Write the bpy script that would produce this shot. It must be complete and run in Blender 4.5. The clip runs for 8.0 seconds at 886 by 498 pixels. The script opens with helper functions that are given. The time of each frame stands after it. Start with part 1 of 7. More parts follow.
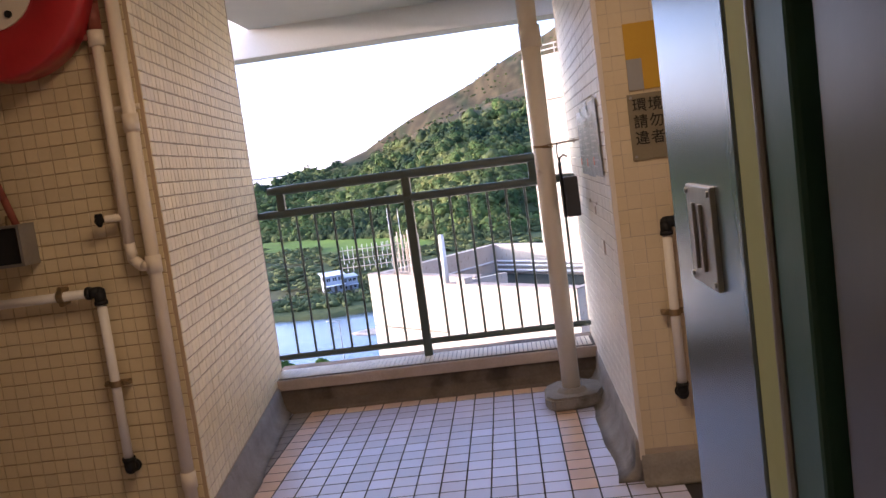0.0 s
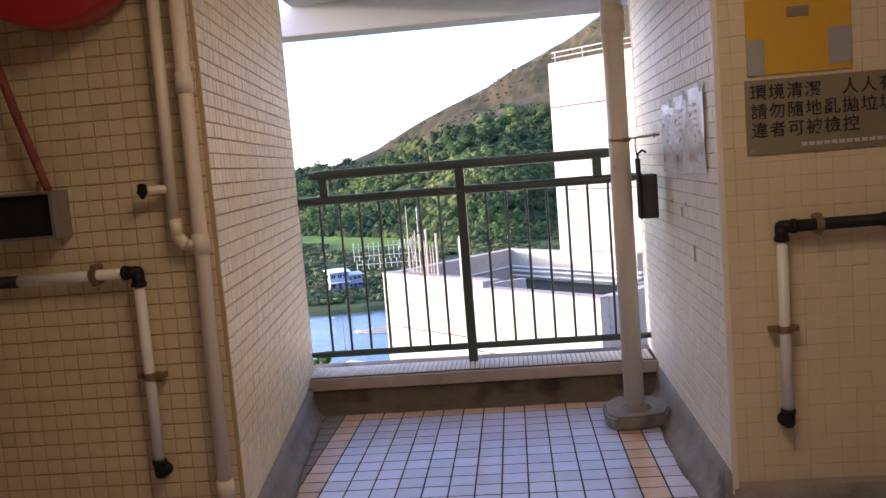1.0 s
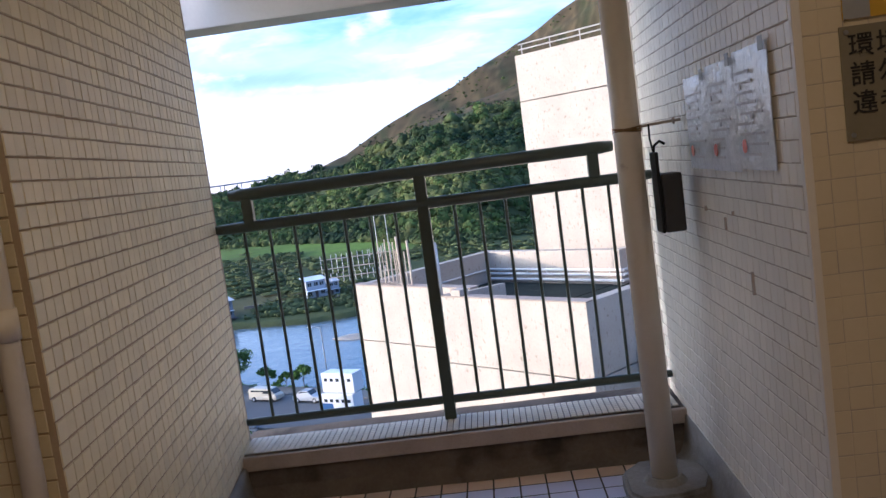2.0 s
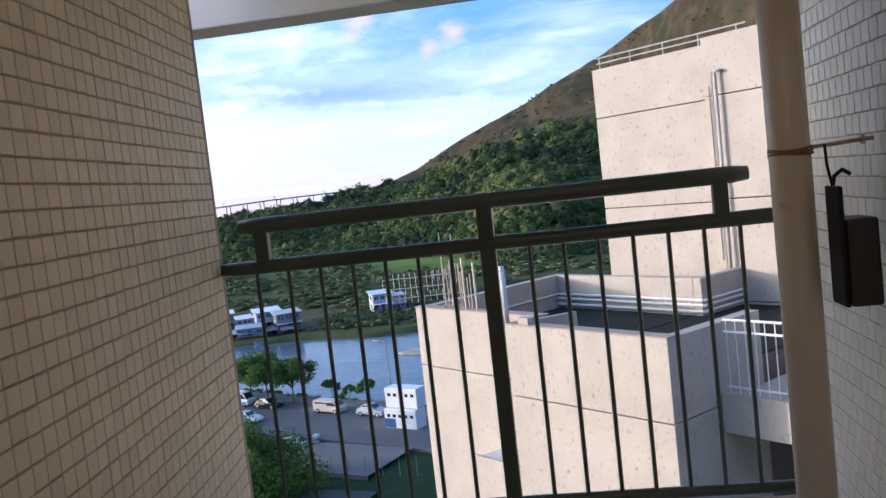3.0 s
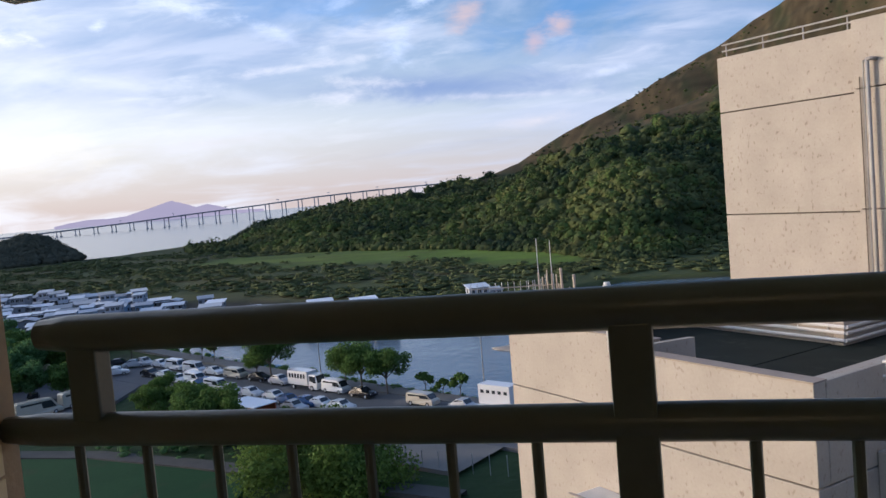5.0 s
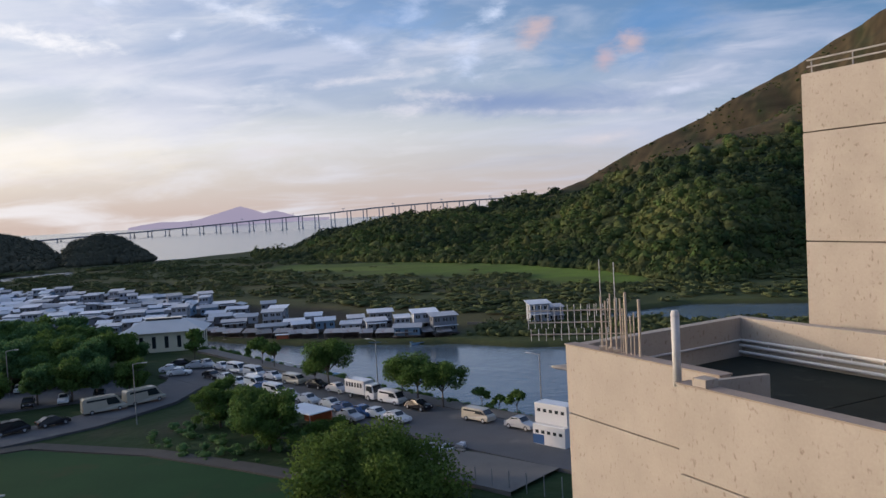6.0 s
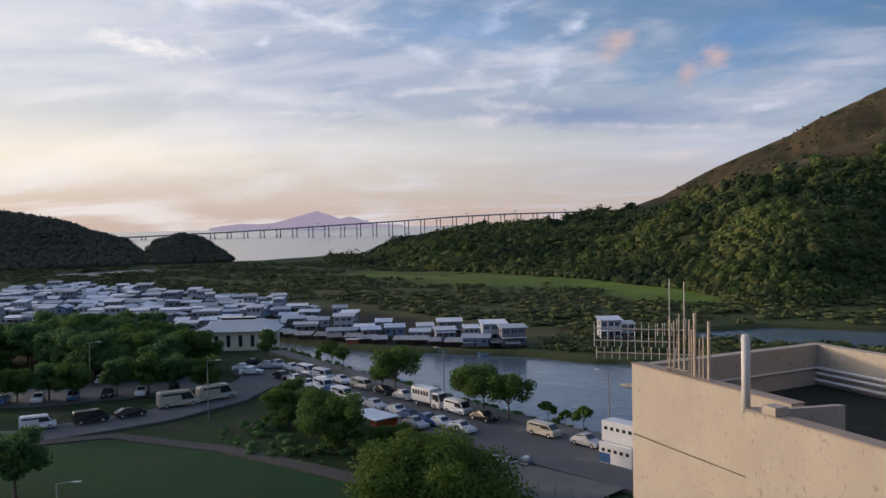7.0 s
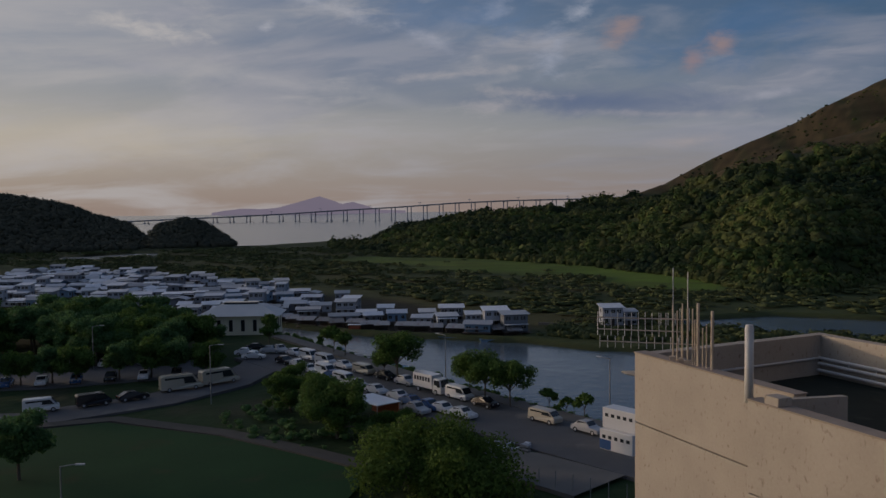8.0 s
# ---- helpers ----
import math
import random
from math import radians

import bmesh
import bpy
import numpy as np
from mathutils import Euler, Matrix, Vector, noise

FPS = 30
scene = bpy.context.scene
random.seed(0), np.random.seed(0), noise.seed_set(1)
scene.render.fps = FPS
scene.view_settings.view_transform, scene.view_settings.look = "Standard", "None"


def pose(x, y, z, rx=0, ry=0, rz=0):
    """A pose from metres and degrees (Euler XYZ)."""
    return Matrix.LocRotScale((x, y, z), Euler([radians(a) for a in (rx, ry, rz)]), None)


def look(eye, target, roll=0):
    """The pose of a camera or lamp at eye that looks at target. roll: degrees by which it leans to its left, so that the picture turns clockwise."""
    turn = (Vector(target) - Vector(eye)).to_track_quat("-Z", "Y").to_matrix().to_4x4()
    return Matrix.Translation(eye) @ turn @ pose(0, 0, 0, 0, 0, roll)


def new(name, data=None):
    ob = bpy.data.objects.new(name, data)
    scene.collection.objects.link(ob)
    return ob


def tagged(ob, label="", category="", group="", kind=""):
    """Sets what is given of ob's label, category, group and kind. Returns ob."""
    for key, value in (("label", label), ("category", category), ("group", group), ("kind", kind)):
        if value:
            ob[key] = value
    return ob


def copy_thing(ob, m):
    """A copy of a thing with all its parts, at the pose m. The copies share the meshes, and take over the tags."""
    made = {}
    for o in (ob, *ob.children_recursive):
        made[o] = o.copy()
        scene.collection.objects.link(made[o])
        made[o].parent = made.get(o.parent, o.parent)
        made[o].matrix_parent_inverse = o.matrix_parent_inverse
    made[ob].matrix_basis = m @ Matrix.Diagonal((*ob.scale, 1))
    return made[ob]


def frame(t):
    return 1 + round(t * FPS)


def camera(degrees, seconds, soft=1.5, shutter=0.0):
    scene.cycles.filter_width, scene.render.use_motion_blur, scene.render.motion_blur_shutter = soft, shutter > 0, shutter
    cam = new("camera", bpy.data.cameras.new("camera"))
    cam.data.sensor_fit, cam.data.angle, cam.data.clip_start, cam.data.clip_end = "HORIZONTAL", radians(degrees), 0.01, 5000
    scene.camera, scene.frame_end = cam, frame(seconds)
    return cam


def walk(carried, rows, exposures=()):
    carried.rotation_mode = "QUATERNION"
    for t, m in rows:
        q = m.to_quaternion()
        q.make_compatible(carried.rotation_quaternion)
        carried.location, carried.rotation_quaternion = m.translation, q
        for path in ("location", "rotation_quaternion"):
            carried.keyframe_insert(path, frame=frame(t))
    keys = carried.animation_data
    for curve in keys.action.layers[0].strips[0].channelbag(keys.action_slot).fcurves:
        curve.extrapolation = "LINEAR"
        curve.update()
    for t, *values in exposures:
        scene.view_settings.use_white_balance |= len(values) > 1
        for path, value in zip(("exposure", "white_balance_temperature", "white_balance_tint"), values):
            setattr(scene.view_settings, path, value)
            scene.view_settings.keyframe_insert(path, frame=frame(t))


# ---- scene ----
cam = camera(55.8, 8.0)
PATH = [
    (0, (0.534, -4.578, 1.237), (0.370, -2.596, 1.029), -7.6),
    (0.2, (0.508, -4.543, 1.229), (0.340, -2.560, 1.026), -7.6),
    (0.5, (0.451, -4.481, 1.224), (0.282, -2.499, 1.018), -7.3),
    (0.7, (0.375, -4.398, 1.193), (0.206, -2.414, 0.999), -6.2),
    (1, (0.268, -4.270, 1.198), (0.091, -2.288, 0.998), -4.6),
    (1.2, (0.251, -4.125, 1.181), (0.064, -2.144, 0.975), -4.9),
    (1.5, (0.253, -3.863, 1.201), (0.084, -1.880, 1.001), -6.4),
    (2.8, (0.264, -2.645, 1.234), (0.167, -0.658, 1.020), -7.8),
    (3, (0.214, -2.532, 1.250), (-0.060, -0.557, 1.102), -6.4),
    (3.2, (0.167, -2.376, 1.224), (-0.214, -0.416, 1.103), -5.7),
    (3.5, (0.102, -2.116, 1.264), (-0.302, -0.161, 1.134), -5.7),
    (3.7, (0.078, -1.918, 1.249), (-0.346, 0.033, 1.130), -7.0),
    (4, (0.080, -1.605, 1.281), (-0.378, 0.338, 1.158), -7.0),
    (4.2, (0.063, -1.425, 1.275), (-0.431, 0.509, 1.157), -7.3),
    (5.3, (0.028, -0.755, 1.365), (-0.490, 1.171, 1.216), -4.2),
    (5.5, (0.011, -0.620, 1.373), (-0.540, 1.297, 1.228), -4.4),
    (5.7, (-0.007, -0.527, 1.380), (-0.609, 1.377, 1.262), -5.0),
    (6, (-0.043, -0.290, 1.343), (-0.690, 1.600, 1.244), -3.1),
    (6.5, (-0.004, -0.252, 1.351), (-0.795, 1.583, 1.278), -2.1),
    (7, (0.023, -0.255, 1.354), (-0.784, 1.574, 1.286), -1.1),
    (7.5, (0.007, -0.269, 1.364), (-0.806, 1.556, 1.282), -0.9),
    (8, (0.001, -0.283, 1.383), (-0.811, 1.542, 1.282), -0.7),
]
EXPOSURES = [(0.0, 2.05, 5300, 19), (1.0, 1.9, 5150, 16), (1.5, 1.53, 4950, 10), (2.2, 1.12, 4850, 9), (3.0, 0.76, 5000, 8), (3.5, 0.58, 5050, 8), (4.0, 0.43, 5200, 8), (4.7, 0.23, 5450, 8), (5.5, 0.03, 5720, 8), (6.0, -0.12, 5920, 9), (6.5, -0.19, 6100, 10), (7.7, -0.21, 6200, 10), (7.8, -0.34, 6200, 10), (8.0, -1.34, 6200, 10)]
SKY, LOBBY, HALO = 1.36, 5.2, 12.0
walk(cam, [(t, look(e, a, r)) for t, e, a, r in PATH], EXPOSURES)


# ---- light ----
def lin(r, g, b):
    return tuple(((c / 255) / 12.92 if c / 255 < 0.04045 else ((c / 255 + 0.055) / 1.055) ** 2.4) for c in (r, g, b))


SUN_AZ, SUN_EL = -93.0, 7.0          # degrees from straight ahead, and above the horizon
sun = new("sun", bpy.data.lights.new("sun", "SUN"))
sun.data.energy, sun.data.angle, sun.data.color = 2.5, radians(0.6), (1.0, 0.68, 0.43)
sdir = Vector((math.sin(radians(SUN_AZ)) * math.cos(radians(SUN_EL)), math.cos(radians(SUN_AZ)) * math.cos(radians(SUN_EL)), math.sin(radians(SUN_EL))))
sun.matrix_world = look(sdir * 50, (0, 0, 0))

world = bpy.data.worlds.new("evening_sky")
scene.world = world
world.use_nodes = True
wt = world.node_tree
wt.nodes.clear()


def wn(kind, **kw):
    n = wt.nodes.new(kind)
    for k, v in kw.items():
        if k == "ins":
            for i, x in v.items():
                n.inputs[i].default_value = x
        elif k == "op":
            n.operation = v
        elif k == "blend":
            n.data_type, n.blend_type = "RGBA", v
    return n


def wl(a, b):
    wt.links.new(a, b)


def wmath(op, a, b=None):
    n = wn("ShaderNodeMath", op=op)
    for i, v in enumerate((a, b)):
        if v is None:
            continue
        if isinstance(v, (int, float)):
            n.inputs[i].default_value = v
        else:
            wl(v, n.inputs[i])
    return n.outputs[0]


def wramp(fac, stops):
    n = wn("ShaderNodeValToRGB")
    while len(n.color_ramp.elements) < len(stops):
        n.color_ramp.elements.new(0.5)
    for e, (p, c) in zip(n.color_ramp.elements, stops):
        e.position, e.color = p, (*c, 1)
    wl(fac, n.inputs[0])
    return n.outputs[0]


def wmix(fac, a, b, blend="MIX"):
    n = wn("ShaderNodeMix", blend=blend)
    if isinstance(fac, (int, float)):
        n.inputs[0].default_value = fac
    else:
        wl(fac, n.inputs[0])
    for i, v in ((6, a), (7, b)):
        if isinstance(v, tuple):
            n.inputs[i].default_value = (*v, 1)
        else:
            wl(v, n.inputs[i])
    return n.outputs[2]


way = wn("ShaderNodeTexCoord").outputs["Generated"]
sep = wn("ShaderNodeSeparateXYZ")
wl(way, sep.inputs[0])
wx, wy, wz = sep.outputs
height = wmath("MULTIPLY", wmath("MAXIMUM", wz, 0.0), 3.0)
# towards the sunset (left) the sky is creamier, away from it bluer
glow = wramp(height, [(0.0, lin(196, 172, 158)), (0.10, lin(212, 193, 178)), (0.26, lin(240, 226, 208)), (0.46, lin(196, 198, 205)), (0.75, lin(142, 164, 198)), (1.0, lin(96, 132, 176))])
away = wramp(height, [(0.0, lin(190, 170, 164)), (0.10, lin(176, 168, 170)), (0.28, lin(146, 160, 180)), (0.5, lin(98, 130, 164)), (0.8, lin(68, 108, 149)), (1.0, lin(54, 92, 136))])
side = wn("ShaderNodeMapRange")
wl(wx, side.inputs[0])
side.inputs[1].default_value, side.inputs[2].default_value = -0.85, 0.1
clear = wmix(side.outputs[0], glow, away)
nishita = wn("ShaderNodeTexSky")
nishita.sky_type, nishita.sun_disc = "NISHITA", False
nishita.sun_elevation, nishita.sun_rotation = radians(SUN_EL), radians(SUN_AZ)
nish = wmix(1.0, nishita.outputs[0], (0.09, 0.09, 0.09), "MULTIPLY")
clear = wmix(0.12, clear, nish)

# clouds lie in a flat layer: the way is laid out on a plane overhead
flat = wn("ShaderNodeCombineXYZ")
over = wmath("ADD", wmath("MAXIMUM", wz, 0.0), 0.14)
wl(wmath("DIVIDE", wx, over), flat.inputs[0])
wl(wmath("DIVIDE", wy, over), flat.inputs[1])


def cloud(scale, detail, turn, stretch, lo, hi, warp=0.4, shift=0.0):
    m = wn("ShaderNodeMapping")
    wl(flat.outputs[0], m.inputs[0])
    m.inputs[1].default_value = (shift, shift * 0.7, 0)
    m.inputs[2].default_value = (0, 0, radians(turn))
    m.inputs[3].default_value = (stretch, 1, 1)
    n = wn("ShaderNodeTexNoise")
    wl(m.outputs[0], n.inputs["Vector"])
    n.inputs["Scale"].default_value, n.inputs["Detail"].default_value = scale, detail
    n.inputs["Roughness"].default_value, n.inputs["Distortion"].default_value = 0.56, warp
    r = wn("ShaderNodeMapRange")
    r.interpolation_type = "SMOOTHSTEP"
    wl(n.outputs["Fac"], r.inputs[0])
    r.inputs[1].default_value, r.inputs[2].default_value = lo, hi
    return r.outputs[0]


veil = cloud(0.8, 9, 24, 0.8, 0.42, 0.66, 0.5)
wisps = cloud(1.9, 11, -28, 0.75, 0.50, 0.66, 0.5, 3.1)
clumps = cloud(4.2, 12, -14, 0.7, 0.47, 0.70, 0.5, 5.2)
patch = cloud(0.9, 3, 0, 0.7, 0.46, 0.62, 0.3, 2.4)
bank = cloud(0.85, 8, 10, 0.34, 0.50, 0.64, 0.5, 7.7)
high = wn("ShaderNodeMapRange")
wl(wz, high.inputs[0])
high.inputs[1].default_value, high.inputs[2].default_value = 0.02, 0.16
white = wmix(side.outputs[0], lin(240, 230, 222), lin(160, 166, 186))
sky = wmix(wmath("MULTIPLY", veil, 0.74), clear, white)
grey = wmix(side.outputs[0], lin(160, 168, 190), lin(100, 124, 164))
sky = wmix(wmath("MULTIPLY", wmath("MULTIPLY", bank, high.outputs[0]), 0.40), sky, grey)
sky = wmix(wmath("MULTIPLY", wmath("MULTIPLY", wisps, high.outputs[0]), wmath("SUBTRACT", 0.44, wmath("MULTIPLY", side.outputs[0], 0.26))), sky, lin(218, 212, 216))
sky = wmix(wmath("MULTIPLY", wmath("MULTIPLY", clumps, patch), wmath("MULTIPLY", high.outputs[0], 0.45)), sky, wmix(side.outputs[0], lin(246, 236, 226), lin(214, 208, 214)))

# single clouds, each at its own bearing and height (degrees), with torn edges
bearing = wmath("MULTIPLY", wmath("ARCTAN2", wx, wy), 57.2958)
rise_deg = wmath("MULTIPLY", wmath("ARCSINE", wz), 57.2958)
skyplane = wn("ShaderNodeCombineXYZ")
wl(bearing, skyplane.inputs[0])
wl(wmath("MULTIPLY", rise_deg, 2.2), skyplane.inputs[1])


def torn(scale, detail, warp):
    n = wn("ShaderNodeTexNoise")
    wl(skyplane.outputs[0], n.inputs["Vector"])
    n.inputs["Scale"].default_value, n.inputs["Detail"].default_value = scale, detail
    n.inputs["Roughness"].default_value, n.inputs["Distortion"].default_value = 0.62, warp
    return n.outputs["Fac"]


ragged, fluff = torn(0.16, 9, 0.6), torn(0.55, 8, 0.3)


def placed(az, el, wide, tall, tilt, colour, strength, tex=None, hard=0.36, eat=2.4):
    """An oval cloud that the noise eats into from its rim."""
    global sky
    c, d = math.cos(radians(tilt)), math.sin(radians(tilt))
    da, de = wmath("SUBTRACT", bearing, az), wmath("SUBTRACT", rise_deg, el)
    u = wmath("DIVIDE", wmath("ADD", wmath("MULTIPLY", da, c), wmath("MULTIPLY", de, d)), wide)
    v = wmath("DIVIDE", wmath("SUBTRACT", wmath("MULTIPLY", de, c), wmath("MULTIPLY", da, d)), tall)
    rad = wmath("SQRT", wmath("ADD", wmath("MULTIPLY", u, u), wmath("MULTIPLY", v, v)))
    body = wmath("ADD", wmath("SUBTRACT", 1.0, rad), wmath("MULTIPLY", wmath("SUBTRACT", tex or ragged, 0.5), eat))
    r = wn("ShaderNodeMapRange")
    r.interpolation_type = "SMOOTHSTEP"
    wl(body, r.inputs[0])
    r.inputs[1].default_value, r.inputs[2].default_value, r.inputs[4].default_value = 0.0, 1.0 / hard * 0.5, strength
    inside = wn("ShaderNodeMapRange")
    wl(rad, inside.inputs[0])
    inside.inputs[1].default_value, inside.inputs[2].default_value, inside.inputs[3].default_value, inside.inputs[4].default_value = 1.0, 1.7, 1.0, 0.0
    sky = wmix(wmath("MULTIPLY", r.outputs[0], inside.outputs[0]), sky, lin(*colour))


placed(-47, 4.4, 16, 2.6, 0, (255, 236, 208), 0.36)                     # cream glow towards the sunset
placed(-22, 12.3, 9, 2.0, -6, (124, 154, 194), 0.7)                    # open blue between the streaks
placed(-4, 11.0, 9, 3.6, 8, (88, 132, 180), 0.60)
placed(-47, 9.4, 7, 0.9, -3, (166, 172, 190), 0.50)
placed(-36, 8.6, 14, 0.9, -8, (226, 220, 218), 0.50)
placed(-13.0, 6.8, 13.5, 1.5, -4, (128, 142, 172), 0.95, None, 0.5, 1.5)                # slate-blue bank
placed(-19, 7.6, 5, 0.5, -6, (222, 212, 210), 0.60, fluff)              # its bright upper rim
placed(-23, 8.9, 6.5, 0.45, 4, (226, 216, 214), 0.55, fluff)
placed(-20.5, 6.7, 4.0, 0.7, 4, (224, 214, 212), 0.60, fluff)
placed(-9, 5.9, 9, 0.35, -3, (214, 204, 206), 0.45, fluff)
placed(-43, 11.4, 4.6, 0.95, -7, (246, 236, 228), 0.78, fluff, 0.4)          # bright torn clump
placed(-32, 13.4, 7.5, 0.75, -17, (226, 224, 230), 0.62, fluff)         # long slanting streak
placed(-24.5, 11.0, 3.2, 0.9, -24, (214, 214, 226), 0.50, fluff)
placed(-40, 14.2, 1.6, 0.9, -40, (226, 226, 236), 0.60, fluff)
placed(-35.5, 12.0, 0.9, 0.6, 30, (236, 232, 236), 0.70, fluff)
placed(-16.4, 10.2, 1.7, 2.4, -18, (204, 208, 224), 0.70, fluff)        # upright puff
placed(-14.6, 12.7, 1.3, 0.8, 20, (220, 222, 234), 0.70, fluff)
placed(-20, 13.4, 2.6, 1.2, 40, (200, 206, 226), 0.50, fluff)
placed(-2.6, 6.9, 4.0, 0.5, 4, (206, 204, 214), 0.65, fluff)
placed(-7.5, 4.1, 4.2, 0.75, 2, (226, 206, 196), 0.60)
placed(-30, 4.3, 9, 0.6, 2, (214, 202, 200), 0.40)
placed(-44, 2.9, 8, 0.5, 0, (214, 198, 190), 0.45)
# small tufts that still catch the sun
placed(-12.0, 11.3, 1.9, 1.15, 25, (202, 172, 164), 0.70, fluff, 0.5, 1.6)
placed(-5.6, 10.2, 1.6, 0.95, 10, (202, 170, 162), 0.70, fluff, 0.5, 1.6)
placed(-7.4, 9.2, 1.4, 0.9, 45, (190, 164, 166), 0.75, fluff, 0.5, 1.6)
# the brightest sky stands round the low sun
near_sun = wn("ShaderNodeVectorMath", op="DOT_PRODUCT")
wl(way, near_sun.inputs[0])
near_sun.inputs[1].default_value = sdir
halo = wmath("MULTIPLY", wmath("POWER", wmath("MAXIMUM", near_sun.outputs["Value"], 0.0), 26.0), HALO)
gl = wn("ShaderNodeVectorMath", op="SCALE")
gl.inputs[0].default_value = (1.0, 0.80, 0.56)
wl(halo, gl.inputs["Scale"])
sky = wmix(1.0, sky, gl.outputs[0], "ADD")
bg = wn("ShaderNodeBackground")
wl(sky, bg.inputs[0])
bg.inputs[1].default_value = SKY
wo = wn("ShaderNodeOutputWorld")
wl(bg.outputs[0], wo.inputs[0])

# unseen lamp added under the lobby ceiling, inferred from the walls' warm cast
lobby = new("unseen_lobby_light", bpy.data.lights.new("unseen_lobby_light", "AREA"))
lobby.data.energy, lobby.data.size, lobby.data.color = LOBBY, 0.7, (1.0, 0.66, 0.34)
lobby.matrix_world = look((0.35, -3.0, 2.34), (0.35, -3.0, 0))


# ---- materials ----
def mat(name, col, col2=None, rough=0.6, metal=0.0, scale=6.0, fine=60.0, bump=0.15, vary=0.0, amount=0.6, spec=0.5, island=False, stain=None, stain_scale=1.5, stain_at=0.6, attr=None, dist=0.01, thin=0.0, window=(0.45, 1.0), hue=0.0):
    m = bpy.data.materials.new(name)
    m.use_nodes = True
    t = m.node_tree
    b = t.nodes["Principled BSDF"]
    N, L = t.nodes.new, t.links.new
    tc = N("ShaderNodeTexCoord")
    big, small = N("ShaderNodeTexNoise"), N("ShaderNodeTexNoise")
    for n, s, d in ((big, scale, 5), (small, fine, 4)):
        n.inputs["Scale"].default_value, n.inputs["Detail"].default_value = s, d
        L(tc.outputs["Object"], n.inputs["Vector"])
    add = N("ShaderNodeMath")
    add.operation = "MULTIPLY_ADD"
    L(small.outputs["Fac"], add.inputs[0])
    add.inputs[1].default_value = 0.45
    L(big.outputs["Fac"], add.inputs[2])
    rng = N("ShaderNodeMapRange")
    L(add.outputs[0], rng.inputs[0])
    rng.inputs[1].default_value, rng.inputs[2].default_value, rng.inputs[3].default_value, rng.inputs[4].default_value = *window, 0.0, amount
    mix = N("ShaderNodeMix")
    mix.data_type = "RGBA"
    L(rng.outputs[0], mix.inputs[0])
    col2 = col2 or tuple(c * 0.72 for c in col)
    mix.inputs[6].default_value, mix.inputs[7].default_value = (*col, 1), (*col2, 1)
    out = mix.outputs[2]
    if attr:
        a = N("ShaderNodeAttribute")
        a.attribute_name = attr
        mul = N("ShaderNodeMix")
        mul.data_type, mul.blend_type = "RGBA", "MULTIPLY"
        mul.inputs[0].default_value = 1.0
        L(out, mul.inputs[6])
        L(a.outputs["Color"], mul.inputs[7])
        out = mul.outputs[2]
    if stain:
        sn = N("ShaderNodeTexNoise")
        sn.inputs["Detail"].default_value = 8
        if isinstance(stain_scale, tuple):
            sp_ = N("ShaderNodeMapping")
            sp_.inputs[3].default_value = stain_scale
            sn.inputs["Scale"].default_value = 1.0
            L(tc.outputs["Object"], sp_.inputs[0])
            L(sp_.outputs[0], sn.inputs["Vector"])
        else:
            sn.inputs["Scale"].default_value = stain_scale
            L(tc.outputs["Object"], sn.inputs["Vector"])
        sr = N("ShaderNodeMapRange")
        L(sn.outputs["Fac"], sr.inputs[0])
        sr.inputs[1].default_value, sr.inputs[2].default_value = stain_at, stain_at + 0.12
        sm = N("ShaderNodeMix")
        sm.data_type = "RGBA"
        L(sr.outputs[0], sm.inputs[0])
        L(out, sm.inputs[6])
        sm.inputs[7].default_value = (*stain, 1)
        out = sm.outputs[2]
    if vary or island:
        if island:
            g = N("ShaderNodeNewGeometry")
            rnd = g.outputs["Random Per Island"]
        else:
            rnd = N("ShaderNodeObjectInfo").outputs["Random"]
        vr = N("ShaderNodeMapRange")
        L(rnd, vr.inputs[0])
        vr.inputs[3].default_value, vr.inputs[4].default_value = 1 - (vary or 0.25), 1 + (vary or 0.25)
        hs = N("ShaderNodeHueSaturation")
        L(vr.outputs[0], hs.inputs["Value"])
        L(out, hs.inputs["Color"])
        if hue:
            hr_ = N("ShaderNodeMapRange")
            flip = N("ShaderNodeMath")
            flip.operation = "FRACT"
            seven = N("ShaderNodeMath")
            seven.operation = "MULTIPLY"
            seven.inputs[1].default_value = 7.3
            L(rnd, seven.inputs[0])
            L(seven.outputs[0], flip.inputs[0])
            L(flip.outputs[0], hr_.inputs[0])
            hr_.inputs[3].default_value, hr_.inputs[4].default_value = 0.5 - hue, 0.5 + hue
            L(hr_.outputs[0], hs.inputs["Hue"])
        out = hs.outputs[0]
    L(out, b.inputs["Base Color"])
    b.inputs["Roughness"].default_value, b.inputs["Metallic"].default_value = rough, metal
    b.inputs["Specular IOR Level"].default_value = spec
    if bump:
        bp = N("ShaderNodeBump")
        bp.inputs["Strength"].default_value, bp.inputs["Distance"].default_value = bump, dist
        L(add.outputs[0], bp.inputs["Height"])
        L(bp.outputs[0], b.inputs["Normal"])
    if thin:
        tr, mx = N("ShaderNodeBsdfTranslucent"), N("ShaderNodeMixShader")
        L(out, tr.inputs["Color"])
        mx.inputs[0].default_value = thin
        L(b.outputs[0], mx.inputs[1])
        L(tr.outputs[0], mx.inputs[2])
        L(mx.outputs[0], t.nodes["Material Output"].inputs["Surface"])
    return m


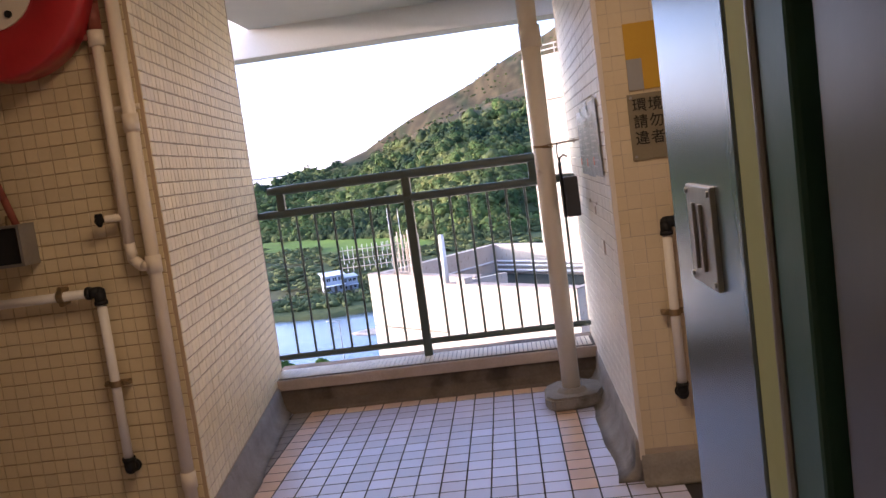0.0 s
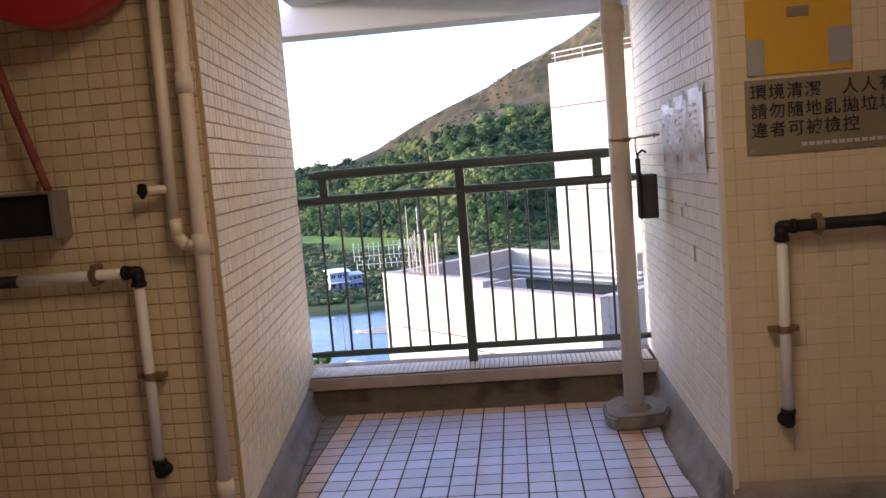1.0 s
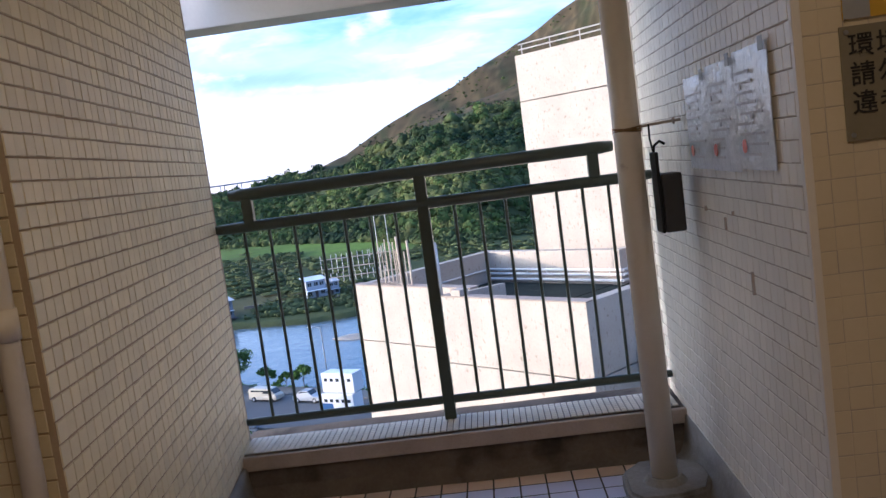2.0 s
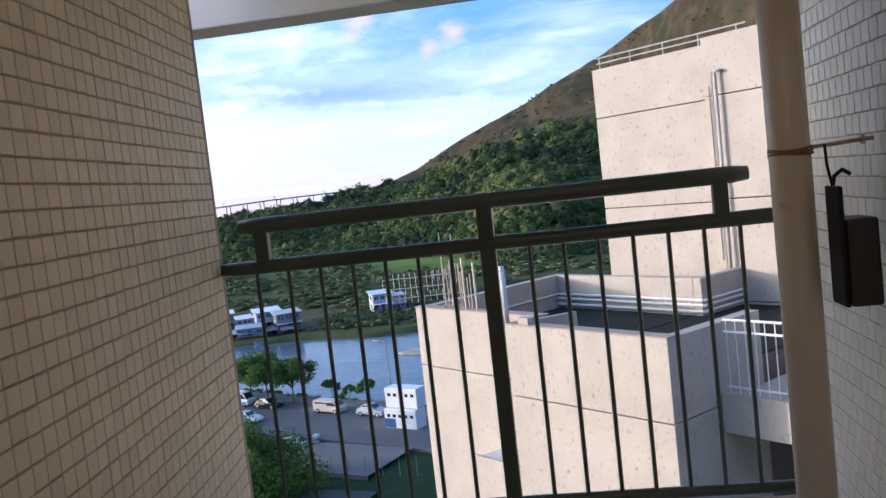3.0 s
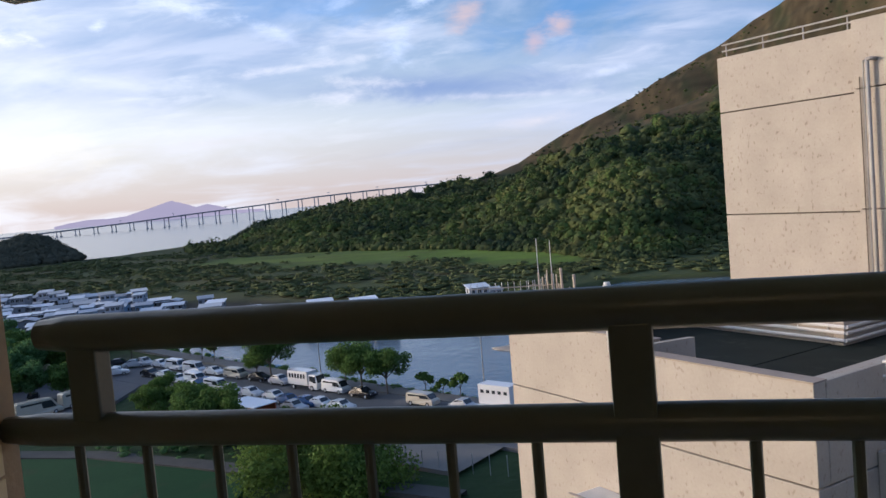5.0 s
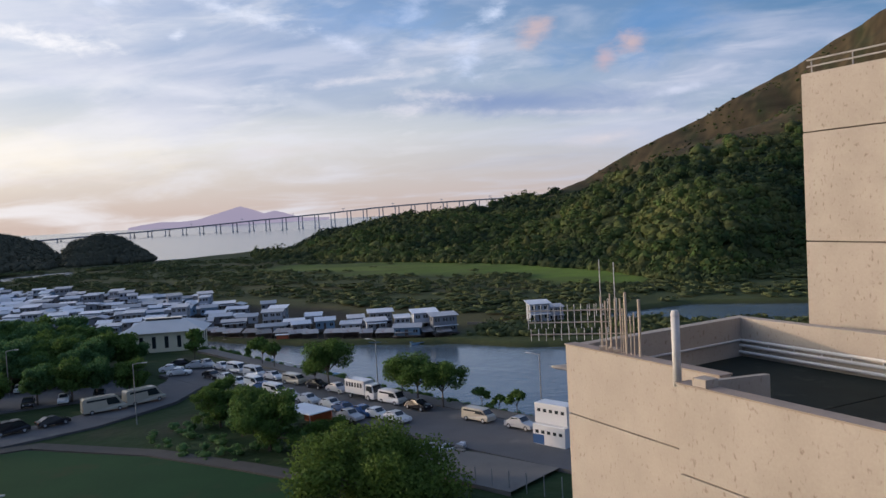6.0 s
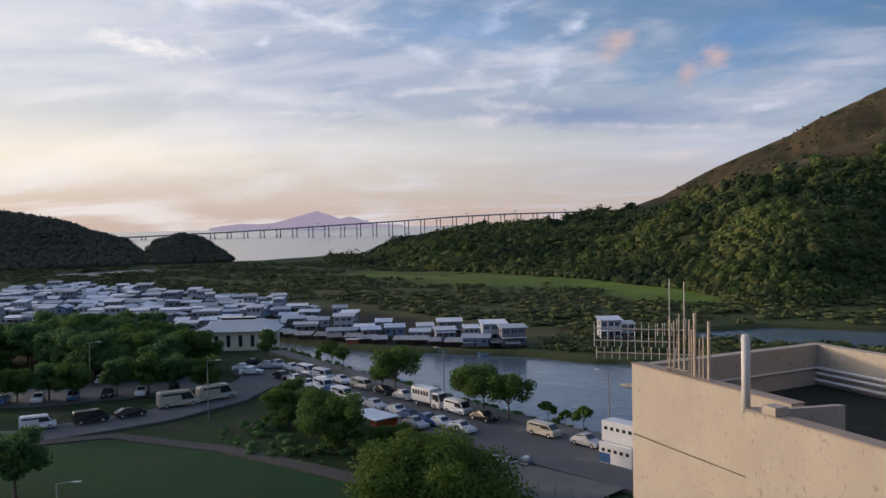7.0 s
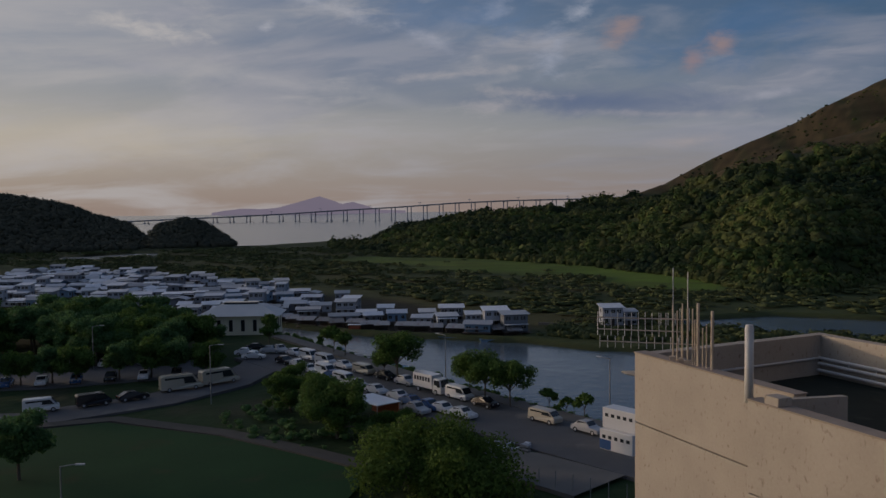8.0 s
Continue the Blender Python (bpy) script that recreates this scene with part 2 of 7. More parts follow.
M_TILE = mat("cream_mosaic_tile", (0.83, 0.725, 0.475), (0.74, 0.63, 0.39), 0.46, scale=3, fine=90, bump=0.05, vary=0.07)
M_TILES = mat("cream_mosaic_tiles", (0.83, 0.725, 0.475), (0.74, 0.63, 0.39), 0.46, scale=3, fine=90, bump=0.05, vary=0.07, island=True)
M_TILEW = mat("whitish_wall_tiles", (0.84, 0.775, 0.655), (0.76, 0.69, 0.565), 0.46, scale=3, fine=90, bump=0.05, vary=0.05, island=True)
# lobby tiles, painted-over ones too: the lamp's warm cast is put into the yellow
M_TILEY = mat("warm_cast_wall_tiles", (0.69, 0.585, 0.36), (0.57, 0.465, 0.265), 0.42, scale=2, fine=70, bump=0.06, vary=0.08, island=True)
M_TILEP = mat("painted_over_tiles", (0.69, 0.59, 0.395), (0.60, 0.495, 0.315), 0.5, scale=2, fine=60, bump=0.06, vary=0.025, island=True)
M_DADO = mat("smooth_white_paint", (0.78, 0.72, 0.62), (0.70, 0.63, 0.52), 0.5, scale=2, fine=40, bump=0.08, stain=(0.55, 0.48, 0.40), stain_scale=2.5, stain_at=0.68)
M_GROUT = mat("brown_grout", (0.47, 0.36, 0.23), (0.36, 0.265, 0.16), 0.9, scale=8, fine=120, bump=0.3)
M_GROUTL = mat("pale_grout", (0.50, 0.42, 0.33), (0.38, 0.31, 0.24), 0.9, scale=8, fine=120, bump=0.3)
M_FLOOR = mat("lilac_floor_tile", (0.70, 0.71, 0.93), (0.60, 0.61, 0.80), 0.26, scale=5, fine=150, bump=0.06, vary=0.10, stain=(0.48, 0.45, 0.50), stain_scale=2.5, stain_at=0.62)
M_FLOORS = mat("lilac_floor_tiles", (0.70, 0.71, 0.93), (0.60, 0.61, 0.80), 0.26, scale=14, fine=150, bump=0.06, vary=0.10, island=True)
M_BORDER = mat("sand_floor_tile", (0.72, 0.53, 0.38), (0.60, 0.42, 0.29), 0.35, scale=14, fine=150, bump=0.06, vary=0.10)
M_JOINT = mat("dark_floor_joint", (0.05, 0.045, 0.05), (0.03, 0.03, 0.03), 0.9, scale=20, bump=0.2)
M_CEMENT = mat("grey_cement", (0.33, 0.31, 0.28), (0.19, 0.17, 0.15), 0.85, scale=9, fine=90, bump=0.5, amount=0.9, stain=(0.07, 0.06, 0.05), stain_scale=4, stain_at=0.6)
M_KERB = mat("brown_stained_cement", (0.19, 0.15, 0.115), (0.10, 0.075, 0.055), 0.85, scale=7, fine=70, bump=0.5, amount=0.9, stain=(0.05, 0.038, 0.03), stain_scale=3.5, stain_at=0.58)
M_LIP = mat("pale_cement_lip", (0.56, 0.47, 0.40), (0.38, 0.31, 0.25), 0.8, scale=9, fine=90, bump=0.4, amount=0.8)
M_WHITE = mat("white_ceiling_paint", (0.74, 0.72, 0.70), (0.62, 0.60, 0.58), 0.75, scale=2.5, fine=60, bump=0.12, stain=(0.42, 0.38, 0.34), stain_scale=1.8, stain_at=0.68)
M_CREAM = mat("cream_wall_paint", (0.62, 0.50, 0.34), (0.52, 0.40, 0.26), 0.6, scale=2, fine=50, bump=0.1)
M_PIPE = mat("cream_pipe_paint", (0.80, 0.72, 0.57), (0.70, 0.60, 0.44), 0.42, scale=7, fine=80, bump=0.12, stain=(0.33, 0.21, 0.13), stain_scale=14, stain_at=0.71)
M_PVC = mat("white_plastic_pipe", (0.82, 0.80, 0.74), (0.72, 0.67, 0.58), 0.4, scale=9, fine=60, bump=0.06)
M_BLACK = mat("black_plastic", (0.012, 0.012, 0.013), (0.022, 0.022, 0.022), 0.55, scale=20, bump=0.1, spec=0.2)
M_BRASS = mat("dull_brass", (0.38, 0.28, 0.15), (0.2, 0.15, 0.09), 0.45, 0.8, scale=30, bump=0.2)
M_STEEL = mat("galvanised_steel", (0.42, 0.42, 0.42), (0.28, 0.28, 0.28), 0.42, 0.8, scale=12, bump=0.12)
M_RAIL = mat("grey_green_rail_paint", (0.088, 0.108, 0.088), (0.058, 0.074, 0.058), 0.32, scale=11, fine=70, bump=0.16, stain=(0.11, 0.075, 0.05), stain_scale=9, stain_at=0.72)
M_RED = mat("red_enamel", (0.46, 0.025, 0.025), (0.30, 0.014, 0.016), 0.3, scale=6, bump=0.05)
M_HOSE = mat("red_brown_rubber_hose", (0.26, 0.07, 0.04), (0.17, 0.045, 0.03), 0.6, scale=20, bump=0.1)
M_BAG = mat("charcoal_plastic", (0.045, 0.045, 0.048), (0.03, 0.03, 0.03), 0.5, scale=15, bump=0.2)
M_ROPE = mat("brown_twine", (0.30, 0.19, 0.09), None, 0.9, scale=60, bump=0.5)
M_PLATE = mat("brushed_sign_plate", (0.27, 0.235, 0.155), (0.20, 0.17, 0.11), 0.5, 0.15, scale=5, fine=120, bump=0.06)
M_INK = mat("black_sign_ink", (0.02, 0.018, 0.016), None, 0.6, bump=0)
M_YELLOW = mat("yellow_sign_sheet", (0.62, 0.37, 0.015), (0.54, 0.31, 0.015), 0.5, scale=5, bump=0.04)
M_GREY = mat("grey_sign_sheet", (0.36, 0.36, 0.35), (0.29, 0.29, 0.28), 0.5, scale=9, bump=0.04)
M_PAPER = mat("white_notice_paper", (0.88, 0.89, 0.93), (0.80, 0.81, 0.86), 0.16, scale=9, fine=40, bump=0.35, dist=0.02)
M_PRINT = mat("faded_print", (0.50, 0.48, 0.51), (0.58, 0.54, 0.56), 0.5, scale=20, bump=0)
M_PRINTR = mat("red_print", (0.72, 0.16, 0.09), (0.74, 0.26, 0.16), 0.5, scale=20, bump=0)
M_DOOR = mat("blue_grey_door_enamel", (0.125, 0.180, 0.205), (0.10, 0.146, 0.168), 0.24, 0.25, scale=3, fine=40, bump=0.03, spec=0.7)
M_LEAFDOOR = mat("grey_brown_door_enamel", (0.085, 0.078, 0.060), (0.062, 0.057, 0.044), 0.34, 0.0, scale=2, fine=40, bump=0.03, spec=0.7)
M_OLIVE = mat("olive_door_paint", (0.52, 0.57, 0.29), (0.42, 0.46, 0.22), 0.7, scale=5, fine=50, bump=0.06, spec=0.15)
M_GREEN = mat("dark_green_door_paint", (0.062, 0.150, 0.110), (0.048, 0.118, 0.086), 0.4, scale=4, fine=50, bump=0.05, spec=0.2)

M_FACADE = mat("beige_concrete", (0.42, 0.375, 0.322), (0.32, 0.28, 0.238), 0.85, scale=1.3, fine=26, bump=0.5, amount=0.85, stain=(0.245, 0.20, 0.16), stain_scale=(17.0, 17.0, 10.0), stain_at=0.60)
M_DECK = mat("dark_roof_felt", (0.030, 0.036, 0.031), (0.016, 0.020, 0.017), 0.75, scale=1.5, fine=30, bump=0.3, stain=(0.045, 0.047, 0.040), stain_scale=2.1, stain_at=0.6, spec=0.06)
M_SEAM = mat("dark_panel_joint", (0.16, 0.13, 0.11), None, 0.9, scale=6, bump=0.2)
M_GALV = mat("white_metal_rail", (0.62, 0.61, 0.60), (0.46, 0.45, 0.44), 0.65, 0.0, scale=6, bump=0.05)
M_COPING = mat("grimy_coping", (0.33, 0.275, 0.235), (0.2, 0.165, 0.14), 0.9, scale=4, fine=40, bump=0.3)
M_AERIAL = mat("rusty_aerial_metal", (0.50, 0.43, 0.35), (0.36, 0.28, 0.21), 0.7, 0.0, scale=8, bump=0.1)

M_LAND = mat("open_land", (1.0, 1.0, 1.0), (0.62, 0.64, 0.60), 0.9, scale=0.05, fine=0.55, bump=0.9, amount=0.85, attr="cover", dist=0.8, spec=0.1)
M_ASPHALT = mat("worn_asphalt", (0.125, 0.125, 0.13), (0.085, 0.085, 0.09), 0.85, scale=0.25, fine=2.5, bump=0.2, stain=(0.16, 0.155, 0.15), stain_scale=0.2, stain_at=0.58, spec=0.2)
M_PAVE = mat("pale_paving", (0.17, 0.165, 0.155), (0.12, 0.115, 0.11), 0.85, scale=0.4, fine=3, bump=0.2, spec=0.2)
M_PATH = mat("dull_path_paving", (0.085, 0.085, 0.082), (0.055, 0.057, 0.055), 0.9, scale=0.5, fine=4, bump=0.25, spec=0.1)
M_DUCT = mat("dull_duct_metal", (0.36, 0.345, 0.33), (0.24, 0.225, 0.21), 0.7, scale=5, fine=40, bump=0.1)
# broad colour patches imitate sunlit and shaded zones of the hill
M_CROWN = mat("hill_tree_leaves", (0.098, 0.140, 0.042), (0.026, 0.048, 0.022), 0.9, scale=0.014, fine=0.25, bump=0, island=True, vary=0.16, hue=0.025, amount=1.0, window=(0.56, 0.86), spec=0.1, thin=0.25)
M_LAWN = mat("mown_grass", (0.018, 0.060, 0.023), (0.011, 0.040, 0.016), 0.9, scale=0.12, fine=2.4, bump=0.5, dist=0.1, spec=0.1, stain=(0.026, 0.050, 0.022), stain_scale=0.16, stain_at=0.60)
M_LEAF = [mat("leaf_mass", (0.095, 0.165, 0.040), (0.055, 0.105, 0.028), 0.75, scale=0.35, fine=3, bump=0, island=True, vary=0.30, spec=0.12, thin=0.38),
          mat("yellowish_leaf_mass", (0.115, 0.175, 0.036), (0.060, 0.115, 0.028), 0.75, scale=0.25, fine=3, bump=0, island=True, vary=0.30, spec=0.12, thin=0.38),
          mat("deep_green_leaf_mass", (0.100, 0.190, 0.072), (0.062, 0.126, 0.048), 0.75, scale=0.35, fine=3, bump=0, island=True, vary=0.30, spec=0.12, thin=0.38)]
# same painted sunlit and shaded zones as on the hill trees
M_WOODS = mat("hillside_scrub", (0.105, 0.122, 0.042), (0.020, 0.036, 0.020), 0.95, scale=0.014, fine=0.25, bump=0.5, island=True, vary=0.16, hue=0.025, amount=1.0, window=(0.56, 0.86), dist=0.5, spec=0.1)
# far woods: scrub green greyed so the colour carries the aerial haze
M_FARWOODS = mat("haze_greyed_woods", (0.098, 0.100, 0.072), (0.060, 0.066, 0.050), 0.95, scale=0.02, fine=0.7, bump=0.4, island=True, vary=0.10, dist=0.5, spec=0.1)
M_MARSH = mat("marsh_bushes", (0.090, 0.108, 0.044), (0.062, 0.078, 0.034), 0.85, scale=0.02, fine=0.9, bump=0.8, island=True, vary=0.12, dist=0.5, spec=0.1)
M_BARK = mat("grey_bark", (0.12, 0.095, 0.07), (0.07, 0.055, 0.04), 0.9, scale=2, fine=14, bump=0.5)
M_HOUSEW = mat("pale_house_wall", (0.29, 0.32, 0.37), (0.19, 0.21, 0.25), 0.7, scale=0.5, fine=5, bump=0.1, vary=0.45, stain=(0.26, 0.25, 0.25), stain_scale=0.5, stain_at=0.64)
M_HOUSEB = mat("blue_house_wall", (0.20, 0.32, 0.46), (0.16, 0.25, 0.36), 0.7, scale=0.5, fine=5, bump=0.1, vary=0.25)
M_ROOF = mat("sheet_metal_roof", (0.55, 0.58, 0.63), (0.42, 0.44, 0.48), 0.6, 0.0, scale=0.4, fine=4, bump=0.15, vary=0.42, stain=(0.30, 0.26, 0.24), stain_scale=0.5, stain_at=0.66)
M_RUSTROOF = mat("rusty_sheet_roof", (0.26, 0.27, 0.29), (0.15, 0.15, 0.16), 0.8, scale=0.6, fine=5, bump=0.15, vary=0.4, stain=(0.16, 0.09, 0.06), stain_scale=0.8, stain_at=0.58)
M_STILT = mat("weathered_timber", (0.10, 0.085, 0.075), (0.06, 0.05, 0.045), 0.9, scale=2, fine=12, bump=0.3)
M_GLASS = mat("dark_window_glass", (0.03, 0.035, 0.04), None, 0.08, scale=3, bump=0, spec=0.8)
M_HALLROOF = mat("pale_hall_roof", (0.62, 0.62, 0.62), (0.52, 0.52, 0.53), 0.6, scale=0.3, fine=4, bump=0.1)
M_HALLWALL = mat("cream_hall_render", (0.74, 0.70, 0.54), (0.64, 0.60, 0.45), 0.8, scale=0.4, fine=5, bump=0.1)
# viaduct concrete lightened and blued: distance haze is put into its colour
M_STRUCT = mat("haze_tinted_bridge_concrete", (0.40, 0.41, 0.47), (0.35, 0.36, 0.42), 0.9, scale=0.05, fine=0.5, bump=0)
M_TYRE = mat("black_rubber", (0.02, 0.02, 0.02), None, 0.8, scale=10, bump=0.1)
PAINTS = {n: mat(n + "_car_paint", c, tuple(x * 0.9 for x in c), 0.22, 0.1, scale=2, fine=20, bump=0.0) for n, c in
          {"white": (0.70, 0.71, 0.73), "silver": (0.46, 0.47, 0.49), "black": (0.02, 0.02, 0.025), "blue": (0.05, 0.11, 0.26), "red": (0.30, 0.035, 0.02), "beige": (0.50, 0.46, 0.38), "green": (0.10, 0.17, 0.12)}.items()}
M_ORANGE = mat("rust_red_boat_paint", (0.42, 0.10, 0.04), (0.28, 0.07, 0.03), 0.6, scale=1, bump=0.1)
M_LAMP = mat("grey_lamp_post", (0.30, 0.31, 0.32), None, 0.5, 0.5, scale=3, bump=0.05)

M_WATER = mat("river_water", (0.10, 0.135, 0.165), (0.08, 0.11, 0.135), 0.18, scale=0.05, fine=0.5, bump=0.35, dist=0.5, spec=0.5)
# distance haze painted as emission: black base, mauve glow at sky strength
M_HAZEGLOW = bpy.data.materials.new("painted_haze_glow")
M_HAZEGLOW.use_nodes = True
hb = M_HAZEGLOW.node_tree.nodes["Principled BSDF"]
hn = M_HAZEGLOW.node_tree.nodes.new("ShaderNodeTexNoise")
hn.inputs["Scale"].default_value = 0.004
hr = M_HAZEGLOW.node_tree.nodes.new("ShaderNodeValToRGB")
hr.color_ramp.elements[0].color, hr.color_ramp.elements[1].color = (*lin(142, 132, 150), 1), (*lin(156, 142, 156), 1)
hc = M_HAZEGLOW.node_tree.nodes.new("ShaderNodeTexCoord")
M_HAZEGLOW.node_tree.links.new(hc.outputs["Object"], hn.inputs["Vector"])
M_HAZEGLOW.node_tree.links.new(hn.outputs["Fac"], hr.inputs[0])
M_HAZEGLOW.node_tree.links.new(hr.outputs[0], hb.inputs["Emission Color"])
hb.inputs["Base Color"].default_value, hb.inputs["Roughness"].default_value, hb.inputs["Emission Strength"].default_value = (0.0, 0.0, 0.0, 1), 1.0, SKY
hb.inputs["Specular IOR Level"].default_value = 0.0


# ---- builders ----
def part(name, bm, material, parent=None, label="", smooth=False):
    me = bpy.data.meshes.new(name)
    bm.to_mesh(me)
    bm.free()
    me.materials.append(material)
    if smooth:
        me.polygons.foreach_set("use_smooth", [True] * len(me.polygons))
    ob = new(name, me)
    if parent:
        ob.parent = parent
    if label:
        tagged(ob, label)
    return ob


def thing(name, label, category, at=None, group="", kind=""):
    ob = new(name)
    ob.empty_display_size = 0.1
    if at is not None:
        ob.matrix_world = at if isinstance(at, Matrix) else Matrix.Translation(at)
    return tagged(ob, label, category, group, kind)


def box(bm, x0, x1, y0, y1, z0, z1, bevel=0.0, m=None):
    b = bmesh.new()
    bmesh.ops.create_cube(b, size=1)
    for v in b.verts:
        v.co = Vector((x0 + (v.co.x + 0.5) * (x1 - x0), y0 + (v.co.y + 0.5) * (y1 - y0), z0 + (v.co.z + 0.5) * (z1 - z0)))
    if bevel:
        bmesh.ops.bevel(b, geom=b.edges[:], offset=bevel, segments=2, affect="EDGES", profile=0.6)
    join(bm, b, m)
    return bm


def join(bm, b, m=None):
    if m is not None:
        bmesh.ops.transform(b, matrix=m, verts=b.verts)
    seat = {v: bm.verts.new(v.co) for v in b.verts}
    for f in b.faces:
        bm.faces.new([seat[v] for v in f.verts])
    b.free()


def tube(bm, a, b, r0, r1=None, n=12, caps=True):
    a, b = Vector(a), Vector(b)
    r1 = r0 if r1 is None else r1
    q = (b - a).to_track_quat("Z", "Y").to_matrix()
    rings = []
    for p, r in ((a, r0), (b, r1)):
        rings.append([bm.verts.new(p + q @ Vector((r * math.cos(2 * math.pi * i / n), r * math.sin(2 * math.pi * i / n), 0))) for i in range(n)])
    for i in range(n):
        bm.faces.new((rings[0][i], rings[0][(i + 1) % n], rings[1][(i + 1) % n], rings[1][i]))
    if caps:
        bm.faces.new(rings[0][::-1])
        bm.faces.new(rings[1])
    return bm


def bent(bm, pts, r, n=10):
    """A tube along several points, with round joints."""
    for a, b in zip(pts, pts[1:]):
        tube(bm, a, b, r, n=n)
    for p in pts[1:-1]:
        bmesh.ops.create_icosphere(bm, subdivisions=2, radius=r * 1.01, matrix=Matrix.Translation(p))
    return bm


def prism(bm, outline, z0, z1):
    lo, hi = [bm.verts.new((x, y, z0)) for x, y in outline], [bm.verts.new((x, y, z1)) for x, y in outline]
    n = len(outline)
    for i in range(n):
        bm.faces.new((lo[i], lo[(i + 1) % n], hi[(i + 1) % n], hi[i]))
    bm.faces.new(lo[::-1])
    bm.faces.new(hi)
    bmesh.ops.recalc_face_normals(bm, faces=bm.faces)
    return bm


def mesh(name, verts, faces, material, parent=None, smooth=False):
    me = bpy.data.meshes.new(name)
    me.from_pydata(verts, [], faces)
    me.materials.append(material)
    if smooth:
        me.polygons.foreach_set("use_smooth", [True] * len(me.polygons))
    ob = new(name, me)
    ob.parent = parent
    return ob


def turned(x, y, z, ang):
    return Matrix.Translation((x, y, z)) @ Matrix.Rotation(radians(ang), 4, "Z")


TILE_FACES = [(0, 1, 5, 4), (1, 2, 6, 5), (2, 3, 7, 6), (3, 0, 4, 7), (4, 5, 6, 7)]


def tile_verts(w, h, d, lip):
    """A thin tile in its own x and z, proud towards -y, with a small chamfer."""
    return [(0, 0, 0), (w, 0, 0), (w, 0, h), (0, 0, h), (lip, -d, lip), (w - lip, -d, lip), (w - lip, -d, h - lip), (lip, -d, h - lip)]


def tiling(wall, m, width, z0, z1, step, singles, material, material_one, seed, gap=0.004, d=0.003, shift=0.0):
    """Tiles on a wall face: m maps x along the face and -y out of it. singles(u, z): whether a tile is an object of its own."""
    rng = random.Random(seed)
    me = bpy.data.meshes.new("tile")
    me.from_pydata(tile_verts(step - gap * 0.6, step - gap, d, 0.0012), [], TILE_FACES)
    me.materials.append(material_one)
    verts, faces, alone = [], [], 0
    for j in range(int((z1 - z0) / step)):
        off = (j % 2) * shift
        for i in range(int((width - off) / step)):
            u, z = off + i * step, z0 + j * step
            tilt = (rng.gauss(0, 0.0005), rng.gauss(0, 0.0005), max(-0.3, min(0.3, rng.gauss(0, 0.15))) * d)
            if alone < 300 and singles(u, z):
                ob = new("tile", me)
                ob.parent = wall
                ob.matrix_basis = m @ Matrix.Translation((u + tilt[0], tilt[2], z + tilt[1]))
                alone += 1
            else:
                k = len(verts)
                verts += [tuple(m @ (Vector(v) + Vector((u + tilt[0], tilt[2], z + tilt[1])))) for v in tile_verts(step - gap * 0.6, step - gap, d, 0.0012)]
                faces += [tuple(k + q for q in f) for f in TILE_FACES]
    if verts:
        tagged(mesh("tiles", verts, faces, material, wall), kind="stuff")


# ---- the landing and the lift lobby: walls, floor, ceiling ----
YL, YR = -1.78, -1.63                 # the lobby faces beside the landing
CL, CLF = (-0.644, YL), (-0.852, 0.02)    # left wall, near and far end
XR, XRF = 0.901, 0.915                # right wall, near and far end
TOP = 2.35                            # landing ceiling
ROOM = 2.42                           # lobby ceiling
STEP = 0.048


def wall(name, label, outline, z0, z1, material):
    return tagged(part(name, prism(bmesh.new(), outline, z0, z1), material), label, "wall", kind="structure")


wall_left = wall("wall_west", "cream mosaic-tiled wall beside the open landing", [(-2.9, YL), CL, CLF, (-1.15, 0.02), (-1.15, YL + 0.3), (-2.9, YL + 0.3)], -0.3, ROOM, M_GROUT)
wall_right = wall("wall_east", "whitish tiled wall beside the open landing", [(XR, YR), (3.2, YR), (3.2, YR + 0.3), (1.2, YR + 0.3), (1.2, 0.14), (XRF, 0.14)], -0.3, ROOM, M_GROUTL)
wall_end_l = wall("wall_lobby_west", "plain cream wall closing the lobby", [(-2.9, -5.4), (-2.9, YL + 0.3), (-3.1, YL + 0.3), (-3.1, -5.4)], -0.3, ROOM, M_CREAM)
wall_end_r = wall("wall_lobby_east", "plain cream wall closing the lobby", [(3.2, -5.4), (3.4, -5.4), (3.4, YR + 0.3), (3.2, YR + 0.3)], -0.3, ROOM, M_CREAM)
wall_back = wall("wall_south", "plain cream wall behind the doorway passage", [(-3.1, -5.6), (3.4, -5.6), (3.4, -5.4), (-3.1, -5.4)], -0.3, ROOM, M_CREAM)
wall_door_r = wall("wall_doorway_east", "cream wall beside the steel doorway", [(0.80, -4.20), (3.2, -4.20), (3.2, -3.69), (0.80, -3.69)], -0.3, ROOM, M_CREAM)
wall_door_l = wall("wall_doorway_west", "cream wall beside the steel doorway", [(-2.9, -4.20), (-0.45, -4.20), (-0.45, -3.69), (-2.9, -3.69)], -0.3, ROOM, M_CREAM)
tagged(part("ceiling", box(bmesh.new(), -3.1, 3.4, -5.6, YL + 0.05, ROOM, ROOM + 0.2), M_WHITE), "white painted lobby ceiling", "ceiling", kind="structure")
tagged(part("ceiling_landing", box(bmesh.new(), -1.15, 1.2, YL + 0.05, 1.70, TOP, ROOM + 0.2), M_WHITE), "white painted ceiling over the landing", "ceiling", kind="structure")
tagged(part("beam", box(bmesh.new(), -2.2, 2.4, 1.48, 1.72, 2.15, TOP + 0.25, 0.008), M_WHITE), "white painted beam over the railing", "beam", kind="structure")

floor = tagged(part("floor", box(bmesh.new(), -3.1, 3.4, -5.6, 0.135, -0.3, -0.002), M_JOINT), "tiled floor of the landing and lobby", "floor", kind="structure")

